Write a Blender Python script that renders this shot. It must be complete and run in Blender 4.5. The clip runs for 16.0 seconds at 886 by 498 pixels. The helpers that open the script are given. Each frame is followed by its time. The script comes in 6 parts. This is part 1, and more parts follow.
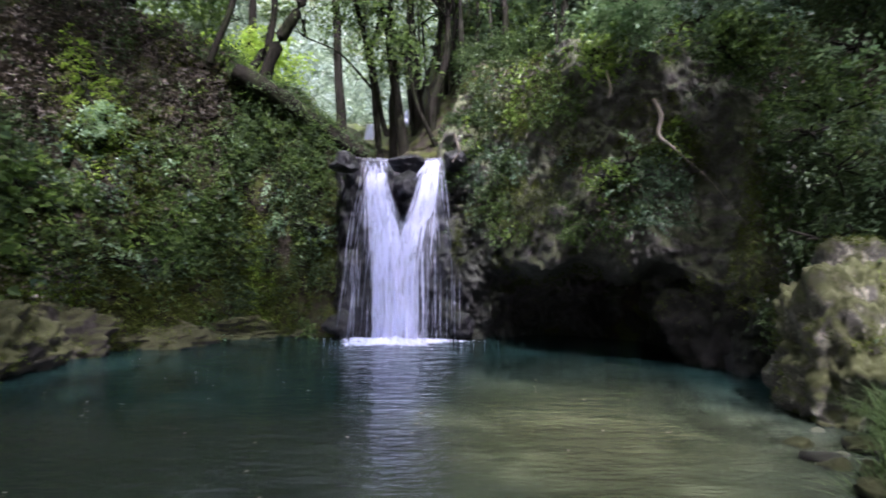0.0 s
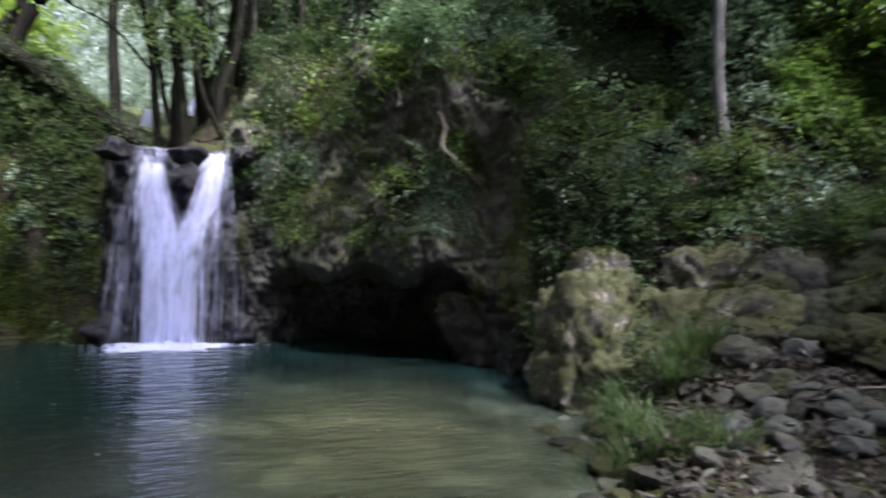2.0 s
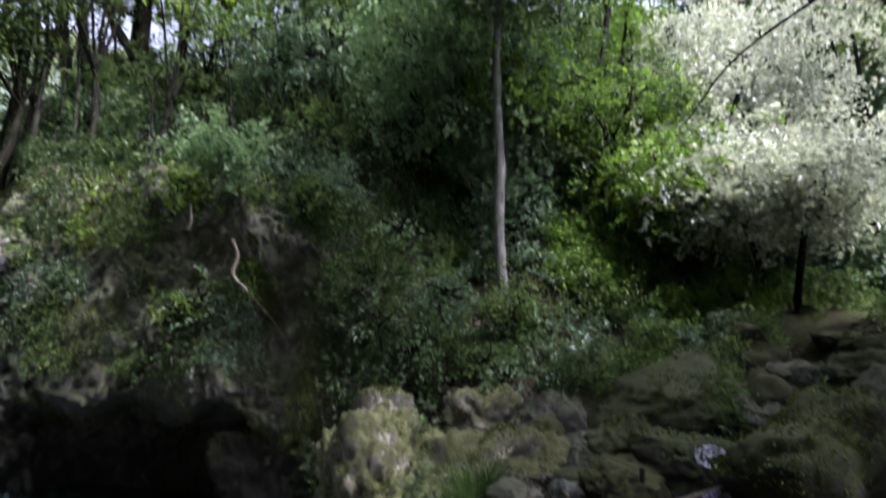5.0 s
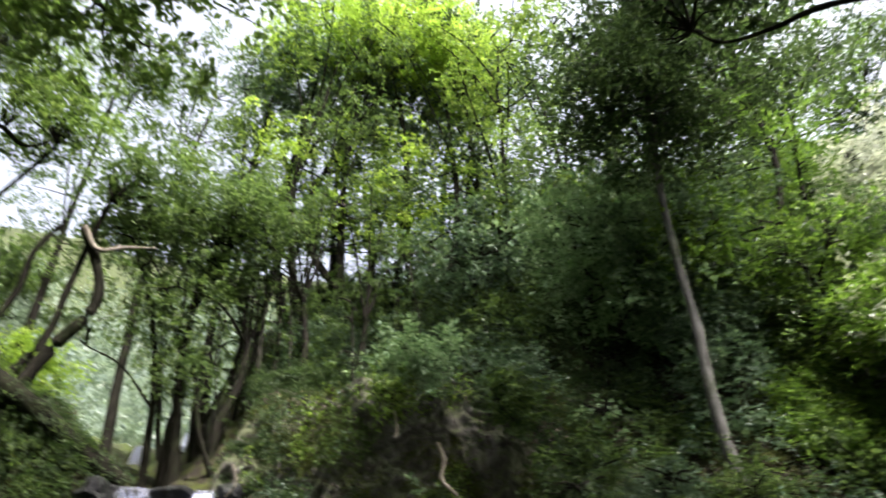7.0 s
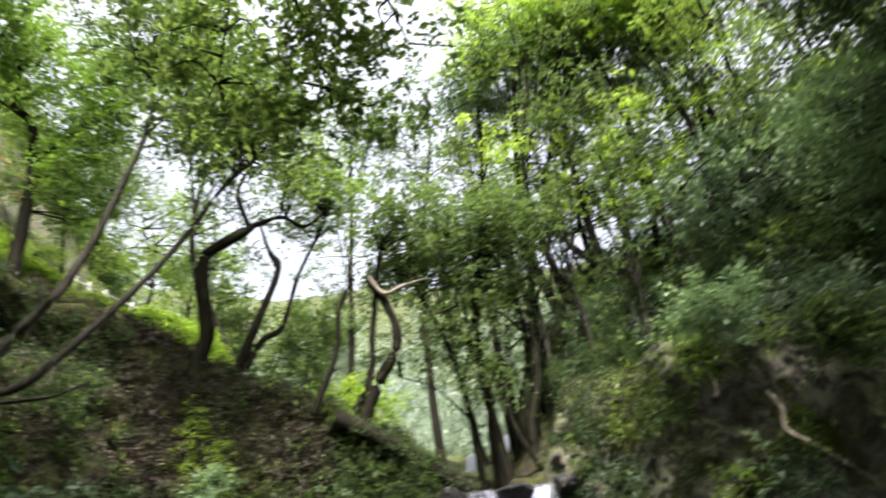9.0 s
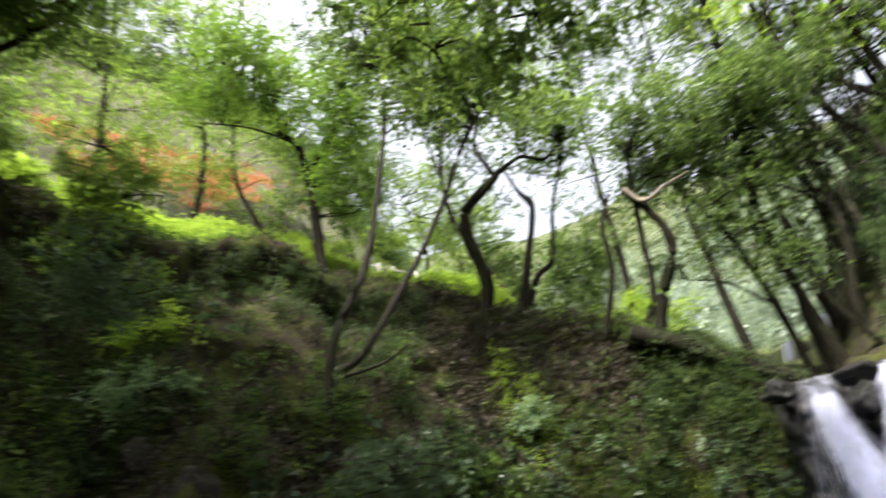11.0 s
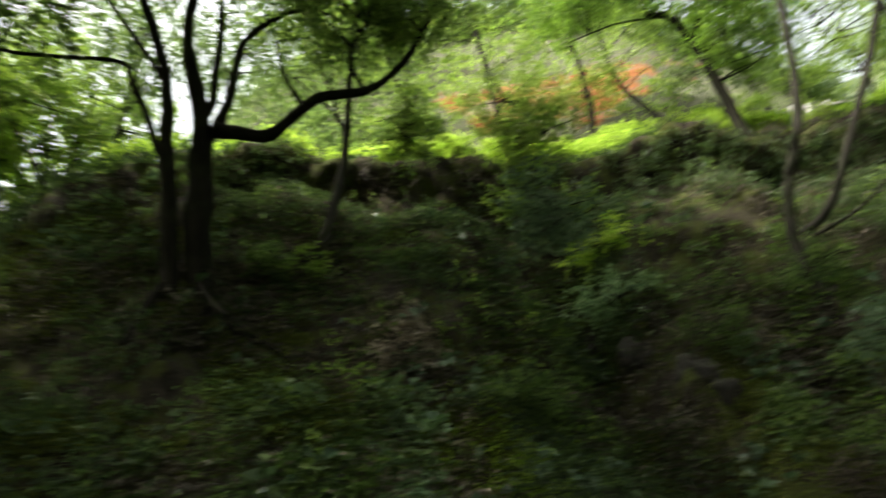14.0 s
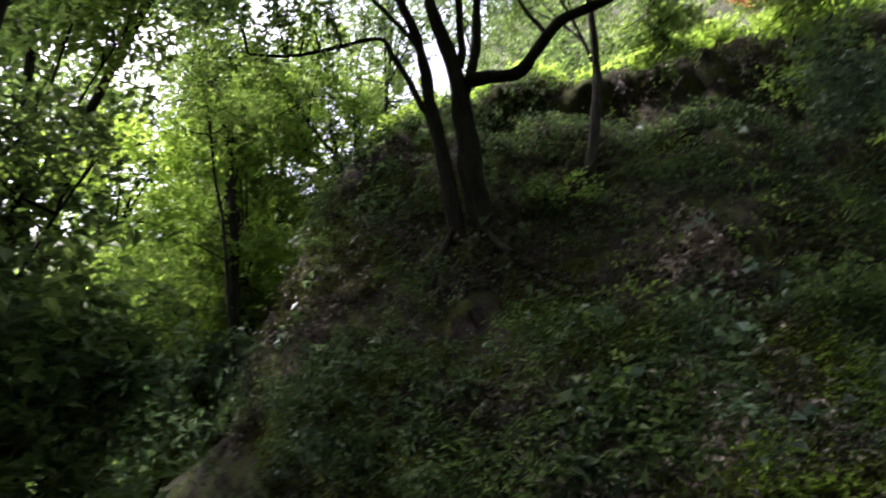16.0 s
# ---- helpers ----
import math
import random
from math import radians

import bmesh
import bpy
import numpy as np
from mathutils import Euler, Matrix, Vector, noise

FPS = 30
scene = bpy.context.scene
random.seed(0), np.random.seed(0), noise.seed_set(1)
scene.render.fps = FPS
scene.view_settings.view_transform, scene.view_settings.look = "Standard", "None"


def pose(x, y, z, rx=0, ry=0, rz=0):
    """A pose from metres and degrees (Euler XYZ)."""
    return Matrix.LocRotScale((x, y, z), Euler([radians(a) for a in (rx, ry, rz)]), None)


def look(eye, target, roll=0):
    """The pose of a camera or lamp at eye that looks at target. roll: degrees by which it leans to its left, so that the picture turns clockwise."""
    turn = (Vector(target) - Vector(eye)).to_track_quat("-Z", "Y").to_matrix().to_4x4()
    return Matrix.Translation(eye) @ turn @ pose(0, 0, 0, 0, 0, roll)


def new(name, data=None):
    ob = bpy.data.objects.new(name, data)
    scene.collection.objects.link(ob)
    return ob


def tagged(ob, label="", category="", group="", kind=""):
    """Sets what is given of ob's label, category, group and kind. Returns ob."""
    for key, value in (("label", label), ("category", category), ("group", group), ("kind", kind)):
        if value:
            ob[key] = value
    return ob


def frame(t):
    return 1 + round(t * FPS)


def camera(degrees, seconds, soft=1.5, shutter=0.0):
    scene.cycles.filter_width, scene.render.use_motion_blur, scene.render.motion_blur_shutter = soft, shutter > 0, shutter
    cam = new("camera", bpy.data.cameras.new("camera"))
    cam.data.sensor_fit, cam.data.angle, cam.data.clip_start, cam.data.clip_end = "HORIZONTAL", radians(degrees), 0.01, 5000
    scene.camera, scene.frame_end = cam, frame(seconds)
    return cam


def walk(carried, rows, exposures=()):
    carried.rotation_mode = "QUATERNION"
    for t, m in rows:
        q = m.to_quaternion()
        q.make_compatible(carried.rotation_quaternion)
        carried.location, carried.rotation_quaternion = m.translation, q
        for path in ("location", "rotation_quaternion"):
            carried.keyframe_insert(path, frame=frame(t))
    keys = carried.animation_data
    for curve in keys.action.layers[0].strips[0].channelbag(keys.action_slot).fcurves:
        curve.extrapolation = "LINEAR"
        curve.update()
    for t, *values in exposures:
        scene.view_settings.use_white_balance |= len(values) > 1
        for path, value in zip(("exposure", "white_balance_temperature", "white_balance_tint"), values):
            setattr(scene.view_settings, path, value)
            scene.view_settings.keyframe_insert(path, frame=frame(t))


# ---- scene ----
cam = camera(70.06, 16.0, soft=1.8, shutter=0.9)
EYE = 1.6
ROWS = [
    (0.0, 0.000, 0.000, 0.000, 0.00, 0.00, -0.00),
    (0.0334, 0.0015, 0.000, 0.000, -0.20, 0.00, -0.02),
    (0.5, 0.024, -0.001, 0.000, -3.23, -0.00, -0.26),
    (1.0, 0.055, -0.004, 0.000, -7.40, -0.04, -0.16),
    (1.5, 0.096, -0.012, 0.000, -13.01, 0.30, -0.88),
    (2.0, 0.133, -0.023, 0.000, -18.27, 0.47, -1.61),
    (2.5, 0.178, -0.042, 0.000, -24.98, 0.86, -2.87),
    (3.0, 0.218, -0.065, 0.000, -31.26, 1.38, -3.62),
    (3.5, 0.241, -0.081, 0.000, -35.01, 2.77, -2.87),
    (3.7, 0.248, -0.086, 0.000, -36.52, 3.57, -3.16),
    (5.8, 0.226, -0.070, 0.028, -33.78, 22.35, -3.48),
    (6.0, 0.205, -0.057, 0.029, -30.92, 24.20, -2.55),
    (6.5, 0.160, -0.034, 0.030, -23.61, 28.02, -0.93),
    (7.0, 0.125, -0.020, 0.030, -18.17, 29.56, -0.32),
    (7.5, 0.080, -0.008, 0.030, -11.78, 30.28, 1.90),
    (8.0, 0.021, -0.001, 0.030, -3.61, 30.46, 3.17),
    (8.5, -0.027, -0.001, 0.030, 3.01, 30.37, 4.06),
    (8.7, -0.047, -0.003, 0.030, 5.71, 29.98, 4.39),
    (10.8, -0.234, -0.076, 0.030, 33.79, 26.18, 8.96),
    (11.0, -0.252, -0.089, 0.030, 36.88, 26.11, 8.99),
    (11.5, -0.299, -0.134, 0.030, 45.93, 25.53, 10.02),
    (12.0, -0.333, -0.178, 0.030, 53.64, 25.04, 10.27),
    (12.5, -0.354, -0.213, 0.030, 59.48, 24.89, 10.08),
    (13.0, -0.366, -0.240, 0.030, 63.58, 26.13, 11.17),
    (13.5, -0.380, -0.275, 0.030, 68.97, 24.33, 11.44),
    (14.0, -0.395, -0.338, 0.030, 78.16, 24.33, 10.89),
    (14.5, -0.400, -0.406, 0.030, 87.88, 24.23, 11.34),
    (15.0, -0.396, -0.459, 0.030, 95.19, 23.79, 10.31),
    (15.5, -0.388, -0.496, 0.030, 100.31, 23.80, 9.64),
    (15.9667, -0.3815, -0.5195, 0.030, 103.73, 22.75, 10.17),
    (16.0, -0.381, -0.521, 0.030, 103.97, 22.67, 10.20),
]
EXPOSURES = [(0.0, 1.33, 5650, 30), (1.5, 1.2, 5600, 29), (3.5, 1.18, 5550, 27), (6.0, 1.22, 5800, 26), (6.5, 1.25, 6200, 18), (7.0, 1.23, 6350, 14), (8.5, 1.42, 6500, 15), (11.0, 1.38, 6650, 12), (12.5, 1.47, 6900, 10), (13.5, 1.4, 7150, 2), (14.2, 1.45, 6850, 6), (15.0, 1.68, 6150, 24), (16.0, 1.7, 5950, 31)]
walk(cam, [(t, pose(x, y, EYE + z, 90 + pitch, roll, yaw)) for t, x, y, z, yaw, pitch, roll in ROWS], EXPOSURES)

# ---- sky and sun ----
SUN = Vector((0.12, -0.5, 0.86)).normalized()
world = bpy.data.worlds.new("daylight")
scene.world = world
world.use_nodes = True
wn = world.node_tree.nodes
sky = wn.new("ShaderNodeTexSky")
sky.sky_type, sky.sun_disc = "NISHITA", False
sky.sun_elevation = math.asin(SUN.z)
sky.sun_rotation = math.atan2(SUN.x, SUN.y)
sky.air_density, sky.dust_density, sky.ozone_density = 1.0, 9.0, 0.5
wn["Background"].inputs["Strength"].default_value = 0.15
haze = wn.new("ShaderNodeHueSaturation")
haze.inputs["Saturation"].default_value, haze.inputs["Value"].default_value = 0.4, 1.75
world.node_tree.links.new(sky.outputs[0], haze.inputs["Color"])
world.node_tree.links.new(haze.outputs[0], wn["Background"].inputs["Color"])
lamp = bpy.data.lights.new("sun", "SUN")
lamp.energy, lamp.angle, lamp.color = 4.0, radians(1.0), (1.0, 0.95, 0.86)
sun = new("sun", lamp)
sun.matrix_world = look((0, 0, 40), Vector((0, 0, 40)) - SUN)

rng = np.random.default_rng(7)


# ---- noise and mesh helpers ----
def hash3(ix, iy, iz):
    h = (ix * 374761393 + iy * 668265263 + iz * 2147483647 + 1274126177) & 0xFFFFFFFF
    h = ((h ^ (h >> 13)) * 1274126177) & 0xFFFFFFFF
    h = h ^ (h >> 16)
    return (h & 0xFFFF) / 65535.0


def vnoise(p):
    """Smooth value noise in -1..1 at the points p (n x 3)."""
    i = np.floor(p).astype(np.int64)
    f = p - i
    f = f * f * (3 - 2 * f)
    total = 0.0
    for dx in (0, 1):
        for dy in (0, 1):
            for dz in (0, 1):
                wgt = (f[:, 0] if dx else 1 - f[:, 0]) * (f[:, 1] if dy else 1 - f[:, 1]) * (f[:, 2] if dz else 1 - f[:, 2])
                total = total + wgt * hash3(i[:, 0] + dx, i[:, 1] + dy, i[:, 2] + dz)
    return total * 2 - 1


def fbm(p, octaves=4):
    total, amp = 0.0, 1.0
    for k in range(octaves):
        total = total + amp * vnoise(p * 2.0 ** k + 17.3 * k)
        amp *= 0.5
    return total


def mesh_of(name, verts, faces, material, smooth=False):
    """A mesh from an (n,3) array and an (m,k) array of vertex numbers."""
    verts, faces = np.asarray(verts, np.float32), np.asarray(faces, np.int32)
    me = bpy.data.meshes.new(name)
    me.vertices.add(len(verts))
    me.vertices.foreach_set("co", verts.ravel())
    k = faces.shape[1]
    me.loops.add(faces.size)
    me.loops.foreach_set("vertex_index", faces.ravel())
    me.polygons.add(len(faces))
    me.polygons.foreach_set("loop_start", np.arange(0, faces.size, k, dtype=np.int32))
    me.update(calc_edges=True)
    me.polygons.foreach_set("use_smooth", np.full(len(faces), smooth))
    me.materials.append(material)
    return me


def put(name, verts, faces, material, parent=None, label="", smooth=False):
    ob = new(name, mesh_of(name, verts, faces, material, smooth))
    ob.parent = parent
    if label:
        ob["label"] = label
    return ob


def base(name, place, label, category, group="", kind=""):
    ob = new(name)
    ob.location = place
    ob.empty_display_size = 0.1
    return tagged(ob, label, category, group, kind)


def under(parent, verts):
    """World places as seen from a parent that is only moved."""
    return np.asarray(verts, float) - np.array(parent.location)[None]


def smooth_path(points, steps=6):
    """A Catmull-Rom line through a few points."""
    p = np.asarray(points, float)
    q = np.vstack([2 * p[0] - p[1], p, 2 * p[-1] - p[-2]])
    out = []
    for i in range(1, len(q) - 2):
        for s in np.arange(steps) / steps:
            a, b, c, d = q[i - 1], q[i], q[i + 1], q[i + 2]
            out.append(0.5 * (2 * b + (c - a) * s + (2 * a - 5 * b + 4 * c - d) * s * s + (3 * b - 3 * c + d - a) * s ** 3))
    out.append(p[-1])
    return np.array(out)


def tube(points, r0, r1, sides=8, knots=0.12, seed=0):
    """A tapered, slightly knotty tube round a line: verts, quads."""
    p = np.asarray(points, float)
    n = len(p)
    tan = np.gradient(p, axis=0)
    tan /= np.linalg.norm(tan, axis=1, keepdims=True) + 1e-9
    ref = np.where(np.abs(tan[:, 2:3]) > 0.9, [[1.0, 0, 0]], [[0, 0, 1.0]])
    u = np.cross(tan, ref)
    u /= np.linalg.norm(u, axis=1, keepdims=True) + 1e-9
    v = np.cross(tan, u)
    rad = np.linspace(r0, r1, n)
    ang = np.arange(sides) / sides * 2 * np.pi
    ring = np.cos(ang)[None, :, None] * u[:, None] + np.sin(ang)[None, :, None] * v[:, None]
    verts = (p[:, None] + ring * rad[:, None, None]).reshape(-1, 3)
    wob = 1 + knots * vnoise(verts / max(r0, 0.02) * 0.7 + seed * 7.1)
    verts = np.repeat(p, sides, 0) + (verts - np.repeat(p, sides, 0)) * wob[:, None]
    i = np.arange(n - 1)[:, None] * sides
    j = np.arange(sides)[None]
    k = (j + 1) % sides
    faces = np.stack([i + j, i + k, i + sides + k, i + sides + j], -1).reshape(-1, 4)
    return verts, faces


def merge(parts):
    vs, fs, o = [], [], 0
    for v, f in parts:
        vs.append(v)
        fs.append(f + o)
        o += len(v)
    return np.vstack(vs), np.vstack(fs)


def unit(a):
    return a / (np.linalg.norm(a, axis=-1, keepdims=True) + 1e-9)


def leaf_quads(pos, axis, normal, length, width, fold=0.25):
    """Leaves folded along the midrib: base, right, tip, left; two triangles each."""
    axis = unit(axis)
    side = unit(np.cross(axis, normal))
    up = np.cross(side, axis)
    length, width = np.broadcast_to(length, len(pos))[:, None], np.broadcast_to(width, len(pos))[:, None]
    mid = pos + axis * length * 0.45
    droop = up * length * 0.12
    v = np.stack([pos, mid + side * width * 0.5 + up * width * fold, pos + axis * length - droop, mid - side * width * 0.5 + up * width * fold], 1)
    n = np.arange(len(pos))[:, None] * 4
    f = np.concatenate([n + np.array([[0, 1, 2]]), n + np.array([[0, 2, 3]])], 0)
    return v.reshape(-1, 3), f


def sprays(centres, length=0.6, leaves=14, leaf=0.1, slim=0.5, droop=0.25, flat=0.6, seed=1):
    """Twigs with leaves left and right of them, one about each centre."""
    g = np.random.default_rng(seed)
    m = len(centres)
    d = g.normal(size=(m, 3))
    d[:, 2] = d[:, 2] * 0.35 - droop
    d = unit(d)
    up = unit(np.array([[0, 0, 1.0]]) + g.normal(size=(m, 3)) * (1 - flat))
    side = unit(np.cross(d, up))
    up = np.cross(side, d)
    s = (np.arange(leaves) + 0.5) / leaves
    s = s[None] + g.normal(size=(m, leaves)) * 0.05
    ln = length * g.uniform(0.6, 1.3, size=(m, 1))
    sign = np.where(np.arange(leaves) % 2 == 0, 1.0, -1.0)[None, :, None]
    pos = centres[:, None] + d[:, None] * ((s - 0.5) * ln)[..., None] - np.array([0, 0, 1.0]) * (0.25 * s * s * ln)[..., None]
    pos = pos + g.normal(size=pos.shape) * leaf * 0.35
    axis = side[:, None] * sign * g.uniform(0.5, 1.1, size=(m, leaves, 1)) + d[:, None] * 0.7 + g.normal(size=pos.shape) * 0.3
    nor = up[:, None] + g.normal(size=pos.shape) * 0.45
    ll = leaf * g.uniform(0.6, 1.3, size=m * leaves)
    return leaf_quads(pos.reshape(-1, 3), axis.reshape(-1, 3), nor.reshape(-1, 3), ll, ll * slim)


# ---- materials ----
def shader(name, rough=0.8, spec=0.3):
    mat = bpy.data.materials.new(name)
    mat.use_nodes = True
    t = mat.node_tree
    b = t.nodes["Principled BSDF"]
    b.inputs["Roughness"].default_value = rough
    b.inputs["Specular IOR Level"].default_value = spec
    return mat, t, b


def ramp(t, fac, stops):
    n = t.nodes.new("ShaderNodeValToRGB")
    e = n.color_ramp.elements
    while len(e) > 2:
        e.remove(e[-1])
    for k, (at, c) in enumerate(stops):
        el = e[k] if k < 2 else e.new(at)
        el.position, el.color = at, (*c, 1)
    t.links.new(fac, n.inputs[0])
    return n.outputs[0]


def noise_tex(t, scale, detail=6, rough=0.6, stretch=(1, 1, 1), kind="noise"):
    geo = t.nodes.new("ShaderNodeNewGeometry")
    mp = t.nodes.new("ShaderNodeMapping")
    mp.inputs["Scale"].default_value = stretch
    t.links.new(geo.outputs["Position"], mp.inputs[0])
    if kind == "noise":
        n = t.nodes.new("ShaderNodeTexNoise")
        n.inputs["Detail"].default_value, n.inputs["Roughness"].default_value = detail, rough
        out = n.outputs[0]
    else:
        n = t.nodes.new("ShaderNodeTexVoronoi")
        out = n.outputs["Color" if kind == "cells" else "Distance"]
    n.inputs["Scale"].default_value = scale
    t.links.new(mp.outputs[0], n.inputs[0])
    return out


def mix(t, fac, a, b, mode="MIX"):
    n = t.nodes.new("ShaderNodeMix")
    n.data_type, n.blend_type = "RGBA", mode
    for sock, val in ((n.inputs[0], fac), (n.inputs[6], a), (n.inputs[7], b)):
        if isinstance(val, (int, float)):
            sock.default_value = val
        elif isinstance(val, tuple):
            sock.default_value = (*val, 1)
        else:
            t.links.new(val, sock)
    return n.outputs[2]


def calc(t, op, a, b=0.0, clamp=False):
    n = t.nodes.new("ShaderNodeMath")
    n.operation, n.use_clamp = op, clamp
    for sock, val in zip(n.inputs, (a, b)):
        if isinstance(val, (int, float)):
            sock.default_value = val
        else:
            t.links.new(val, sock)
    return n.outputs[0]


def bump(t, b, height, strength=0.5, distance=0.05):
    n = t.nodes.new("ShaderNodeBump")
    n.inputs["Strength"].default_value, n.inputs["Distance"].default_value = strength, distance
    t.links.new(height, n.inputs["Height"])
    t.links.new(n.outputs[0], b.inputs["Normal"])


def up_facing(t):
    geo = t.nodes.new("ShaderNodeNewGeometry")
    sep = t.nodes.new("ShaderNodeSeparateXYZ")
    t.links.new(geo.outputs["Normal"], sep.inputs[0])
    return sep.outputs[2]


def leaf_material(name, dark, mid, light, glow=0.4, rough=0.4, spec=0.4):
    """Leaves: a colour for each, gloss, and light let through."""
    mat, t, b = shader(name, rough, spec)
    geo = t.nodes.new("ShaderNodeNewGeometry")
    col = ramp(t, geo.outputs["Random Per Island"], [(0.0, dark), (1.0, light), (0.55, mid)])
    patch = noise_tex(t, 0.6, 3)
    col = mix(t, calc(t, "MULTIPLY", calc(t, "SUBTRACT", patch, 0.4, True), 1.2, True), col, mix(t, 0.5, col, light))
    t.links.new(col, b.inputs["Base Color"])
    tr = t.nodes.new("ShaderNodeBsdfTranslucent")
    bright = mix(t, 1.0, col, (1.35, 1.4, 0.85), "MULTIPLY")
    t.links.new(bright, tr.inputs[0])
    m = t.nodes.new("ShaderNodeMixShader")
    m.inputs[0].default_value = glow
    t.links.new(b.outputs[0], m.inputs[1])
    t.links.new(tr.outputs[0], m.inputs[2])
    t.links.new(m.outputs[0], t.nodes["Material Output"].inputs[0])
    return mat


def rock_material(name, dark, light, moss, moss_amount=0.5, rough=0.85, lichen=0.0, vary=0.0, damp_shade=False):
    mat, t, b = shader(name, rough, 0.35)
    grain = noise_tex(t, 3.0, 10, 0.65)
    fine = noise_tex(t, 22.0, 6, 0.7)
    col = ramp(t, grain, [(0.3, dark), (0.72, light)])
    col = mix(t, 0.55, col, ramp(t, fine, [(0.3, tuple(c * 0.45 for c in dark)), (0.7, light)]))
    if lichen:
        spots = noise_tex(t, 5.0, 8, 0.7)
        col = mix(t, calc(t, "MULTIPLY", calc(t, "SUBTRACT", spots, 0.52, True), 8.0 * lichen, True), col, (0.5, 0.47, 0.37))
    cover = calc(t, "ADD", calc(t, "MULTIPLY", up_facing(t), 0.45), calc(t, "SUBTRACT", noise_tex(t, 1.4, 8, 0.65), 0.62 - 0.3 * moss_amount))
    cover = calc(t, "MULTIPLY", cover, 6.0, True)
    mcol = mix(t, fine, tuple(c * 0.4 for c in moss), tuple(min(1, c * 1.7) for c in moss))
    col = mix(t, calc(t, "MULTIPLY", cover, min(1.0, 0.4 + moss_amount)), col, mcol)
    if vary:
        one, each = t.nodes.new("ShaderNodeObjectInfo"), t.nodes.new("ShaderNodeNewGeometry")
        r = calc(t, "FRACT", calc(t, "ADD", one.outputs["Random"], each.outputs["Random Per Island"]), 0.0)
        tone = ramp(t, r, [(0.0, (0.45, 0.42, 0.38)), (0.55, (0.9, 0.86, 0.8)), (0.9, (1.2, 1.15, 1.1)), (1.0, (1.9, 1.85, 1.8))])
        col = mix(t, vary, col, mix(t, 1.0, col, tone, "MULTIPLY"))
    if damp_shade:
        # soaked by pool and fall spray; also paints the hollow's shade below the brow
        at, fall = t.nodes.new("ShaderNodeNewGeometry"), t.nodes.new("ShaderNodeVectorMath")
        sep = t.nodes.new("ShaderNodeSeparateXYZ")
        t.links.new(at.outputs["Position"], sep.inputs[0])
        t.links.new(at.outputs["Position"], fall.inputs[0])
        fall.operation, fall.inputs[1].default_value = "DISTANCE", (-0.6, 11.2, 1.2)
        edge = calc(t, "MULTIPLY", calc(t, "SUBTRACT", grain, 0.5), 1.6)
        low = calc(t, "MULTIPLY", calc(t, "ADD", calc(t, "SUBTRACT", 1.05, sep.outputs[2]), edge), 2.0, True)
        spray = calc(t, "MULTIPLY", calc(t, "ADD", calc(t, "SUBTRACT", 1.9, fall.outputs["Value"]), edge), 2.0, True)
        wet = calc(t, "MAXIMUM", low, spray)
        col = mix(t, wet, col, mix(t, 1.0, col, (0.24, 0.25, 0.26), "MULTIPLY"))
        t.links.new(calc(t, "SUBTRACT", rough, calc(t, "MULTIPLY", wet, 0.35)), b.inputs["Roughness"])
    t.links.new(col, b.inputs["Base Color"])
    bump(t, b, calc(t, "ADD", grain, calc(t, "MULTIPLY", fine, 0.5)), 0.8, 0.06)
    return mat


def bark_material(name, dark, light, moss=0.3):
    mat, t, b = shader(name, 0.95, 0.06)
    g1 = noise_tex(t, 9.0, 8, 0.65, (1, 1, 0.25))
    g2 = noise_tex(t, 2.2, 5)
    col = ramp(t, g1, [(0.3, dark), (0.7, light)])
    col = mix(t, calc(t, "MULTIPLY", calc(t, "SUBTRACT", g2, 0.5, True), 6 * moss, True), col, (0.026, 0.036, 0.013))
    t.links.new(col, b.inputs["Base Color"])
    bump(t, b, g1, 0.7, 0.03)
    return mat


M_LEAF = leaf_material("evergreen_leaf", (0.028, 0.052, 0.018), (0.066, 0.11, 0.036), (0.14, 0.2, 0.07), 0.5, 0.45, 0.32)
M_LEAF_DARK = leaf_material("dark_leaf", (0.02, 0.038, 0.016), (0.045, 0.077, 0.031), (0.09, 0.132, 0.056), 0.36, 0.5, 0.28)
M_LEAF_FRESH = leaf_material("fresh_leaf", (0.07, 0.125, 0.025), (0.14, 0.22, 0.05), (0.23, 0.31, 0.085), 0.52)
M_LEAF_BOUGH = leaf_material("bough_leaf", (0.045, 0.08, 0.022), (0.11, 0.175, 0.05), (0.19, 0.26, 0.085), 0.6, 0.4, 0.35)
M_LEAF_VIVID = leaf_material("vivid_leaf", (0.05, 0.098, 0.016), (0.095, 0.17, 0.03), (0.16, 0.25, 0.055), 0.5)
M_LEAF_BLUE = leaf_material("bluish_leaf", (0.03, 0.06, 0.036), (0.07, 0.12, 0.07), (0.14, 0.2, 0.125), 0.3)
M_LITTER = leaf_material("fallen_leaf", (0.022, 0.017, 0.012), (0.057, 0.047, 0.035), (0.12, 0.102, 0.078), 0.1, 0.6)
M_GRASS = leaf_material("sedge_blade", (0.02, 0.042, 0.014), (0.05, 0.088, 0.03), (0.1, 0.14, 0.05), 0.3, 0.7, 0.15)
# Whitish leaf: the glare of sun on foliage is put into its colour.
M_LEAF_PALE = leaf_material("sun_glare_leaf", (0.21, 0.235, 0.2), (0.42, 0.445, 0.41), (0.64, 0.66, 0.65), 0.25, 0.3, 0.6)
# Far leaves: distance haze is painted in as a paler, bluer tone.
M_LEAF_HAZE = leaf_material("painted_haze_leaf", (0.11, 0.155, 0.13), (0.18, 0.235, 0.2), (0.28, 0.34, 0.31), 0.4)
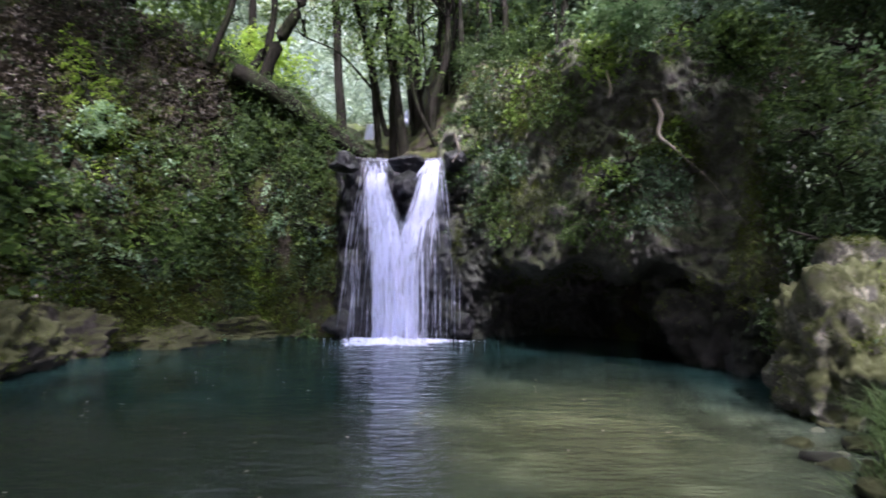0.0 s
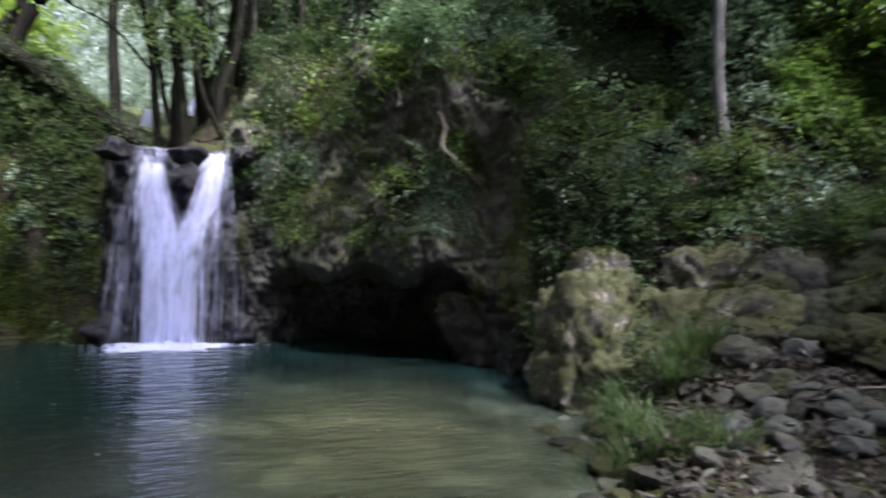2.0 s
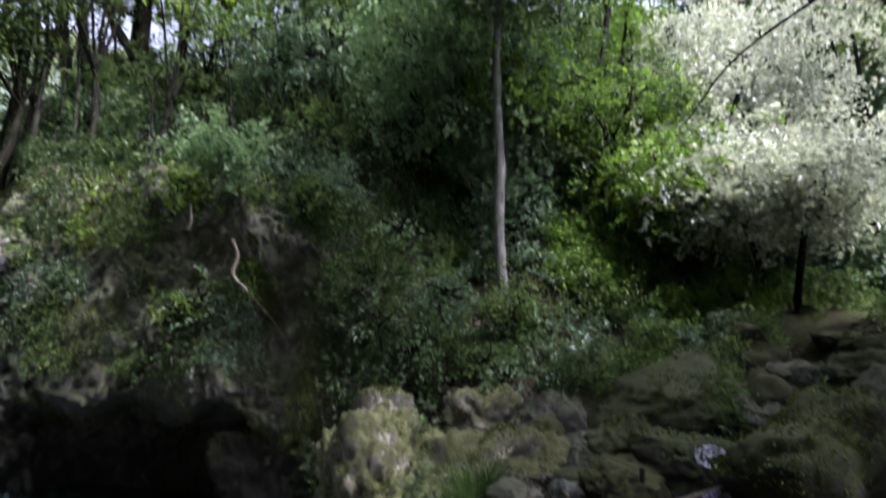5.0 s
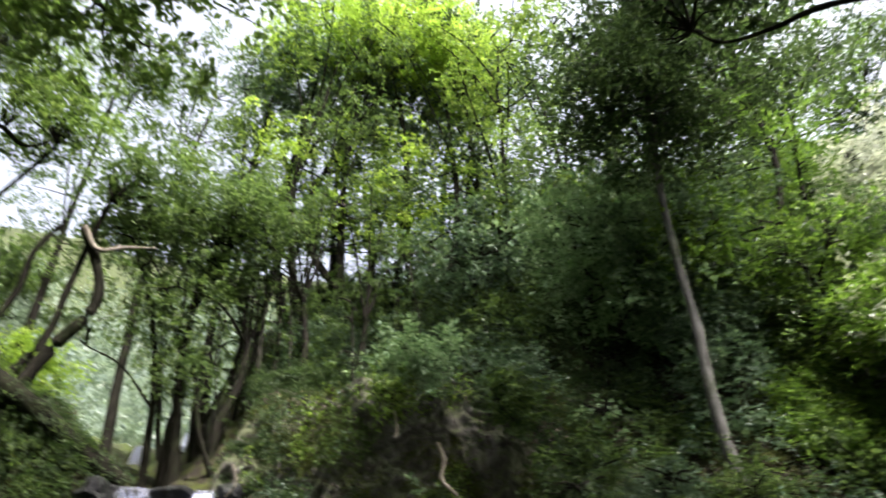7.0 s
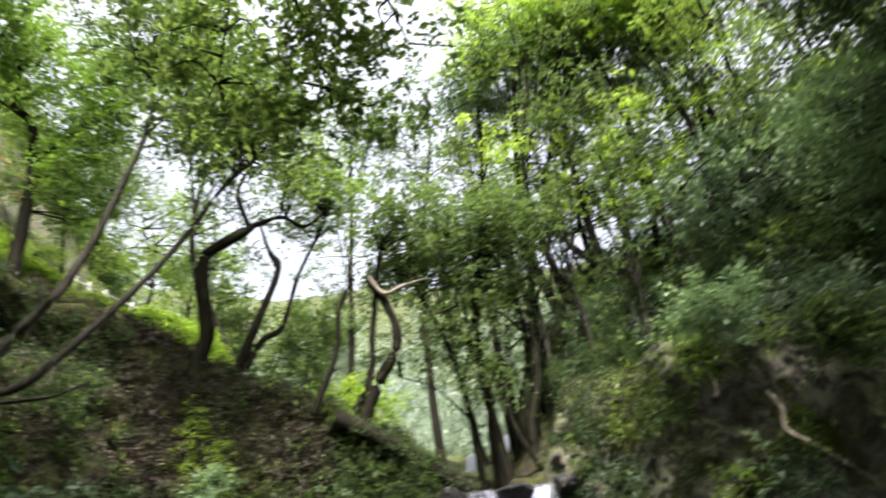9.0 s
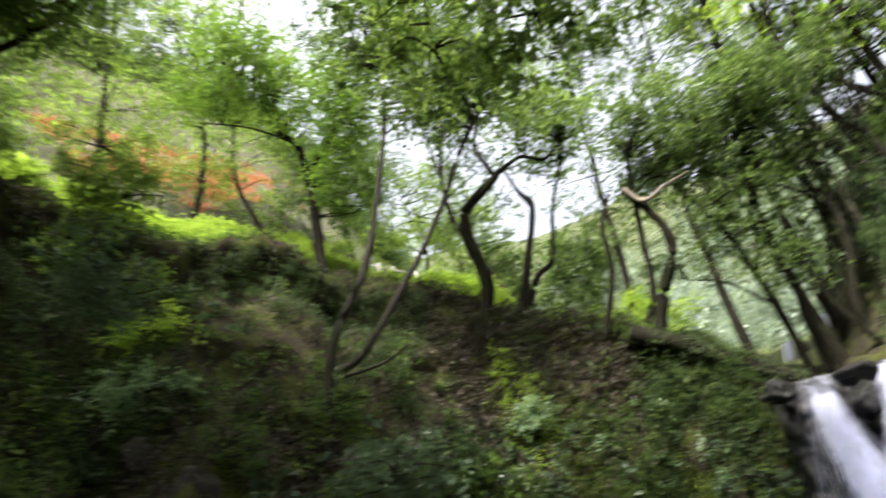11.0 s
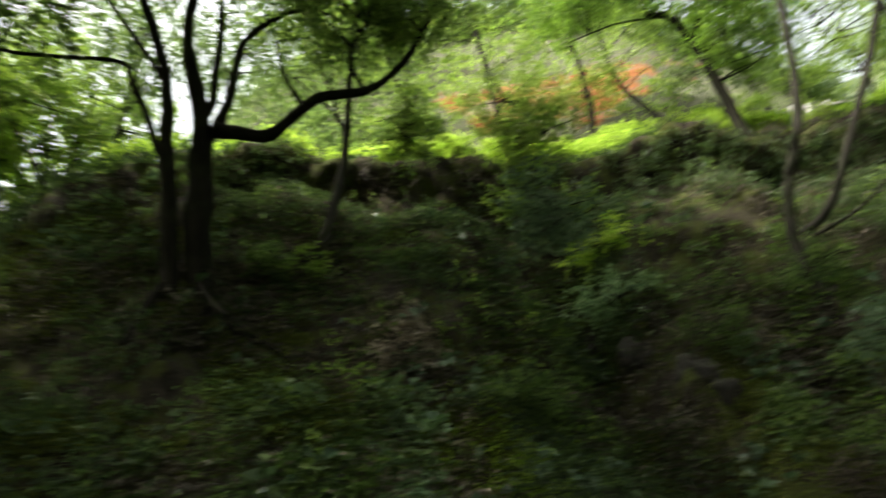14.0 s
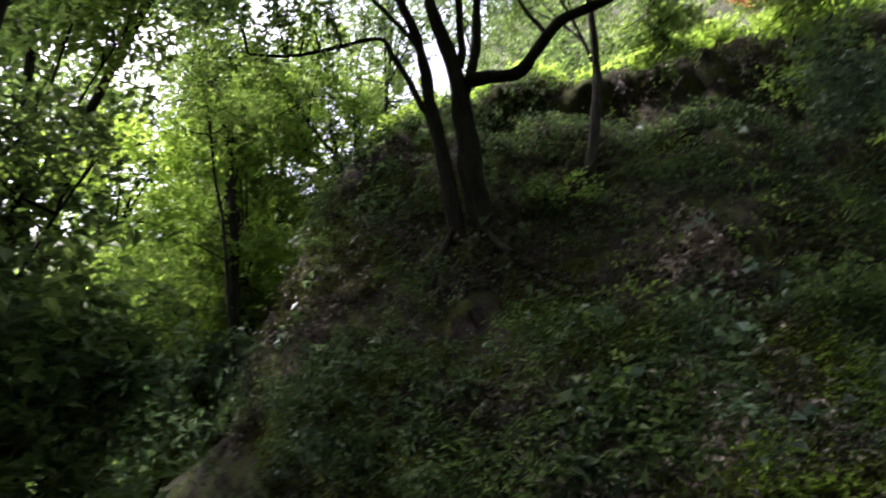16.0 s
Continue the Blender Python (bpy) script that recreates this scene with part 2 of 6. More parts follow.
# Litter raised in tone so that its patches read as sun flecks.
M_LITTER_PALE = leaf_material("pale_litter_leaf", (0.1, 0.08, 0.06), (0.24, 0.2, 0.16), (0.42, 0.37, 0.31), 0.1, 0.5)
# Lightest leaf: the glow of sun on foliage is put into its colour.
M_LEAF_SUN = leaf_material("painted_sun_leaf", (0.13, 0.21, 0.03), (0.22, 0.33, 0.06), (0.33, 0.43, 0.11), 0.68, 0.45, 0.3)
M_LEAF_MINT = leaf_material("pale_glossy_leaf", (0.1, 0.17, 0.085), (0.17, 0.27, 0.15), (0.28, 0.38, 0.24), 0.35, 0.35, 0.5)
M_MOSS = leaf_material("moss_tuft", (0.032, 0.044, 0.011), (0.07, 0.09, 0.02), (0.13, 0.155, 0.035), 0.2, 0.8, 0.1)
M_ROCK = rock_material("grey_rock", (0.035, 0.034, 0.031), (0.15, 0.145, 0.135), (0.045, 0.055, 0.016), 0.2)
M_ROCK_PALE = rock_material("lichen_rock", (0.03, 0.028, 0.023), (0.2, 0.19, 0.16), (0.056, 0.063, 0.016), 0.5, lichen=1.0)
M_ROCK_FOOT = rock_material("bank_rock", (0.01, 0.009, 0.008), (0.05, 0.045, 0.04), (0.03, 0.033, 0.008), 0.6)
M_ROCK_BANK = rock_material("bank_foot_rock", (0.01, 0.009, 0.0075), (0.055, 0.046, 0.039), (0.036, 0.039, 0.009), 0.4)
M_ROCK_MOSS = rock_material("mossy_rock", (0.016, 0.015, 0.013), (0.07, 0.066, 0.059), (0.029, 0.037, 0.01), 0.6)
M_CLIFF = rock_material("cliff_rock", (0.042, 0.039, 0.034), (0.21, 0.197, 0.175), (0.045, 0.055, 0.017), 0.45, damp_shade=True)
M_WET = rock_material("wet_black_rock", (0.004, 0.004, 0.006), (0.022, 0.021, 0.026), (0.01, 0.014, 0.005), 0.1, 0.42)
# Near-black rock, made so that slabs read as shaded hollows.
M_ROCK_DARK = rock_material("near_black_rock", (0.006, 0.0055, 0.005), (0.032, 0.028, 0.024), (0.014, 0.017, 0.006), 0.2)
M_STONE = rock_material("gravel_stone", (0.03, 0.03, 0.031), (0.135, 0.134, 0.134), (0.04, 0.048, 0.015), 0.1, vary=1.0)
M_STONE_BLUE = rock_material("blue_grey_stone", (0.04, 0.042, 0.045), (0.16, 0.165, 0.172), (0.05, 0.06, 0.02), 0.06)
# Bark set below its real tone; the canopy's shade is in the colour.
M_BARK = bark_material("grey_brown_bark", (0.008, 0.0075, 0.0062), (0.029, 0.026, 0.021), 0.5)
M_BARK_PALE = bark_material("pale_bark", (0.025, 0.025, 0.022), (0.155, 0.152, 0.145), 0.75)
M_BARK_GREY = bark_material("grey_bark", (0.016, 0.015, 0.013), (0.055, 0.051, 0.044), 0.5)
# Darkest bark: shade and silhouette painted in, with a little moss.
M_BARK_SHADED = bark_material("shaded_mossy_bark", (0.005, 0.0048, 0.0035), (0.018, 0.0165, 0.012), 0.3)
M_WOOD = bark_material("bleached_wood", (0.13, 0.11, 0.085), (0.36, 0.32, 0.26), 0.0)


def silt(t):
    """Rises from 0 in the middle of the pale shoal to 1 in the deep water about it."""
    geo = t.nodes.new("ShaderNodeNewGeometry")
    mp = t.nodes.new("ShaderNodeMapping")
    mp.inputs["Location"].default_value, mp.inputs["Scale"].default_value = (-0.38, -1.05, 0), (0.28, 0.19, 0)
    t.links.new(geo.outputs["Position"], mp.inputs[0])
    off = t.nodes.new("ShaderNodeVectorMath")
    off.operation = "LENGTH"
    t.links.new(mp.outputs[0], off.inputs[0])
    return off.outputs["Value"]


def ground_material():
    mat, t, b = shader("forest_floor", 0.95, 0.15)
    big, mid, fine = noise_tex(t, 0.5, 6), noise_tex(t, 2.5, 8, 0.65), noise_tex(t, 25.0, 6, 0.7)
    litter = mix(t, 0.5, ramp(t, noise_tex(t, 16, kind="cells"), [(0.2, (0.015, 0.011, 0.008)), (0.8, (0.052, 0.043, 0.033))]), ramp(t, mid, [(0.3, (0.012, 0.009, 0.007)), (0.7, (0.04, 0.034, 0.026))]))
    moss = ramp(t, fine, [(0.3, (0.016, 0.021, 0.005)), (0.7, (0.075, 0.088, 0.02))])
    col = mix(t, calc(t, "MULTIPLY", calc(t, "SUBTRACT", mid, 0.45, True), 8, True), litter, moss)
    geo = t.nodes.new("ShaderNodeNewGeometry")
    sep = t.nodes.new("ShaderNodeSeparateXYZ")
    t.links.new(geo.outputs["Position"], sep.inputs[0])
    # wooded hills far off
    far = t.nodes.new("ShaderNodeVectorMath")
    far.operation = "LENGTH"
    t.links.new(geo.outputs["Position"], far.inputs[0])
    woods = ramp(t, noise_tex(t, 0.35, 8, 0.7), [(0.3, (0.03, 0.06, 0.02)), (0.7, (0.12, 0.19, 0.07))])
    col = mix(t, calc(t, "MULTIPLY", calc(t, "SUBTRACT", far.outputs["Value"], 19.0, True), 0.2, True), col, woods)
    # Beyond 70 m the ground fades to a painted bluish haze.
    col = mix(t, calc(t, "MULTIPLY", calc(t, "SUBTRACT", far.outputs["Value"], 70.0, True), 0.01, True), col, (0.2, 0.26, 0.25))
    # bare orange earth of the road cutting
    dist = t.nodes.new("ShaderNodeVectorMath")
    dist.operation = "DISTANCE"
    t.links.new(geo.outputs["Position"], dist.inputs[0])
    dist.inputs[1].default_value = (-24.5, 14.0, 20.0)
    scar = ramp(t, noise_tex(t, 0.8, 8, 0.7), [(0.35, (0.035, 0.045, 0.022)), (0.65, (0.14, 0.13, 0.105))])
    bare = calc(t, "MULTIPLY", calc(t, "SUBTRACT", 9.5, dist.outputs["Value"], True), 0.5, True)
    col = mix(t, bare, col, scar)
    cut = calc(t, "MULTIPLY", calc(t, "SUBTRACT", calc(t, "ADD", 6.2, calc(t, "MULTIPLY", calc(t, "SUBTRACT", big, 0.5), 14.0)), dist.outputs["Value"], True), 1.2, True)
    earth = ramp(t, noise_tex(t, 0.9, 6, 0.6, (0.5, 0.5, 1.6)), [(0.3, (0.1, 0.032, 0.009)), (0.5, (0.18, 0.066, 0.018)), (0.62, (0.12, 0.1, 0.075))])
    cut = calc(t, "MULTIPLY", cut, calc(t, "MULTIPLY", calc(t, "SUBTRACT", calc(t, "ADD", 21.2, calc(t, "MULTIPLY", calc(t, "SUBTRACT", mid, 0.5), 6.0)), sep.outputs[2], True), 1.5, True))
    col = mix(t, cut, col, earth)
    # silt and drowned rock of the pool's bed
    bed = mix(t, ramp(t, silt(t), [(0.25, (0, 0, 0)), (0.6, (1, 1, 1))]), ramp(t, mid, [(0.3, (0.3, 0.3, 0.14)), (0.7, (0.52, 0.51, 0.27))]), ramp(t, mid, [(0.3, (0.012, 0.018, 0.014)), (0.7, (0.04, 0.045, 0.032))]))
    col = mix(t, calc(t, "MULTIPLY", calc(t, "SUBTRACT", -0.02, sep.outputs[2], True), 12, True), col, bed)
    deep = ramp(t, mid, [(0.3, (0.004, 0.018, 0.018)), (0.7, (0.01, 0.035, 0.034))])
    col = mix(t, calc(t, "MULTIPLY", calc(t, "SUBTRACT", -0.36, sep.outputs[2], True), 2.0, True), col, deep)
    t.links.new(col, b.inputs["Base Color"])
    bump(t, b, calc(t, "ADD", mid, calc(t, "MULTIPLY", fine, 0.6)), 0.9, 0.08)
    return mat


def water_material():
    mat, t, b = shader("pool_water", 0.1, 0.5)
    t.nodes.remove(b)
    gloss = t.nodes.new("ShaderNodeBsdfGlossy")
    gloss.inputs["Roughness"].default_value = 0.06
    clear = t.nodes.new("ShaderNodeBsdfTransparent")
    clear.inputs[0].default_value = (0.7, 0.84, 0.76, 1)
    milk = t.nodes.new("ShaderNodeBsdfDiffuse")
    # silt hangs in the shallows, the deep water is dark and clear
    sep = t.nodes.new("ShaderNodeSeparateXYZ")
    geo = t.nodes.new("ShaderNodeNewGeometry")
    t.links.new(geo.outputs["Position"], sep.inputs[0])
    haze_of_silt = calc(t, "ADD", silt(t), calc(t, "MULTIPLY", calc(t, "SUBTRACT", noise_tex(t, 0.7, 4), 0.5), 0.45))
    murk = ramp(t, haze_of_silt, [(0.1, (0.13, 0.145, 0.074)), (0.27, (0.092, 0.112, 0.06)), (0.5, (0.036, 0.056, 0.04)), (0.72, (0.009, 0.024, 0.021))])
    # brown bottom mud shows in the shallows before the near shore
    near = calc(t, "MULTIPLY", calc(t, "SUBTRACT", 6.6, sep.outputs[1], True), 0.4, True)
    t.links.new(mix(t, near, murk, mix(t, 0.6, murk, (0.062, 0.056, 0.03))), milk.inputs[0])
    body = t.nodes.new("ShaderNodeMixShader")
    body.inputs[0].default_value = 0.86
    t.links.new(clear.outputs[0], body.inputs[1])
    t.links.new(milk.outputs[0], body.inputs[2])
    fres = t.nodes.new("ShaderNodeFresnel")
    fres.inputs["IOR"].default_value = 1.33
    m = t.nodes.new("ShaderNodeMixShader")
    t.links.new(fres.outputs[0], m.inputs[0])
    t.links.new(body.outputs[0], m.inputs[1])
    t.links.new(gloss.outputs[0], m.inputs[2])
    h = calc(t, "ADD", noise_tex(t, 3.2, 3, 0.5, (0.6, 1.5, 1)), calc(t, "MULTIPLY", noise_tex(t, 10, 3, 0.5, (0.5, 1.5, 1)), 0.5))
    n = t.nodes.new("ShaderNodeBump")
    n.inputs["Strength"].default_value, n.inputs["Distance"].default_value = 0.55, 0.05
    t.links.new(h, n.inputs["Height"])
    t.links.new(n.outputs[0], gloss.inputs["Normal"])
    t.links.new(n.outputs[0], fres.inputs["Normal"])
    t.links.new(m.outputs[0], t.nodes["Material Output"].inputs[0])
    return mat


def falling_water_material(name, cover, hard=7.0, most=1.0, bright=1.0):
    """White water: streaks along the fall, clear between them."""
    mat, t, b = shader(name, 0.45, 0.4)
    b.inputs["Base Color"].default_value = (0.6 * bright, 0.64 * bright, 0.8 * bright, 1)
    tr = t.nodes.new("ShaderNodeBsdfTranslucent")
    tr.inputs[0].default_value = (0.57 * bright, 0.61 * bright, 0.78 * bright, 1)
    w = t.nodes.new("ShaderNodeMixShader")
    w.inputs[0].default_value = 0.4
    t.links.new(b.outputs[0], w.inputs[1])
    t.links.new(tr.outputs[0], w.inputs[2])
    streak = calc(t, "ADD", calc(t, "MULTIPLY", noise_tex(t, 10.0, 5, 0.65, (1, 0.3, 0.16)), 0.6), calc(t, "MULTIPLY", noise_tex(t, 42.0, 3, 0.6, (1, 0.3, 0.07)), 0.4))
    a = calc(t, "MULTIPLY", calc(t, "SUBTRACT", streak, 0.5 - 0.35 * (cover - 0.5)), hard, False)
    a = calc(t, "MULTIPLY", calc(t, "ADD", a, 0.5, True), most)
    clear = t.nodes.new("ShaderNodeBsdfTransparent")
    m = t.nodes.new("ShaderNodeMixShader")
    t.links.new(a, m.inputs[0])
    t.links.new(clear.outputs[0], m.inputs[1])
    t.links.new(w.outputs[0], m.inputs[2])
    t.links.new(m.outputs[0], t.nodes["Material Output"].inputs[0])
    return mat


M_GROUND = ground_material()
M_POOL = water_material()
M_FALL = falling_water_material("white_water", 0.25, 3.0, 0.7, 0.9)
M_CORE = falling_water_material("dense_white_water", 0.74, 6.0, 1.0, 1.22)
M_VEIL = falling_water_material("thin_water_veil", 0.1, 2.6, 0.2)
M_THREAD = falling_water_material("water_threads", 0.8, 4.0, 0.75, 1.2)
M_FOAM = falling_water_material("foam", 1.4, 7.0, 1.0, 1.22)

# ---- the lie of the land: round the eye, by bearing (left positive), toe of the bank and ridge ----
TOE = [(-180, 3.0), (-100, 2.2), (-60, 2.0), (-41, 2.5), (-38.5, 3.4), (-36.5, 4.6), (-35, 5.8), (-33.4, 7.0), (-30.5, 7.5), (-28, 8.9), (-24, 10.3), (-20, 11.3), (-11, 12.0), (-6, 12.0), (-2, 11.6), (-0.5, 12.2), (8.5, 12.2), (10, 11.7), (13, 12.0), (18, 12.1), (24, 11.5), (35, 10.4), (45, 9.3), (60, 7.9), (80, 7.0), (100, 6.3), (120, 6.0), (150, 4.0), (180, 3.0)]
RIDGE_R = [(-180, 16), (-100, 12), (-75, 11.0), (-45, 10.2), (-31, 10.4), (-20, 12.2), (-11, 12.8), (-2, 12.6), (-0.5, 12.9), (8.5, 12.9), (10, 12.4), (13, 12.7), (18, 13.0), (26, 13.9), (36, 14.4), (44, 14), (62, 13.3), (90, 12.8), (100, 12.8), (109, 12.4), (118, 11.5), (124, 11), (150, 14), (180, 16)]
RIDGE_Z = [(-180, 4.0), (-100, 3.0), (-75, 2.6), (-57, 2.4), (-45, 2.5), (-36, 2.5), (-31, 3.0), (-20, 4.6), (-11, 4.8), (-2, 4.8), (-0.5, 3.4), (8, 3.4), (9.5, 3.8), (13, 4.5), (18, 5.0), (26, 6.2), (36, 7.4), (44, 8.1), (54, 8.7), (62, 8.9), (79, 9.6), (89, 10.2), (99, 10.2), (109, 8.7), (114, 6.8), (118, 5.0), (121, 3.8), (128, 2.2), (150, 2.0), (180, 4.0)]
BACK_Z = [(-180, 12), (-100, 5), (-75, 4.5), (-58, 5.0), (-48, 11), (-30, 12.5), (-20, 11.5), (-12, 10.5), (-4, 9.5), (0, 8.5), (2.5, 5.6), (4, 5.0), (8, 5.0), (14, 5.2), (22, 7.0), (30, 9.2), (38, 10.2), (50, 11.2), (60, 11.5), (75, 12.2), (90, 12.0), (105, 9.0), (115, 4.0), (130, 2.5), (150, 4), (180, 12)]
FAR_Z = [(-180, 20), (-100, 22), (-60, 20), (-30, 21), (-20, 17), (-8, 15.5), (-1, 14), (3, 8), (16, 8), (28, 12), (36, 16), (44, 24), (52, 30), (62, 33), (75, 34), (90, 30), (105, 18), (112, 15), (120, 14), (135, 14), (150, 14), (180, 20)]


def keyed(table, az):
    t = np.array(table, float)
    return np.interp(az, t[:, 0], t[:, 1])


def land(x, y):
    """The ground's height at x, y (arrays)."""
    x, y = np.atleast_1d(np.asarray(x, float)), np.atleast_1d(np.asarray(y, float))
    az, r = np.degrees(np.arctan2(-x, y)), np.hypot(x, y)
    n3 = np.stack([x, y, np.zeros_like(x)], -1)
    wob = vnoise(n3 * 0.55)
    toe = keyed(TOE, az) + 0.25 * wob
    rr, rz, bz, fz = keyed(RIDGE_R, az), keyed(RIDGE_Z, az), keyed(BACK_Z, az), keyed(FAR_Z, az)
    rr = np.maximum(rr, toe + 0.4)
    right = (az < -29.5) & (az > -120)
    # pool bed
    depth = (0.08 + 0.085 * np.clip(r - 3.2, 0, 9) + 0.5 * np.clip((0.2 - x) / 3.0, 0, 1) * np.clip((r - 4.6) / 2.5, 0, 1)) * np.clip((toe - r) / 0.8, 0, 1)
    bed = -depth - 0.05
    # the near shore where the camera stands, and the ground closing the pool downstream
    shore = np.clip((2.5 + 0.3 * wob - y) / 0.9, 0, 1) * np.clip((x + 3.4 + 0.4 * wob) / 1.2, 0, 1)
    shore = np.maximum(shore, np.clip((az - 108 + 6 * wob) / 10, 0, 1))
    bed = bed * (1 - shore) + shore * (0.11 + 0.04 * vnoise(n3 * 1.4))
    s = np.clip((r - toe) / (rr - toe), 0, 1)
    steep = 0.25 + 0.75 * s
    bank = rz * (0.10 * np.clip((r - toe) / 0.25, 0, 1) + 0.9 * s * (0.75 + 0.25 * steep) / 1.0)
    bank_right = rz * (0.04 + 0.96 * s ** 2.4)
    turn = np.clip((-26.5 - az) / 7.0, 0, 1) * (az > -120)
    bank = bank + (bank_right - bank) * turn
    back = rz + (bz - rz) * np.clip((r - rr) / 7.0, 0, 1)
    far = bz + (fz - bz) * np.clip((r - rr - 7.0) / 14.0, 0, 1)
    hill = fz + (140.0 - fz) * np.clip((r - rr - 21.0) / 260.0, 0, 1) ** 1.2
    z = np.where(r < toe, bed, np.where(r < rr, bank, np.where(r < rr + 7, back, np.where(r < rr + 21, far, hill))))
    land_part = np.clip((r - toe) / 0.8, 0, 1)
    amp = np.where(right & (r < rr), 0.12, 0.3)
    z = z + land_part * amp * fbm(n3 * 0.9 + 5, 4) * np.clip(0.4 + s, 0, 1.2)
    left = np.clip((az - 14) / 10, 0, 1) * np.clip((125 - az) / 8, 0, 1) * 4 * s * (1 - s)
    gully = np.exp(-((az - 57 - 14 * s) / 3.4) ** 2)
    cleft = np.exp(-((az - 47 - 4 * s) / 2.2) ** 2) * np.exp(-((s - 0.33) / 0.2) ** 2)
    pit = np.exp(-((az - 60) / 4.5) ** 2) * np.exp(-((s - 0.2) / 0.09) ** 2)
    z = z - left * (0.85 * np.abs(fbm(n3 * 0.55 + 3, 3)) + 1.7 * gully + 1.1 * cleft + 1.2 * pit)
    z = z + np.clip((r - 40) / 60, 0, 1) * (9 * vnoise(n3 * 0.02) + 4 * vnoise(n3 * 0.09) + 1.5 * vnoise(n3 * 0.3))
    return z


def polar(az, r, z=None):
    x, y = -np.sin(np.radians(az)) * r, np.cos(np.radians(az)) * r
    if z is None:
        z = land(x, y)
    return np.stack(np.broadcast_arrays(x, y, z), -1)


def brow_share(az):
    """Where, by bearing, the brow of the left bank hangs over."""
    return np.clip((az - 33) / 12, 0, 1) * np.clip((98 - az) / 5, 0, 1)


def brow_shape(az, s, p):
    """How far the face under the brow is hollowed, and how far the lip stands out."""
    share = brow_share(az)
    scour = share * np.exp(-((s - 0.9) / 0.06) ** 2) * (0.6 + 0.35 * vnoise(p * 0.9) + 0.2 * vnoise(p * 3.1))
    lip = share * np.exp(-((s - 1.0) / 0.04) ** 2) * (0.3 + 0.25 * vnoise(p * 1.3 + 4))
    return scour, lip


def build_ground():
    az = np.arange(-180, 180, 0.6)
    r = np.concatenate([np.linspace(0.05, 4, 24), np.linspace(4.12, 16, 100), np.linspace(16.3, 42, 60), np.geomspace(44, 1800, 40)])
    A, R = np.meshgrid(az, r)
    p = polar(A.ravel(), R.ravel())
    # the turf of the brow hangs over a scoured earth face
    toe, rr = keyed(TOE, A.ravel()), keyed(RIDGE_R, A.ravel())
    s = (R.ravel() - toe) / (rr - toe)
    scour, lip = brow_shape(A.ravel(), s, p)
    out = p[:, :2] / (np.linalg.norm(p[:, :2], axis=1, keepdims=True) + 1e-9)
    p[:, :2] += out * (scour - lip)[:, None]
    p[:, 2] -= 0.35 * scour
    # clods, roots and ledges of the steep bank
    bank = np.clip(s * 6, 0, 1) * np.clip((1.5 - s) * 3, 0, 1) * np.clip((A.ravel() - 8) / 4, 0, 1) * np.clip((128 - A.ravel()) / 6, 0, 1)
    p[:, :2] += out * (bank * (0.2 * fbm(p * 1.7 + 2, 4) + 0.12 * np.abs(fbm(p * 4.5, 3))))[:, None]
    nA, nR = len(az), len(r)
    i, j = np.meshgrid(np.arange(nR - 1), np.arange(nA), indexing="ij")
    k = (j + 1) % nA
    f = np.stack([i * nA + j, i * nA + k, (i + 1) * nA + k, (i + 1) * nA + j], -1).reshape(-1, 4)[:, ::-1]
    ob = put("ground", p, f, M_GROUND, smooth=True)
    return tagged(ob, "steep mossy ravine ground with leaf litter and pool bed", "ground", kind="structure")


build_ground()


def build_pool():
    az = np.arange(-180, 180, 3.0)
    r = np.linspace(0.3, 13.5, 30)
    A, R = np.meshgrid(az, r)
    keep = np.where(A < -45, 3.0, np.where(A > 122, 4.0, 13.5))
    R = np.minimum(R, keep)
    p = polar(A.ravel(), R.ravel(), 0.0)
    nA, nR = len(az), len(r)
    i, j = np.meshgrid(np.arange(nR - 1), np.arange(nA), indexing="ij")
    k = (j + 1) % nA
    f = np.stack([i * nA + j, i * nA + k, (i + 1) * nA + k, (i + 1) * nA + j], -1).reshape(-1, 4)[:, ::-1]
    ob = put("water", p, f, M_POOL)
    return tagged(ob, "dark green rippled water of the plunge pool", "water", kind="structure")


build_pool()


# ---- cliff to the right of the fall, with the hollow at the water ----
def cliff_radius(az, z):
    toe = keyed([(-40, 8.0), (-28, 8.2), (-20, 9.6), (-11, 10.35), (-2, 11.25), (2, 11.6)], az)
    hollow = np.exp(-((az + 13.5) / 7.5) ** 4)
    brow = 1.4 + 0.1 * np.sin(az * 0.9)
    inside = np.clip((brow - z) / 0.35, 0, 1)
    lean = np.where(z > brow, 0.35 * (z - brow), 0)
    end = np.clip((-25.5 - az) / 4.5, 0, 1)
    return toe - 1.15 * hollow * (1 - inside) + lean + (0.1 + 1.6 * hollow) * inside + 1.8 * end ** 2


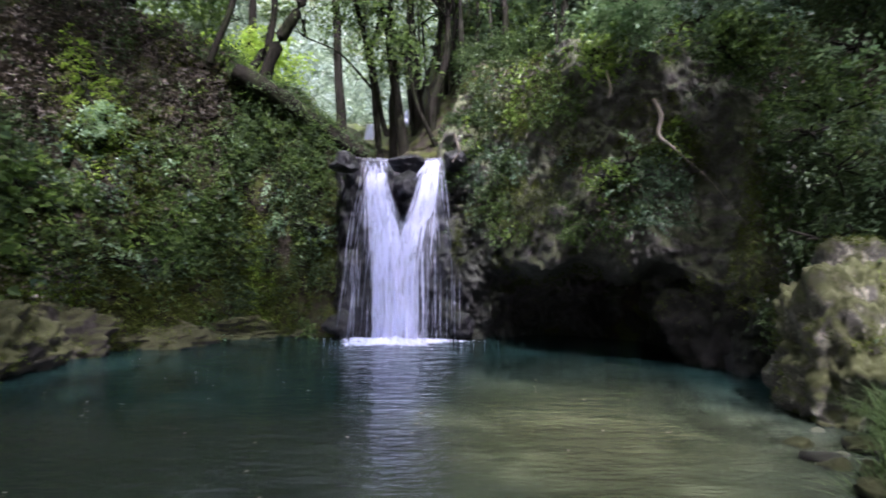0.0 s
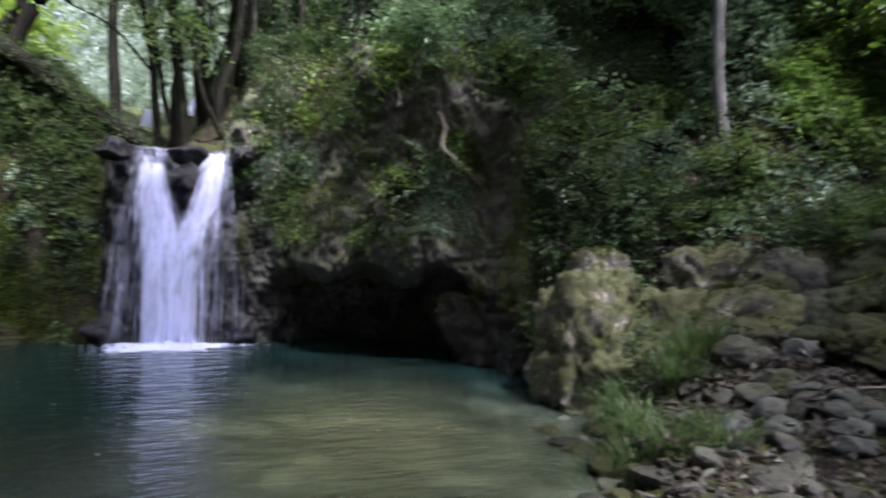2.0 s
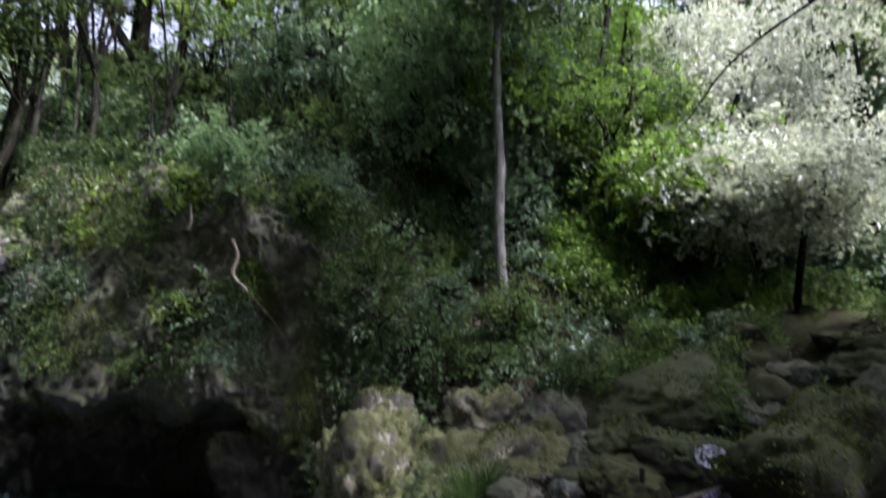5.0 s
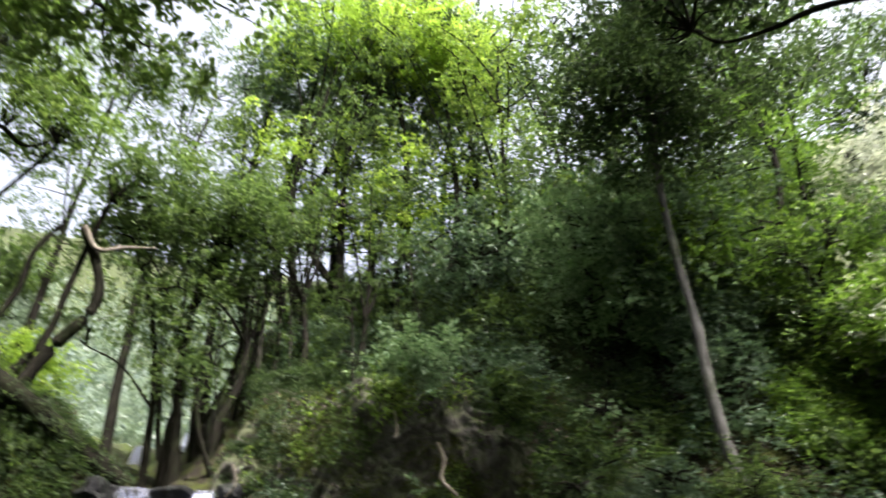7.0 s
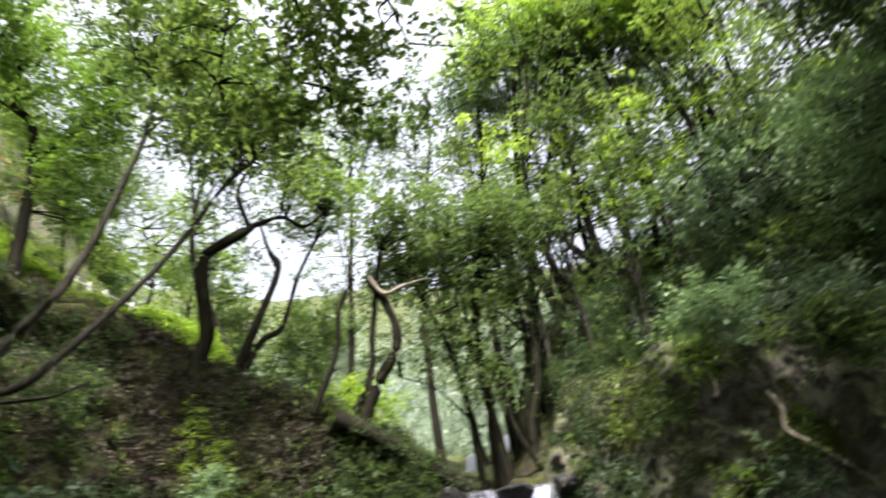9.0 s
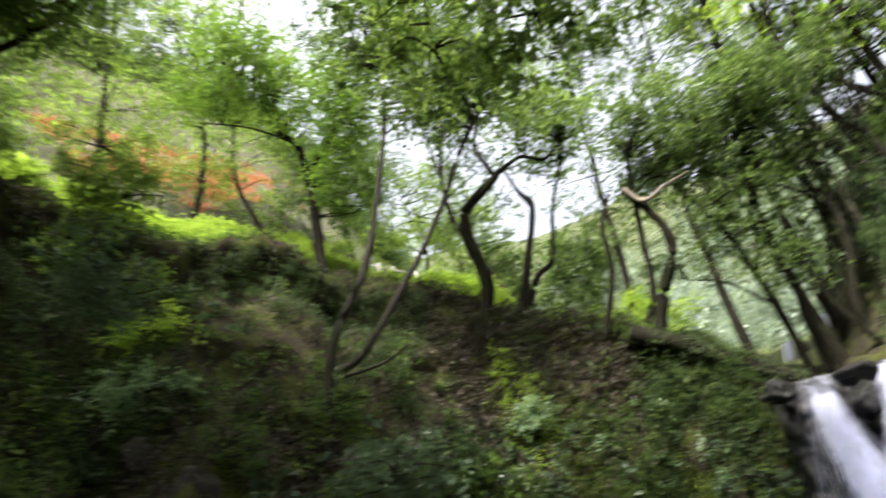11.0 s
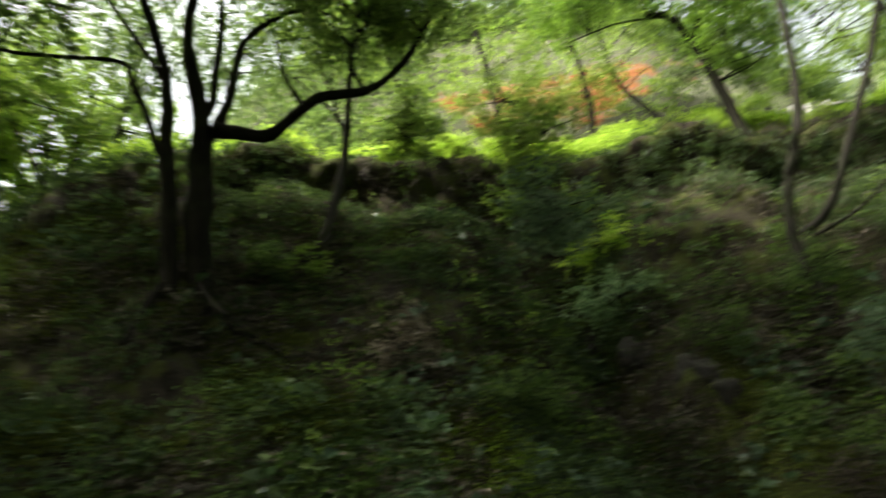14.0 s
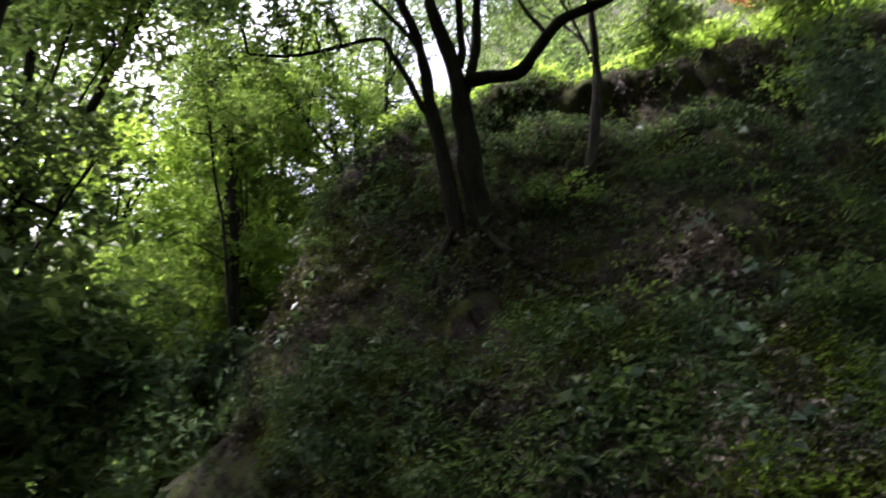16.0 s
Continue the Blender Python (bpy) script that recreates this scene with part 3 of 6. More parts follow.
def build_cliff():
    az = np.arange(-31, 0.6, 0.14)
    z = np.linspace(-0.8, 4.9, 190)
    A, Z = np.meshgrid(az, z)
    top = np.interp(A, [-36, -32, -27, -20, -10, -1.5, 0.6], [2.4, 2.9, 3.6, 4.7, 4.9, 4.6, 3.4])
    Zs = np.where(Z > 0, Z / 4.9 * top, Z)
    R = cliff_radius(A, Zs)
    p = polar(A.ravel(), R.ravel(), Zs.ravel())
    d = 0.34 * fbm(p * 0.9 + 3, 5) + 0.16 * np.abs(fbm(p * 2.6 + 9, 4)) + 0.12 * np.round(2.5 * fbm(p * 1.9 + 31, 3)) / 2.5 - 0.09 * np.abs(fbm(p * 6.5 + 4, 3))
    out = -p * np.array([1, 1, 0]) / np.linalg.norm(p[:, :2], axis=1, keepdims=True)
    p = p + out * d[:, None]
    p[:, 2] += 0.08 * fbm(p * 2.2, 3)
    back = p[-len(az):].copy()
    back = back * np.array([1.35, 1.35, 1]) + np.array([0, 0, -0.6])
    p = np.vstack([p, back])
    nA, nR = len(az), len(z) + 1
    i, j = np.meshgrid(np.arange(nR - 1), np.arange(nA - 1), indexing="ij")
    f = np.stack([i * nA + j, i * nA + j + 1, (i + 1) * nA + j + 1, (i + 1) * nA + j], -1).reshape(-1, 4)
    ob = put("cliff", p, f, M_CLIFF, smooth=True)
    return tagged(ob, "mossy overhanging rock cliff with a dark hollow at the waterline", "cliff")


build_cliff()


# ---- rock face behind the fall ----
def build_fall_rock():
    az = np.arange(-2.0, 10.4, 0.06)
    z = np.linspace(-0.6, 3.35, 90)
    A, Z = np.meshgrid(az, z)
    R = 11.75 + 0.12 * np.floor(Z * 2.2) / 2.2 + 0.05 * Z + 0.9 * np.clip((A - 8.6) / 1.8, 0, 1) ** 2
    p = polar(A.ravel(), R.ravel(), Z.ravel())
    out = -p * np.array([1, 1, 0]) / np.linalg.norm(p[:, :2], axis=1, keepdims=True)
    p = p + out * (0.3 * np.abs(fbm(p * 1.6 + 1, 5)) + 0.1 * np.abs(fbm(p * 5 + 2, 3)))[:, None]
    back = p[-len(az):] + np.array([0, 2.2, 0.1])
    p = np.vstack([p, back])
    nA, nR = len(az), len(z) + 1
    i, j = np.meshgrid(np.arange(nR - 1), np.arange(nA - 1), indexing="ij")
    f = np.stack([i * nA + j, (i + 1) * nA + j, (i + 1) * nA + j + 1, i * nA + j + 1], -1).reshape(-1, 4)[:, ::-1]
    ob = put("fall_rock_face", p, f, M_WET, smooth=True)
    return tagged(ob, "wet black stepped rock face behind the waterfall", "rock face")


build_fall_rock()


def build_waterfall():
    fall = base("waterfall", (-0.75, 11.3, 0), "white two-strand waterfall dropping into the pool", "waterfall")

    def sheet(name, left, right, mat, layers=2, label=""):
        """left and right edges: x and z down the fall at y of the face."""
        parts = []
        for k in range(layers):
            l, r = smooth_path(left, 8), smooth_path(right, 8)
            n, w = len(l), 36
            s = np.linspace(0, 1, w)[None, :, None]
            g = l[:, None] * (1 - s) + r[:, None] * s
            g = g.reshape(-1, 3)
            g[:, 1] += 0.12 * vnoise(g * np.array([4.0, 1, 0.5]) + 11 * k) + 0.07 * vnoise(g * np.array([13.0, 1, 0.9]) + 3 * k) - 0.1 * k
            g[:, 0] += 0.05 * vnoise(g * np.array([3, 1, 0.9]) + 5 * k) + 0.02 * vnoise(g * np.array([2, 1, 3.0]) + 9 * k)
            i, j = np.meshgrid(np.arange(n - 1), np.arange(w - 1), indexing="ij")
            f = np.stack([i * w + j, i * w + j + 1, (i + 1) * w + j + 1, (i + 1) * w + j], -1).reshape(-1, 4)
            parts.append((g, f))
        v, f = merge(parts)
        put(name, under(fall, v), f, mat, fall, label, smooth=True)

    y = 11.35
    sheet("left_stream", [(-1.5, 12.5, 3.3), (-1.46, 11.7, 3.24), (-1.42, y, 2.8), (-1.42, y - 0.1, 2.4), (-1.3, y - 0.2, 1.8), (-1.24, y - 0.25, 0.9), (-1.22, y - 0.3, 0.0)],
          [(-1.0, 12.5, 3.3), (-1.02, 11.7, 3.24), (-0.98, y, 2.8), (-0.86, y - 0.1, 2.4), (-0.68, y - 0.2, 1.8), (-0.62, y - 0.25, 0.9), (-0.6, y - 0.3, 0.0)], M_FALL, 2)
    sheet("left_core", [(-1.38, 11.6, 3.0), (-1.4, y - 0.1, 2.45), (-1.34, y - 0.25, 1.9), (-1.28, y - 0.32, 1.3), (-1.24, y - 0.4, 0.0)],
          [(-1.1, 11.6, 3.0), (-1.0, y - 0.1, 2.45), (-0.8, y - 0.25, 1.9), (-0.8, y - 0.32, 1.3), (-0.72, y - 0.4, 0.0)], M_CORE, 1)
    sheet("right_stream", [(-0.3, 12.5, 3.3), (-0.3, 11.7, 3.24), (-0.4, y, 2.6), (-0.56, y - 0.1, 2.15), (-0.76, y - 0.2, 1.85), (-0.8, y - 0.25, 1.3), (-0.74, y - 0.3, 0.0)],
          [(0.0, 12.5, 3.3), (-0.03, 11.7, 3.24), (0.01, y, 2.6), (-0.06, y - 0.1, 2.15), (-0.14, y - 0.2, 1.85), (-0.24, y - 0.25, 1.1), (-0.24, y - 0.3, 0.0)], M_FALL, 2)
    sheet("right_core", [(-0.3, 11.6, 3.22), (-0.4, y - 0.1, 2.6), (-0.56, y - 0.2, 2.2), (-0.76, y - 0.28, 1.9), (-0.8, y - 0.33, 1.3), (-0.74, y - 0.4, 0.0)],
          [(-0.08, 11.6, 3.22), (-0.1, y - 0.1, 2.6), (-0.2, y - 0.2, 2.2), (-0.42, y - 0.28, 1.9), (-0.52, y - 0.33, 1.3), (-0.42, y - 0.4, 0.0)], M_CORE, 1)
    sheet("left_veil", [(-1.5, y + 0.1, 2.4), (-1.62, y - 0.05, 1.8), (-1.72, y - 0.1, 0.9), (-1.78, y - 0.15, 0.0)],
          [(-1.3, y + 0.1, 2.4), (-1.25, y - 0.05, 1.8), (-1.15, y - 0.1, 0.9), (-1.1, y - 0.15, 0.0)], M_VEIL, 2)
    sheet("right_veil", [(-0.1, y + 0.1, 2.4), (-0.2, y - 0.05, 1.8), (-0.28, y - 0.1, 0.9), (-0.32, y - 0.15, 0.0)],
          [(0.06, y + 0.1, 2.4), (0.1, y - 0.05, 1.8), (0.2, y - 0.1, 0.9), (0.26, y - 0.15, 0.0)], M_VEIL, 2)
    # threads of water flung out from the lip, fanning as they fall
    g = np.random.default_rng(15)
    threads = []
    for k in range(340):
        left = g.random() < 0.58
        x0 = g.uniform(-1.44, -1.02) if left else g.uniform(-0.28, 0.02)
        edge = g.random() < 0.4
        x1 = (g.uniform(-1.85, -0.45) if edge else g.normal(-0.95, 0.16)) if left else (g.uniform(-0.95, 0.3) if edge else g.normal(-0.6, 0.16))
        a = g.uniform(0.0, 0.85)
        b = min(1.0, a + g.uniform(0.12, 0.45))
        s = np.linspace(a, b, 7)
        x = x0 + (x1 - x0) * (s ** 0.75 if left else np.clip(1.6 * s, 0, 1) ** 0.9)
        z = 3.18 * (1 - s ** 1.25)
        yy = y - 0.02 + 0.25 * np.clip(0.15 - s, 0, 1) - 0.48 * s ** 0.8 - g.uniform(0, 0.14)
        w = (g.uniform(0.002, 0.006) if edge else g.uniform(0.004, 0.013)) * np.sin(np.pi * np.linspace(0.08, 0.92, 7))
        row = np.stack([np.stack([x - w, yy, z], -1), np.stack([x + w, yy, z], -1)], 1).reshape(-1, 3)
        i = np.arange(6)[:, None] * 2
        threads.append((row, i + np.array([[0, 1, 3, 2]])))
    v, f = merge(threads)
    put("threads", under(fall, v), f, M_THREAD, fall, "white threads of falling water")["kind"] = "stuff"
    # foam where it strikes the pool
    g = np.random.default_rng(5)
    parts = []
    for k in range(2300):
        a, q = g.uniform(0, 2 * np.pi), abs(g.normal()) * 0.5
        edge = 1.0 + 0.25 * math.sin(5 * a + 1) + 0.15 * math.sin(11 * a)
        c = np.array([-0.82 + 0.95 * edge * q * math.cos(a), 10.9 + 0.55 * edge * q * math.sin(a), 0.0])
        h = g.uniform(0.005, 0.09) * max(0.15, 1.1 - 0.9 * q)
        w = g.uniform(0.012, 0.045) * max(0.25, 1.4 - q)
        ring = np.array([[math.cos(s) * w * 1.7, math.sin(s) * w, 0.003] for s in np.arange(6) / 6 * 2 * np.pi])
        v = np.vstack([c + ring, c + ring * 0.55 + [0, 0, h * 0.8], c + [[0, 0, h]]])
        i = np.arange(6)
        j = (i + 1) % 6
        f = np.vstack([np.stack([i, j, j + 6], -1), np.stack([i, j + 6, i + 6], -1), np.stack([i + 6, j + 6, np.full(6, 12)], -1)])
        parts.append((v, f))
    v, f = merge(parts)
    put("foam", under(fall, v), f, M_FOAM, fall, "white foam spreading on the pool", smooth=True)["kind"] = "stuff"


build_waterfall()


# ---- boulders ----
def boulder_shape(seed, subdiv=4, rough=0.34, facets=12):
    bm = bmesh.new()
    bmesh.ops.create_icosphere(bm, subdivisions=subdiv, radius=1.0)
    v = np.array([q.co[:] for q in bm.verts])
    f = np.array([[q.index for q in fc.verts] for fc in bm.faces])
    bm.free()
    g = np.random.default_rng(seed)
    for n in unit(g.normal(size=(facets, 3))):
        d = v @ n
        cut = g.uniform(0.55, 0.85)
        v = v - np.outer(np.maximum(d - cut, 0) * 0.85, n)
    n = unit(v)
    v = v + n * (rough * fbm(v * 1.1 + seed * 3.7, 5) * 0.5)[:, None]
    step = np.round(3 * fbm(v * 1.7 + seed * 1.9, 3)) / 3
    v = v + n * (0.36 * rough * step - 0.22 * rough * np.abs(fbm(v * 3.4 + seed, 3)) + 0.17 * rough * fbm(v * 9.0 + seed, 4))[:, None]
    return v, f


def boulder(place, size, seed, material, label, turn=(0, 0, 0), name="boulder", group="boulders on the bank", subdiv=5, category="rock", moss=0, rough=0.34):
    v, f = boulder_shape(seed, subdiv, rough)
    ob = put(name, v * np.array(size) * 0.5, f, material, smooth=True)
    ob.matrix_basis = pose(*place, *turn)
    if moss:
        g = np.random.default_rng(seed + 900)
        q = v * np.array(size) * 0.5
        up = unit(v) @ np.array(ob.matrix_basis.to_3x3().inverted() @ Vector((0, 0, 1)))
        ok = (up > -0.1) & (fbm(q * 2.2 + seed, 3) > 0.12 - 0.25 * up)
        q = q[ok]
        q = q[g.permutation(len(q))[:moss]]
        a, b = sprays(q, 0.16, 8, 0.035, 0.6, 0.1, 0.5, seed)
        put("moss", a, b, M_MOSS, ob, "tufts of yellow-green moss")["kind"] = "stuff"
    return tagged(ob, label, category, group)


boulder((4.1, 6.15, 0.25), (1.95, 1.7, 2.35), 11, M_ROCK_PALE, "large pale lichen-covered boulder at the pool's edge", (6, 10, -34), moss=1000, subdiv=6, rough=0.55)
boulder((4.68, 5.85, 0.55), (1.5, 1.3, 1.5), 12, M_ROCK_PALE, "pale mossy boulder leaning on the bank", (0, 25, -20), moss=300)
boulder((4.2, 6.5, 1.15), (0.85, 0.8, 1.5), 29, M_ROCK_PALE, "pale rock rib rising behind the pool's edge", (0, 10, 10), moss=250)
# The buttress takes near-black rock: its shade is put into the colour.
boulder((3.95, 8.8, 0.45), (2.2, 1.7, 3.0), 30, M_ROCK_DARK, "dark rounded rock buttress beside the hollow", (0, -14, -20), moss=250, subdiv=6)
boulder((5.26, 5.89, 1.36), (1.0, 0.9, 0.95), 13, M_ROCK_PALE, "whitish boulder spotted with moss", (0, 20, 0), moss=150, rough=0.5)
boulder((5.14, 5.33, 0.98), (1.3, 1.0, 0.95), 14, M_ROCK_PALE, "mossy pale boulder above the gravel", (0, -12, -44), moss=300)
boulder((6.08, 5.65, 1.4), (1.1, 1.0, 1.05), 15, M_ROCK, "grey angular boulder among mossy ones", (10, 0, 10))
boulder((7.5, 4.85, 1.75), (2.5, 2.0, 1.0), 16, M_ROCK_MOSS, "big sloping slab covered with moss", (16, -10, -55), moss=700)
boulder((6.17, 4.61, 1.16), (0.95, 0.9, 0.85), 17, M_ROCK_MOSS, "dark rounded mossy boulder", (0, 0, 0), moss=160)
boulder((5.61, 4.19, 0.86), (0.95, 0.8, 0.65), 32, M_ROCK_FOOT, "dark low boulder above the driftwood", (0, 0, 20), moss=80)
boulder((5.88, 4.97, 1.02), (1.0, 0.9, 0.95), 18, M_ROCK, "grey boulder with mossy foot", (0, 0, 70))
boulder((6.21, 3.84, 1.08), (1.3, 1.0, 0.9), 19, M_ROCK_MOSS, "long low mossy boulder", (0, 0, -60), moss=200)
boulder((6.3, 2.5, 1.2), (1.9, 2.2, 1.45), 20, M_ROCK_MOSS, "great dark mossy boulder with driftwood before it", (0, 0, -70), moss=700, subdiv=5)
boulder((7.95, 3.95, 1.6), (0.9, 0.9, 0.8), 21, M_ROCK, "grey boulder wedged among others", (0, 0, 0))
boulder((8.5, 3.7, 2.0), (0.9, 0.8, 0.7), 22, M_ROCK, "grey boulder high on the stream bed", (0, 0, 40))
boulder((8.7, 3.1, 2.1), (1.0, 0.9, 0.8), 23, M_ROCK_MOSS, "mossy boulder high on the stream bed", (0, 0, 10))
boulder((7.5, 2.3, 1.7), (1.1, 1.0, 0.9), 24, M_ROCK, "grey boulder behind the great mossy one", (0, 0, 10))
boulder((4.2, 1.5, 0.18), (1.7, 1.9, 0.9), 25, M_ROCK_DARK, "broad low boulder with thick moss", (0, 8, 10), moss=500, subdiv=5)
for k, (x, y, z, w, h) in enumerate(((-1.78, 11.55, 3.15, 0.6, 0.45), (-0.66, 11.62, 3.16, 0.75, 0.4), (-0.62, 11.45, 2.75, 0.6, 0.6), (0.2, 11.6, 3.2, 0.5, 0.4), (-1.22, 11.8, 3.18, 0.3, 0.2), (-0.5, 11.42, 2.4, 0.4, 0.5), (-1.85, 11.35, 0.25, 0.6, 0.6), (0.35, 11.2, 0.2, 0.5, 0.5))):
    boulder((x, y, z), (w, 0.6, h), 210 + k, M_WET, "wet black rock at the waterfall", (0, 0, 30 * k), group="rocks of the waterfall", subdiv=4)
g = np.random.default_rng(77)
for k in range(22):
    az, r = g.uniform(-72, -40), g.uniform(5.6, 9.0)
    x, y, z = polar(np.array([az]), np.array([r]))[0]
    w = g.uniform(0.3, 0.75)
    boulder((x, y, z + 0.12 * w), (w, w * g.uniform(0.7, 1.1), w * g.uniform(0.5, 0.8)), 130 + k, (M_ROCK, M_ROCK_MOSS, M_ROCK_FOOT)[k % 3], ("grey rock of the boulder bank", "small mossy rock of the boulder bank", "dark rock of the boulder bank")[k % 3], (0, 0, 50 * k), subdiv=4)
for k in range(16):
    az, r = g.uniform(-73, -58), g.uniform(8.6, 11.8)
    x, y, z = polar(np.array([az]), np.array([r]))[0]
    w = g.uniform(0.5, 1.3)
    boulder((x, y, z + 0.1 * w), (w, w * g.uniform(0.7, 1.0), w * g.uniform(0.55, 0.8)), 230 + k, (M_ROCK_MOSS, M_ROCK_FOOT)[k % 2], ("mossy rock high in the stream bed", "dark rock high in the stream bed")[k % 2], (0, 0, 35 * k), subdiv=4)
boulder((4.77, 4.56, 0.72), (0.55, 0.4, 0.3), 26, M_STONE_BLUE, "bluish grey stone on the gravel", subdiv=4)
boulder((5.05, 4.4, 0.79), (0.5, 0.36, 0.28), 27, M_STONE_BLUE, "pale grey stone on the gravel", subdiv=4)
for k, (x, y, z, w, h) in enumerate(((3.96, 3.67, 0.4, 0.3, 0.24), (3.87, 3.48, 0.3, 0.36, 0.24), (4.31, 3.41, 0.47, 0.38, 0.2), (4.47, 3.21, 0.47, 0.4, 0.2), (3.74, 3.76, 0.32, 0.42, 0.18), (4.2, 3.23, 0.37, 0.42, 0.2), (5.22, 3.35, 0.7, 0.4, 0.22), (4.38, 3.8, 0.53, 0.34, 0.16), (4.86, 3.34, 0.61, 0.32, 0.16), (4.6, 3.6, 0.55, 0.3, 0.16), (4.05, 3.1, 0.3, 0.34, 0.18), (4.75, 3.9, 0.62, 0.28, 0.16))):
    ground = land(x, y)[0]
    boulder((x, y, max(ground + 0.25 * h, min(z, ground + 0.5 * h))), (w, w * 0.75, h), 250 + k, M_STONE_BLUE, "pale blue-grey stone lying on the gravel", (0, 0, 47 * k), group="stones on the gravel", subdiv=3, rough=0.42)
for k, (az, r, w, h) in enumerate([(46, 9.3, 2.4, 1.5), (38.5, 10.1, 2.6, 1.9), (32, 11.0, 2.0, 1.5), (26, 11.7, 2.2, 1.0), (19, 12.3, 2.2, 0.8), (53, 8.6, 2.2, 1.3), (12.5, 12.3, 1.6, 0.8), (29, 11.6, 1.5, 0.6)]):
    x, y, _ = polar(np.array([az]), np.array([r]), 0.0)[0]
    boulder((x, y, 0.05), (w * 1.1, w * 0.85, h * (1.1 if 22 < az < 42 else 0.85)), 40 + k, M_ROCK_BANK if 24 < az < 34 else M_ROCK_FOOT, "grey rock with yellow moss at the foot of the bank" if 22 < az < 42 else "dark mossy rock at the foot of the bank by the water", (0, 0, az), group="rocks at the waterline", moss=420, rough=0.36, subdiv=6)


def gravel():
    g = np.random.default_rng(3)
    shapes = [(v * np.array([1.15, 0.9, 0.5]), f) for v, f in (boulder_shape(70 + k, 2, 0.2, 26) for k in range(8))]
    meshes = [mesh_of("stone", v, f, M_STONE) for v, f in shapes]
    bank = base("gravel_bank", (4.4, 3.6, 0.3), "heap of grey and pale stones on the bank", "gravel")
    parts = []
    for k in range(1250):
        az, r = g.uniform(-66, -38), g.uniform(3.2, 6.6)
        x, y, z = polar(np.array([az]), np.array([r]))[0]
        s = g.uniform(0.02, 0.055) * (3.0 if g.random() < 0.1 else 1.0)
        turn, size = (g.normal() * 0.35, g.normal() * 0.35, g.uniform(0, 6)), g.uniform(0.6, 1.25, 3)
        if k < 280:
            ob = new("stone", meshes[k % 8])
            ob.parent = bank
            s *= 1.3
            ob.matrix_basis = Matrix.LocRotScale(Vector((x - 4.4, y - 3.6, z - 0.3 + s * 0.25)), Euler(turn), Vector(tuple(size * s)))
        else:
            v, f = shapes[k % 8]
            m = np.array(Euler(turn).to_matrix())
            parts.append(((v * s * size) @ m.T + [x, y, z + s * 0.25], f))
    v, f = merge(parts)
    put("loose_gravel", under(bank, v), f, M_STONE, bank)["kind"] = "stuff"


gravel()


# ---- trees ----
DENSE = 1.7


def tree(name, label, lines, crowns, bark, leaf, leaves=2500, leaf_size=0.1, spray=0.6, seed=0, group="trees of the ravine", stout=0.66):
    """lines: trunk first, then limbs: (points, radius at the foot, radius at the tip). crowns: (centre, radii, share)."""
    foot = np.array(lines[0][0][0], float)
    ob = base(name, tuple(foot), label, "tree", group)
    for k, (pts, r0, r1) in enumerate(lines):
        path = smooth_path(pts, 6)
        if k == 0:
            path = np.vstack([path[:1] - [0, 0, max(0.5, foot[2] - land(foot[0], foot[1])[0] + 0.3)], path])
        sway = np.stack([vnoise(path * 0.9 + seed + 7 * k + 31 * c) + 0.25 * vnoise(path * 2.2 + seed + 5 * k + 17 * c) for c in range(3)], -1)
        path = path + sway * min(0.085, 0.02 + 0.3 * r0) * np.array([1, 1, 0.4])
        v, f = tube(path, stout * r0 * (1.15 if k == 0 else 1.0), stout * r1, 12 if r0 > 0.06 else 6, 0.24, seed + k)
        put("trunk" if k == 0 else "limb", under(ob, v), f, bark, ob, smooth=True)
    g = np.random.default_rng(100 + seed)
    if crowns:
        total = sum(c[2] for c in crowns)
        cs, twigs = [], []
        ends = np.vstack([smooth_path(l[0], 4)[len(l[0]) :] for l in lines])
        for c, rad, share in crowns:
            c, rad = np.array(c, float), np.array(rad, float)
            m = max(4, int(leaves * DENSE * share / total / 14))
            clumps = c + unit(g.normal(size=(max(3, m // 9), 3))) * rad * g.uniform(0.25, 1.0, size=(max(3, m // 9), 1)) ** 0.5
            pick = g.integers(0, len(clumps), m)
            q = clumps[pick] + g.normal(size=(m, 3)) * np.array([0.5, 0.5, 0.28]) * spray * 1.3
            cs.append(q)
            for e in clumps:
                s = ends[np.argmin(np.linalg.norm(ends - e, axis=1))]
                midp = (s + e) / 2 + g.normal(size=3) * 0.12 * np.linalg.norm(e - s) + [0, 0, 0.1]
                twigs.append(tube(smooth_path([s, midp, e], 4), 0.028, 0.006, 4, 0.1, seed))
        v, f = merge(twigs)
        put("branchwork", under(ob, v), f, bark, ob, smooth=True)["kind"] = "stuff"
        v, f = sprays(np.vstack(cs), spray, 14, leaf_size * 1.3, 0.5, seed=seed)
        put("crown", under(ob, v), f, leaf, ob)["kind"] = "stuff"
    return ob


def above(az, r, el):
    """A place r metres off at a bearing and an elevation from the eye."""
    return polar(np.array([az]), np.array([r]), EYE + r * math.tan(radians(el)))[0]


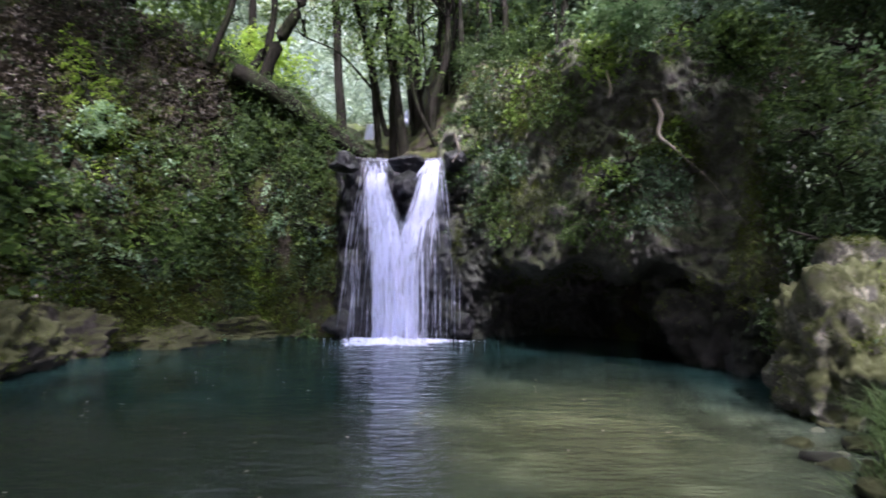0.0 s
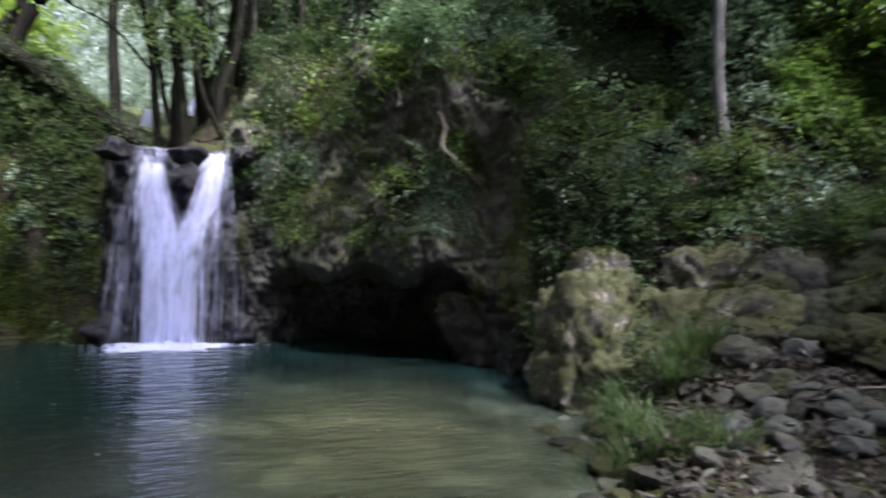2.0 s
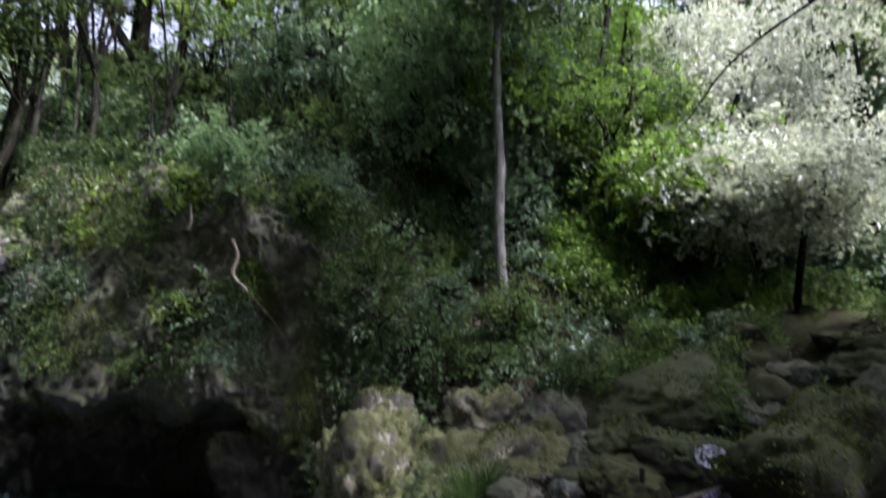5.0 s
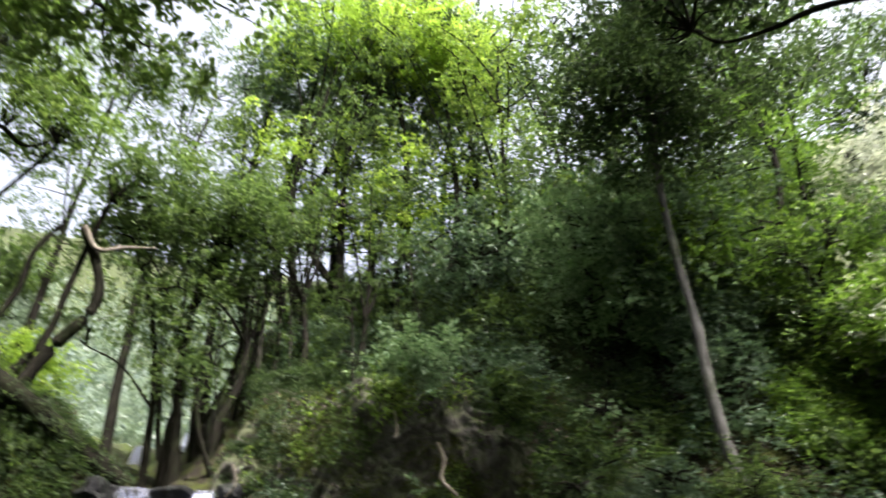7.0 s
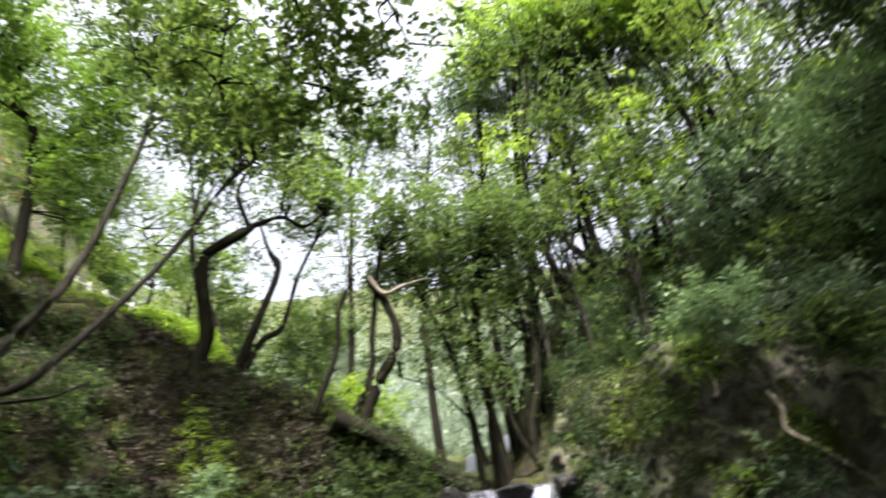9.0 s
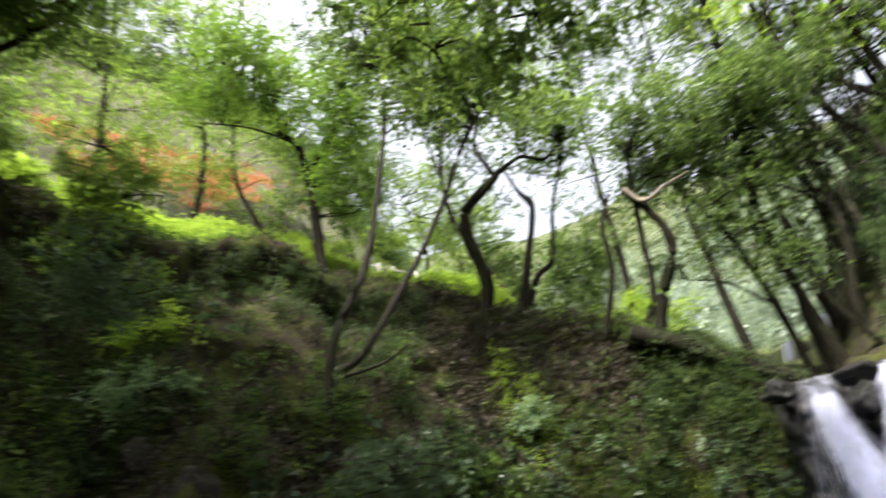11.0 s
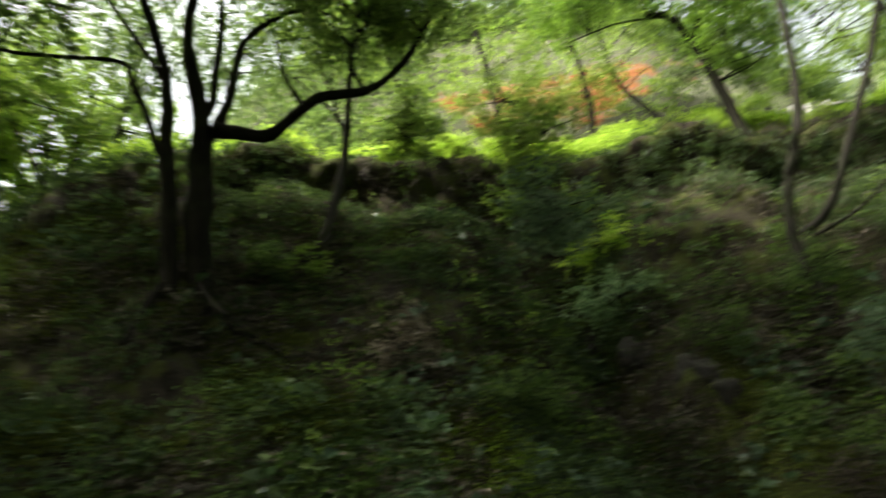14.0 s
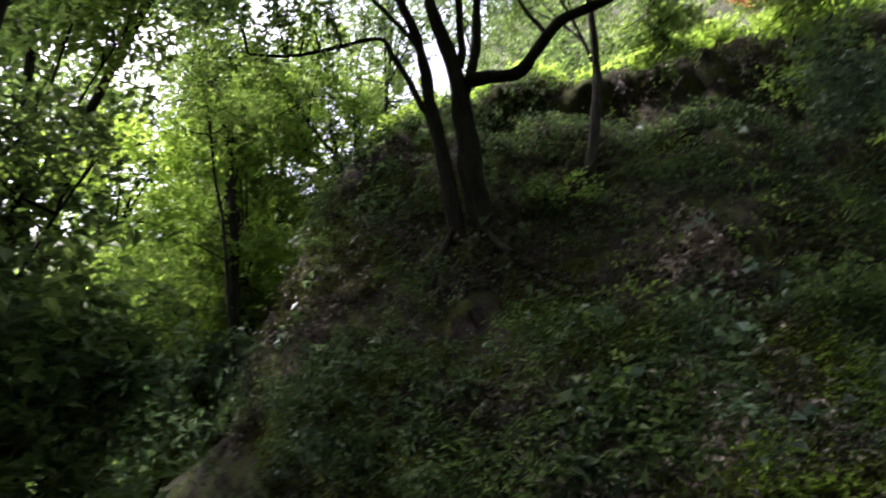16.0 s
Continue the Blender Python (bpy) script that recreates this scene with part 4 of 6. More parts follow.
# ---- trees that can be told apart ----
tree("slender_twin_tree", "slender grey tree forking at the foot into two leaning stems", [
    ([(-8.21, 7.9, 4.9), (-8.0, 8.09, 5.76), (-7.5, 8.53, 7.21), (-7.18, 8.77, 8.77), (-6.95, 8.95, 10.41), (-6.96, 8.93, 11.76)], 0.13, 0.05),
    ([(-8.1, 7.98, 4.9), (-7.67, 8.38, 5.26), (-6.89, 8.99, 6.61), (-6.3, 9.38, 7.77), (-5.7, 9.72, 9.12), (-5.12, 10.01, 10.1)], 0.12, 0.05),
    ([(-8.0, 8.1, 4.8), (-7.46, 8.56, 4.95), (-7.04, 8.88, 5.25)], 0.05, 0.03)],
    [((-5.2, 9.6, 10.6), (1.3, 1.3, 1.2), 1.0), ((-6.4, 8.8, 12.6), (1.6, 1.4, 0.9), 1.3)], M_BARK_GREY, M_LEAF, 6200, 0.1, seed=1)
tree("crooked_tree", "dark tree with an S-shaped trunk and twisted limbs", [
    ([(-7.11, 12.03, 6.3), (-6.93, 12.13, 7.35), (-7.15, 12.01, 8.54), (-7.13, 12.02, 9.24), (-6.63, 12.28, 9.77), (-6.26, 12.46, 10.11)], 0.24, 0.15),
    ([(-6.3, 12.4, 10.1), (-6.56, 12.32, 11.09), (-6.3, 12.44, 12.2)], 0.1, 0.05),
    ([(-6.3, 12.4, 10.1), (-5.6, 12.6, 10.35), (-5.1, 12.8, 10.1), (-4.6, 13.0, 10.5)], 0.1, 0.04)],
    [((-6.2, 12.0, 12.6), (1.6, 1.4, 1.1), 1.0), ((-5.0, 12.6, 11.5), (1.2, 1.2, 0.8), 0.6)], M_BARK_SHADED, M_LEAF_BOUGH, 2400, 0.1, seed=2)
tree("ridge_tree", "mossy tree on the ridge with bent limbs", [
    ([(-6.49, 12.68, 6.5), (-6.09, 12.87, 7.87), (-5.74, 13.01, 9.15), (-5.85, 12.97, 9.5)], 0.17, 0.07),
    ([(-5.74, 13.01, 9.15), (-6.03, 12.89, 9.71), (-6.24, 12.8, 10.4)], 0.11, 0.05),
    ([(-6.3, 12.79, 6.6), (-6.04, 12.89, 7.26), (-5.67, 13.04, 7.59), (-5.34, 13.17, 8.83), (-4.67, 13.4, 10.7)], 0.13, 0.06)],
    [((-4.9, 13.2, 11.2), (1.3, 1.3, 0.9), 1.0)], M_BARK_SHADED, M_LEAF_BOUGH, 1700, 0.1, seed=3)
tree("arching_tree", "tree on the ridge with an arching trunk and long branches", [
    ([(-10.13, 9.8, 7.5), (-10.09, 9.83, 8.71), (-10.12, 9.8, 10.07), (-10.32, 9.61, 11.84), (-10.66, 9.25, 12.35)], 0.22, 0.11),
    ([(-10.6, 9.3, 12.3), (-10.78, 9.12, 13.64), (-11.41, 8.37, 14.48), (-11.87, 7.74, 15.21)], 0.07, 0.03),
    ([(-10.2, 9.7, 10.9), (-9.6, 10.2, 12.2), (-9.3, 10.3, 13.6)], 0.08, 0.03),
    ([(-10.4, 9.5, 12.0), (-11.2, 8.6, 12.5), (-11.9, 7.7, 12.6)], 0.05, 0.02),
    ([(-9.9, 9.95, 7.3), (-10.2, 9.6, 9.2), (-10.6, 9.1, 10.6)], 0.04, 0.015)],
    [((-9.7, 10.0, 13.3), (1.7, 1.7, 1.5), 1.0), ((-11.3, 8.4, 14.2), (1.8, 1.6, 1.0), 1.0), ((-9.4, 10.2, 10.6), (0.9, 0.9, 1.0), 0.35)], M_BARK_SHADED, M_LEAF_VIVID, 9500, 0.1, seed=4)
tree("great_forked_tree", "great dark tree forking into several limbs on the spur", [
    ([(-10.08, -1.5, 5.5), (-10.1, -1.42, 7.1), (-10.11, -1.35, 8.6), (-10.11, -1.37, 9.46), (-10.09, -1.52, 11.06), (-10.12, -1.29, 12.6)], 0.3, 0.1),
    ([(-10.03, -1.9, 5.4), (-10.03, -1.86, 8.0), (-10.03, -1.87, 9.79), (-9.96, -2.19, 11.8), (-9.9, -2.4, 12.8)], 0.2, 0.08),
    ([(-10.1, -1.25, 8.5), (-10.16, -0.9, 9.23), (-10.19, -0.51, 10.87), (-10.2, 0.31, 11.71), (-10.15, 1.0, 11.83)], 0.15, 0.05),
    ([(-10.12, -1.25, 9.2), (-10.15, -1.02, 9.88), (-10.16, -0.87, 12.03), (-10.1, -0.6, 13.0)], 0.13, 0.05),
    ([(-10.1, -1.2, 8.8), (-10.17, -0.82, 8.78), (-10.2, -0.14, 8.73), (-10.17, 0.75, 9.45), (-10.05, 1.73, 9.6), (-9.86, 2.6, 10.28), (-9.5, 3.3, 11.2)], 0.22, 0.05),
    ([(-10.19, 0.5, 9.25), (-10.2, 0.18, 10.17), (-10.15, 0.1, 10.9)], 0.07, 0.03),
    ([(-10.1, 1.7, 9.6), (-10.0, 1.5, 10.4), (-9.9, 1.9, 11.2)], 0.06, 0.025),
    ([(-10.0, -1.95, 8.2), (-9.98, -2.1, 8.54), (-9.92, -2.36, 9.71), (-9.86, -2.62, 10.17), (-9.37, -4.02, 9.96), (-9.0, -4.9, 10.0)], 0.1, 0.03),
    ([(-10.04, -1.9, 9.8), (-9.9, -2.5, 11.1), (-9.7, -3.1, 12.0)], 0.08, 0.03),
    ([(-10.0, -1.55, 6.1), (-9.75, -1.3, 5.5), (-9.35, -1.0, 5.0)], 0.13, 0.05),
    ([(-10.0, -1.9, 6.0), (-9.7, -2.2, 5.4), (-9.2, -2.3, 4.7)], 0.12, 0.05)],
    # The last, highest crown is out of view, added to shade the bank.
    [((-9.5, 3.0, 11.6), (1.2, 1.8, 0.8), 1.3), ((-9.9, 1.6, 11.4), (1.2, 1.4, 0.8), 1.0), ((-10, 0.4, 12.6), (1.6, 1.8, 0.9), 1.0), ((-10.0, -2.4, 12.9), (1.8, 1.8, 0.9), 0.8), ((-9.3, -4.4, 10.6), (1.0, 1.2, 0.7), 0.4), ((-8.6, -0.5, 14.6), (2.6, 3.2, 0.9), 1.0)], M_BARK_SHADED, M_LEAF_BOUGH, 10800, 0.1, seed=5, stout=0.74)
tree("grey_slope_tree", "slim grey tree with a bare root on the slope", [
    ([(-11.14, 0.56, 6.7), (-11.1, 0.93, 7.68), (-11.06, 1.29, 8.91), (-11.02, 1.52, 10.13), (-10.96, 1.86, 12.12), (-10.88, 2.25, 14.24)], 0.15, 0.06),
    ([(-10.9, 0.4, 6.7), (-10.95, 0.75, 7.0), (-11.05, 0.95, 7.9)], 0.06, 0.04)],
    [((-10.7, 2.2, 14.4), (1.7, 1.7, 1.0), 1.0)], M_BARK_GREY, M_LEAF_FRESH, 2800, 0.1, seed=6)
tree("dark_leaning_tree", "dark tree leaning over the head of the fall", [
    ([(-3.7, 12.46, 4.6), (-3.31, 12.57, 5.66), (-2.83, 12.69, 6.7), (-3.0, 12.66, 7.6), (-3.35, 12.55, 8.3)], 0.2, 0.11),
    ([(-4.06, 12.57, 4.8), (-3.46, 12.74, 5.99), (-3.3, 12.79, 7.67), (-3.1, 12.6, 9.0)], 0.15, 0.06),
    ([(-4.5, 12.2, 5.2), (-4.04, 12.36, 6.52), (-4.0, 12.38, 7.55), (-3.69, 12.47, 8.23)], 0.11, 0.07)],
    [((-3.0, 12.9, 9.8), (1.3, 1.2, 0.8), 1.0)], M_BARK_SHADED, M_LEAF, 1300, 0.1, seed=7)
tree("slim_stream_tree", "slim dark forked tree beside the stream above the fall", [
    ([(-1.38, 13.73, 3.6), (-1.5, 13.72, 5.2), (-1.79, 13.69, 6.5), (-2.23, 13.62, 7.8), (-2.76, 13.53, 8.85)], 0.11, 0.04),
    ([(-1.5, 13.72, 5.05), (-2.24, 13.62, 5.81), (-2.94, 13.48, 6.13)], 0.05, 0.02),
    ([(-1.6, 13.7, 5.7), (-1.3, 13.7, 7.0), (-0.9, 13.6, 8.4)], 0.06, 0.025)],
    [((-2.4, 13.6, 9.3), (1.4, 1.4, 1.0), 1.0), ((-0.8, 13.6, 9.0), (1.1, 1.1, 0.9), 0.6), ((-3.0, 13.6, 6.6), (0.7, 0.7, 0.4), 0.15)], M_BARK_SHADED, M_LEAF, 4200, 0.09, seed=9)
tree("ivy_clad_tree", "tree with a leafy trunk at the lip of the fall", [
    ([(-0.86, 13.37, 3.5), (-1.0, 13.36, 5.08), (-1.1, 13.35, 6.87), (-0.9, 13.3, 8.8)], 0.16, 0.07),
    ([(-0.07, 13.2, 3.6), (-0.58, 13.19, 4.68), (-0.81, 13.17, 5.62)], 0.09, 0.05)],
    [((-0.6, 13.3, 9.2), (1.2, 1.2, 1.0), 1.0), ((-1.0, 13.25, 6.2), (0.3, 0.3, 1.2), 0.35)], M_BARK_SHADED, M_LEAF, 3600, 0.09, seed=10)
tree("pale_trunk_tree", "tall straight tree with a pale smooth trunk on the far bank", [
    ([(7.19, 7.75, 3.0), (7.11, 7.82, 4.33), (7.04, 7.88, 5.85), (6.98, 7.93, 7.28), (6.95, 7.96, 9.01), (7.03, 7.89, 11.03), (7.0, 7.9, 13)], 0.13, 0.07),
    ([(6.95, 7.96, 9.2), (6.2, 7.8, 10.2), (5.6, 7.6, 10.8)], 0.05, 0.02)],
    [((6.3, 7.6, 10.9), (1.6, 1.5, 1.2), 1.0), ((7.6, 7.2, 11.6), (1.6, 1.5, 1.2), 0.8), ((6.5, 7.5, 9.7), (1.5, 1.3, 0.8), 0.6), ((8.5, 5.9, 10.6), (1.3, 1.3, 0.9), 0.25)], M_BARK_PALE, M_LEAF_DARK, 10500, 0.1, seed=12)
tree("thin_pole_tree", "thin straight young tree by the lower stream", [
    ([(-12.51, -7.51, 2.4), (-12.49, -7.56, 7.21), (-12.41, -7.68, 9.7), (-12.3, -7.87, 12.7)], 0.09, 0.04)],
    [((-12.3, -7.9, 12.4), (1.5, 1.5, 1.6), 1.0)], M_BARK, M_LEAF_FRESH, 2400, 0.11, seed=13)
stems = np.random.default_rng(55)
for k in range(44):
    az, r = 2.4 - 0.62 * k + stems.uniform(-0.5, 0.5), stems.uniform(13.2, 17.5)
    lean, el1 = stems.normal() * 1.3, stems.uniform(23, 31)
    foot, top = polar(np.array([az]), np.array([r]))[0] - [0, 0, 0.1], above(az + lean, r, el1)
    if top[2] < foot[2] + 1.2:
        top[2] = foot[2] + 1.2
    tree("sapling", "slim dark young tree standing above the cliff", [([foot, foot * 0.5 + top * 0.5 + [stems.normal() * 0.2, 0, 0], top], stems.uniform(0.045, 0.1), 0.025)], [(top, (0.9, 0.9, 0.6), 1.0), ((foot + top) / 2, (0.6, 0.6, 0.8), 0.5)], (M_BARK, M_BARK_GREY)[k % 2], (M_LEAF, M_LEAF_DARK)[k % 2], 150, 0.085, 0.5, 700 + k, "saplings above the cliff")
# the tree beside the camera, whose branch reaches over
tree("overhanging_tree", "tree whose dark leafy branches reach over the pool", [
    ([(7.2, 0.6, 0.9), (7.0, 1.2, 4.0), (6.3, 2.2, 6.9), (5.6, 3.5, 9.5)], 0.22, 0.1),
    ([(6.2, 2.4, 7.1), (5.75, 3.2, 7.55), (5.45, 3.7, 7.6), (5.1, 4.17, 7.72), (4.9, 4.4, 8.1)], 0.07, 0.015),
    # Next two limbs and their crowns are unseen, added to shade cliff and slab.
    ([(5.6, 3.5, 9.4), (5.6, 3.3, 11.5), (5.4, 3.2, 13.4)], 0.09, 0.03),
    ([(6.6, 1.7, 6.4), (7.6, 1.1, 8.2), (8.3, 0.8, 9.4)], 0.09, 0.03),
    ([(6.6, 1.8, 6.0), (6.6, 3.2, 5.6), (6.5, 3.9, 4.9)], 0.035, 0.012)],
    [((5.3, 3.2, 13.7), (1.9, 1.9, 1.0), 1.3), ((8.4, 0.7, 9.6), (1.6, 1.5, 0.8), 1.0), ((4.8, 4.5, 9.0), (1.5, 1.0, 0.7), 0.8), ((6.2, 2.8, 9.6), (1.5, 1.5, 0.9), 1.0)], M_BARK, M_LEAF_DARK, 9500, 0.1, seed=14)
# boughs of a tree behind, large leaves near overhead
tree("evergreen_oak", "evergreen tree behind the bank with leafy boughs over the pool", [
    ([(-2.6, -4.2, 0.6), (-2.5, -3.2, 5.0), (-2.2, -1.2, 8.6), (-1.8, 1.5, 10.2)], 0.3, 0.14),
    ([(-2.2, -1.0, 8.8), (-2.6, 2.6, 10.2), (-2.5, 5.0, 9.4), (-2.3, 6.6, 8.3)], 0.12, 0.02),
    ([(-2.3, 3.6, 10.0), (-3.2, 5.2, 9.3), (-3.7, 6.0, 8.2)], 0.05, 0.015),
    ([(-2.4, 3.2, 10.1), (-1.5, 5.4, 9.6), (-1.1, 6.7, 9.0)], 0.05, 0.015),
    ([(-2.3, -2.0, 7.6), (0.2, 1.4, 9.8), (1.4, 4.6, 9.9)], 0.12, 0.03)],
    [((-2.3, 6.4, 8.3), (1.4, 1.3, 1.0), 1.0), ((-3.6, 5.9, 8.5), (1.2, 1.1, 1.1), 0.8), ((-1.3, 6.6, 8.9), (1.3, 1.1, 0.8), 0.7), ((-2.5, 6.0, 9.7), (2.0, 1.4, 0.9), 1.0), ((1.2, 5.0, 10.1), (1.8, 0.9, 0.5), 0.4)], M_BARK, M_LEAF_BOUGH, 3000, 0.12, seed=15)
# thin dark trees whose bare limbs cross the sky over the fall
for k, (foot, fork, tips) in enumerate((((-5.2, 14), (-5.0, 24), ((-9.2, 39), (3.1, 33.5), (-0.7, 29), (-3.8, 38), (-1.5, 34), (-6.5, 41))),
                                        ((-9.5, 15), (-11.0, 23), ((-14.4, 29), (-12.7, 36), (-8.0, 33), (-10.5, 40))),
                                        ((1.0, 13), (-0.5, 20), ((-4.5, 30), (3.0, 26), (6.5, 24), (0.5, 31))),
                                        ((4.6, 12.5), (5.2, 19), ((8.0, 22), (10.5, 27), (7.0, 30), (3.5, 25))))):
    f, q = above(foot[0], 14.0, foot[1]), above(fork[0], 14.0, fork[1])
    ends = [above(a, 14.0 - 0.5 * (i % 3), e) for i, (a, e) in enumerate(tips)]
    lines = [([f, f * 0.5 + q * 0.5 + [0.15, 0, 0], q], 0.13, 0.09)] + [([q, q * 0.55 + e * 0.45 + [0, 0, 0.35], e], 0.06, 0.018) for e in ends]
    tree("thin_dark_tree", "thin dark tree with bare spreading limbs above the fall", lines, [(e, (0.9, 0.9, 0.5), 1.0) for e in ends], M_BARK, M_LEAF, 1500, 0.09, 0.5, 760 + k, "thin trees above the fall")


# ---- the wood on the slopes ----
def wood_tree(az, r, el, rad, leaf, bark, n, size, seed, label="tree of the dense evergreen wood on the slope", low=True):
    g = np.random.default_rng(500 + seed)
    foot = polar(np.array([az]), np.array([r]))[0]
    top = above(az + g.normal() * 1.5, r * g.uniform(0.92, 1.0), el)
    if top[2] < foot[2] + 2.0:
        top[2] = foot[2] + 2.0
    bend = g.normal(size=3) * [0.8, 0.8, 0.35] * min(1.0, (top[2] - foot[2]) / 9.0)
    mid = foot * 0.55 + top * 0.45 + bend
    h = top[2] - foot[2]
    lines = [([foot, mid, top], 0.08 + 0.012 * h, 0.05)]
    for k in range(4):
        s = g.uniform(0.45, 0.95)
        a = foot * (1 - s) + top * s + bend * (1 - abs(2 * s - 1))
        e = top + unit(g.normal(size=3)) * np.array([rad, rad, rad * 0.6]) * 0.9
        lines.append(([a, (a + e) / 2 + [0, 0, 0.25], e], 0.05, 0.015))
    crowns = [(top, (rad, rad, rad * 0.75), 1.0)]
    if h > 5 and low is not None:
        crowns.append((foot * 0.5 + top * 0.5, (rad * 0.8, rad * 0.8, h * 0.22), 0.45 if low else 0.3))
    return tree("forest_tree", label, lines, crowns, bark, leaf, n, size, 0.65, seed, "forest trees")


k = 0
# the wooded slope above the cliff and boulders
for az in np.arange(-78, -3, 6.0):
    for el, r0, rad in ((22, 13.5, 1.7), (34, 15.5, 2.3), (45, 15.0, 2.4)):
        k += 1
        g = np.random.default_rng(k)
        a = az + g.uniform(-2.5, 2.5)
        if a > -22 and el < 40:
            continue
        if a < -53:
            r0, el = r0 + 9, el - 7
        leaf = M_LEAF_VIVID if a < -46 and g.random() < 0.75 else M_LEAF_FRESH if (el > 40 and a > -32 and g.random() < 0.45) else ((M_LEAF_MINT if g.random() < 0.4 else M_LEAF_BLUE) if el < 29 and a > -48 else M_LEAF if g.random() < 0.4 else M_LEAF_DARK)
        wood_tree(a, r0 + g.uniform(-1, 2), el + g.uniform(-3, 3), rad, leaf, M_BARK, 1700 if el > 30 and a > -46 else 2700, 0.11, k, low=el < 30 or a < -24)
# crowns high above the cliff, the topmost with sunlight put into leaf colour
for az, r, el, rad in ((-4, 16, 47, 2.0), (-11, 18, 49, 2.4), (-18, 18, 46, 2.0), (2, 17, 43, 2.0), (-8, 16, 43, 2.0), (-15, 16.5, 41, 1.9), (-23, 17, 42, 2.0), (-14, 15, 46.5, 1.7), (-20, 15.5, 45, 1.6), (-9, 15.5, 47, 1.6), (-52, 14, 24, 1.3), (-56, 13, 14, 1.2)):
    k += 1
    wood_tree(az, r, el, rad, M_LEAF_VIVID if az < -40 else M_LEAF_SUN if el > 43 else M_LEAF_BLUE, M_BARK, 2900 if az > -40 and el < 44 else 5000 if az > -40 else 3800, 0.11, k, "tree with fresh sunlit leaves above the cliff", az < -40)
# pale bushes on the open slope, the sun's glare put into leaf colour
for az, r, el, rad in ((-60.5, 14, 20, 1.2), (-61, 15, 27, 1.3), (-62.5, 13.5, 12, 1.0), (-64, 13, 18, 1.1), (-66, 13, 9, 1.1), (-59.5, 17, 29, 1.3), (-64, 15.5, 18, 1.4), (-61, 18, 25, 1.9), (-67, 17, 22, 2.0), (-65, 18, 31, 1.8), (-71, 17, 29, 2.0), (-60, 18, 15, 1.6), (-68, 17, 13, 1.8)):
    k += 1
    wood_tree(az, r, el, rad, M_LEAF_PALE, M_BARK, 2600, 0.11, k, "bush with sun glare painted pale into its leaves")
for az, r, el, rad in ((-60, 25, 38, 2.6), (-67, 24, 40, 2.8), (-74, 22, 40, 2.8), (-72, 24, 47, 2.8)):
    k += 1
    wood_tree(az, r, el, rad, M_LEAF_DARK, M_BARK, 3000, 0.13, k, "dark tree on the hillside above the open slope")
# upstream, behind the fall; two far crowns carry haze in their leaf colour
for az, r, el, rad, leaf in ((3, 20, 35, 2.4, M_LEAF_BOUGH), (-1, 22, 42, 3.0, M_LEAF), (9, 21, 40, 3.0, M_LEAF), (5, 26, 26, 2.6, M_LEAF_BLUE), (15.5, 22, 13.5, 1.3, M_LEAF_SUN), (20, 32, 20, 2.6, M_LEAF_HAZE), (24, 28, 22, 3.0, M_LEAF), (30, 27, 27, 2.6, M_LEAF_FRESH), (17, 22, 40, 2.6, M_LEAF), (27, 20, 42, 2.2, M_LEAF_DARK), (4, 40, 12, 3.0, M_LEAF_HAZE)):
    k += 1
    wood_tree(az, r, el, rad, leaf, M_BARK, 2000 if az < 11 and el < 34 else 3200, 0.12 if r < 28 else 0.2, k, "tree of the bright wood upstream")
# beyond the ridge and the road
for az, r, el, rad, leaf in ((36, 24, 29, 2.4, M_LEAF_FRESH), (42, 24, 33, 2.6, M_LEAF), (40, 30, 34, 2.5, M_LEAF), (50, 22, 42, 2.6, M_LEAF_FRESH), (58, 21, 46, 2.4, M_LEAF_FRESH), (66, 20, 47, 2.4, M_LEAF_FRESH), (75, 19, 44, 2.2, M_LEAF_FRESH), (84, 18, 44, 2.2, M_LEAF), (94, 18, 42, 2.2, M_LEAF), (80, 30, 43, 3.0, M_LEAF), (70, 34, 44, 3.0, M_LEAF_DARK), (58, 36, 42, 3.0, M_LEAF_DARK), (104, 17, 42, 2.0, M_LEAF), (112, 19, 35, 2.4, M_LEAF_FRESH), (117, 22, 27, 2.4, M_LEAF_FRESH), (121, 26, 18, 2.6, M_LEAF_FRESH), (119, 19, 38, 1.6, M_LEAF_FRESH), (126, 24, 26, 2.2, M_LEAF_FRESH), (124, 30, 33, 2.6, M_LEAF_FRESH), (128, 18, 10, 1.6, M_LEAF_FRESH), (122, 22, 8, 2.0, M_LEAF_FRESH), (132, 20, 34, 2.0, M_LEAF_BOUGH), (116, 26, 33, 2.4, M_LEAF_FRESH), (124, 20, 18, 1.8, M_LEAF_FRESH), (130, 24, 14, 2.4, M_LEAF_BOUGH), (131, 20, 44, 1.6, M_LEAF), (122, 17, 45, 1.5, M_LEAF_FRESH), (121, 18, 33, 1.5, M_LEAF_FRESH)):
    k += 1
    wood_tree(az, r, el, rad, leaf, M_BARK, 3000 if az < 110 else 3300, 0.11 if az < 110 else 0.16, k, "light green tree beyond the ridge", None if 66 < az < 100 else True)
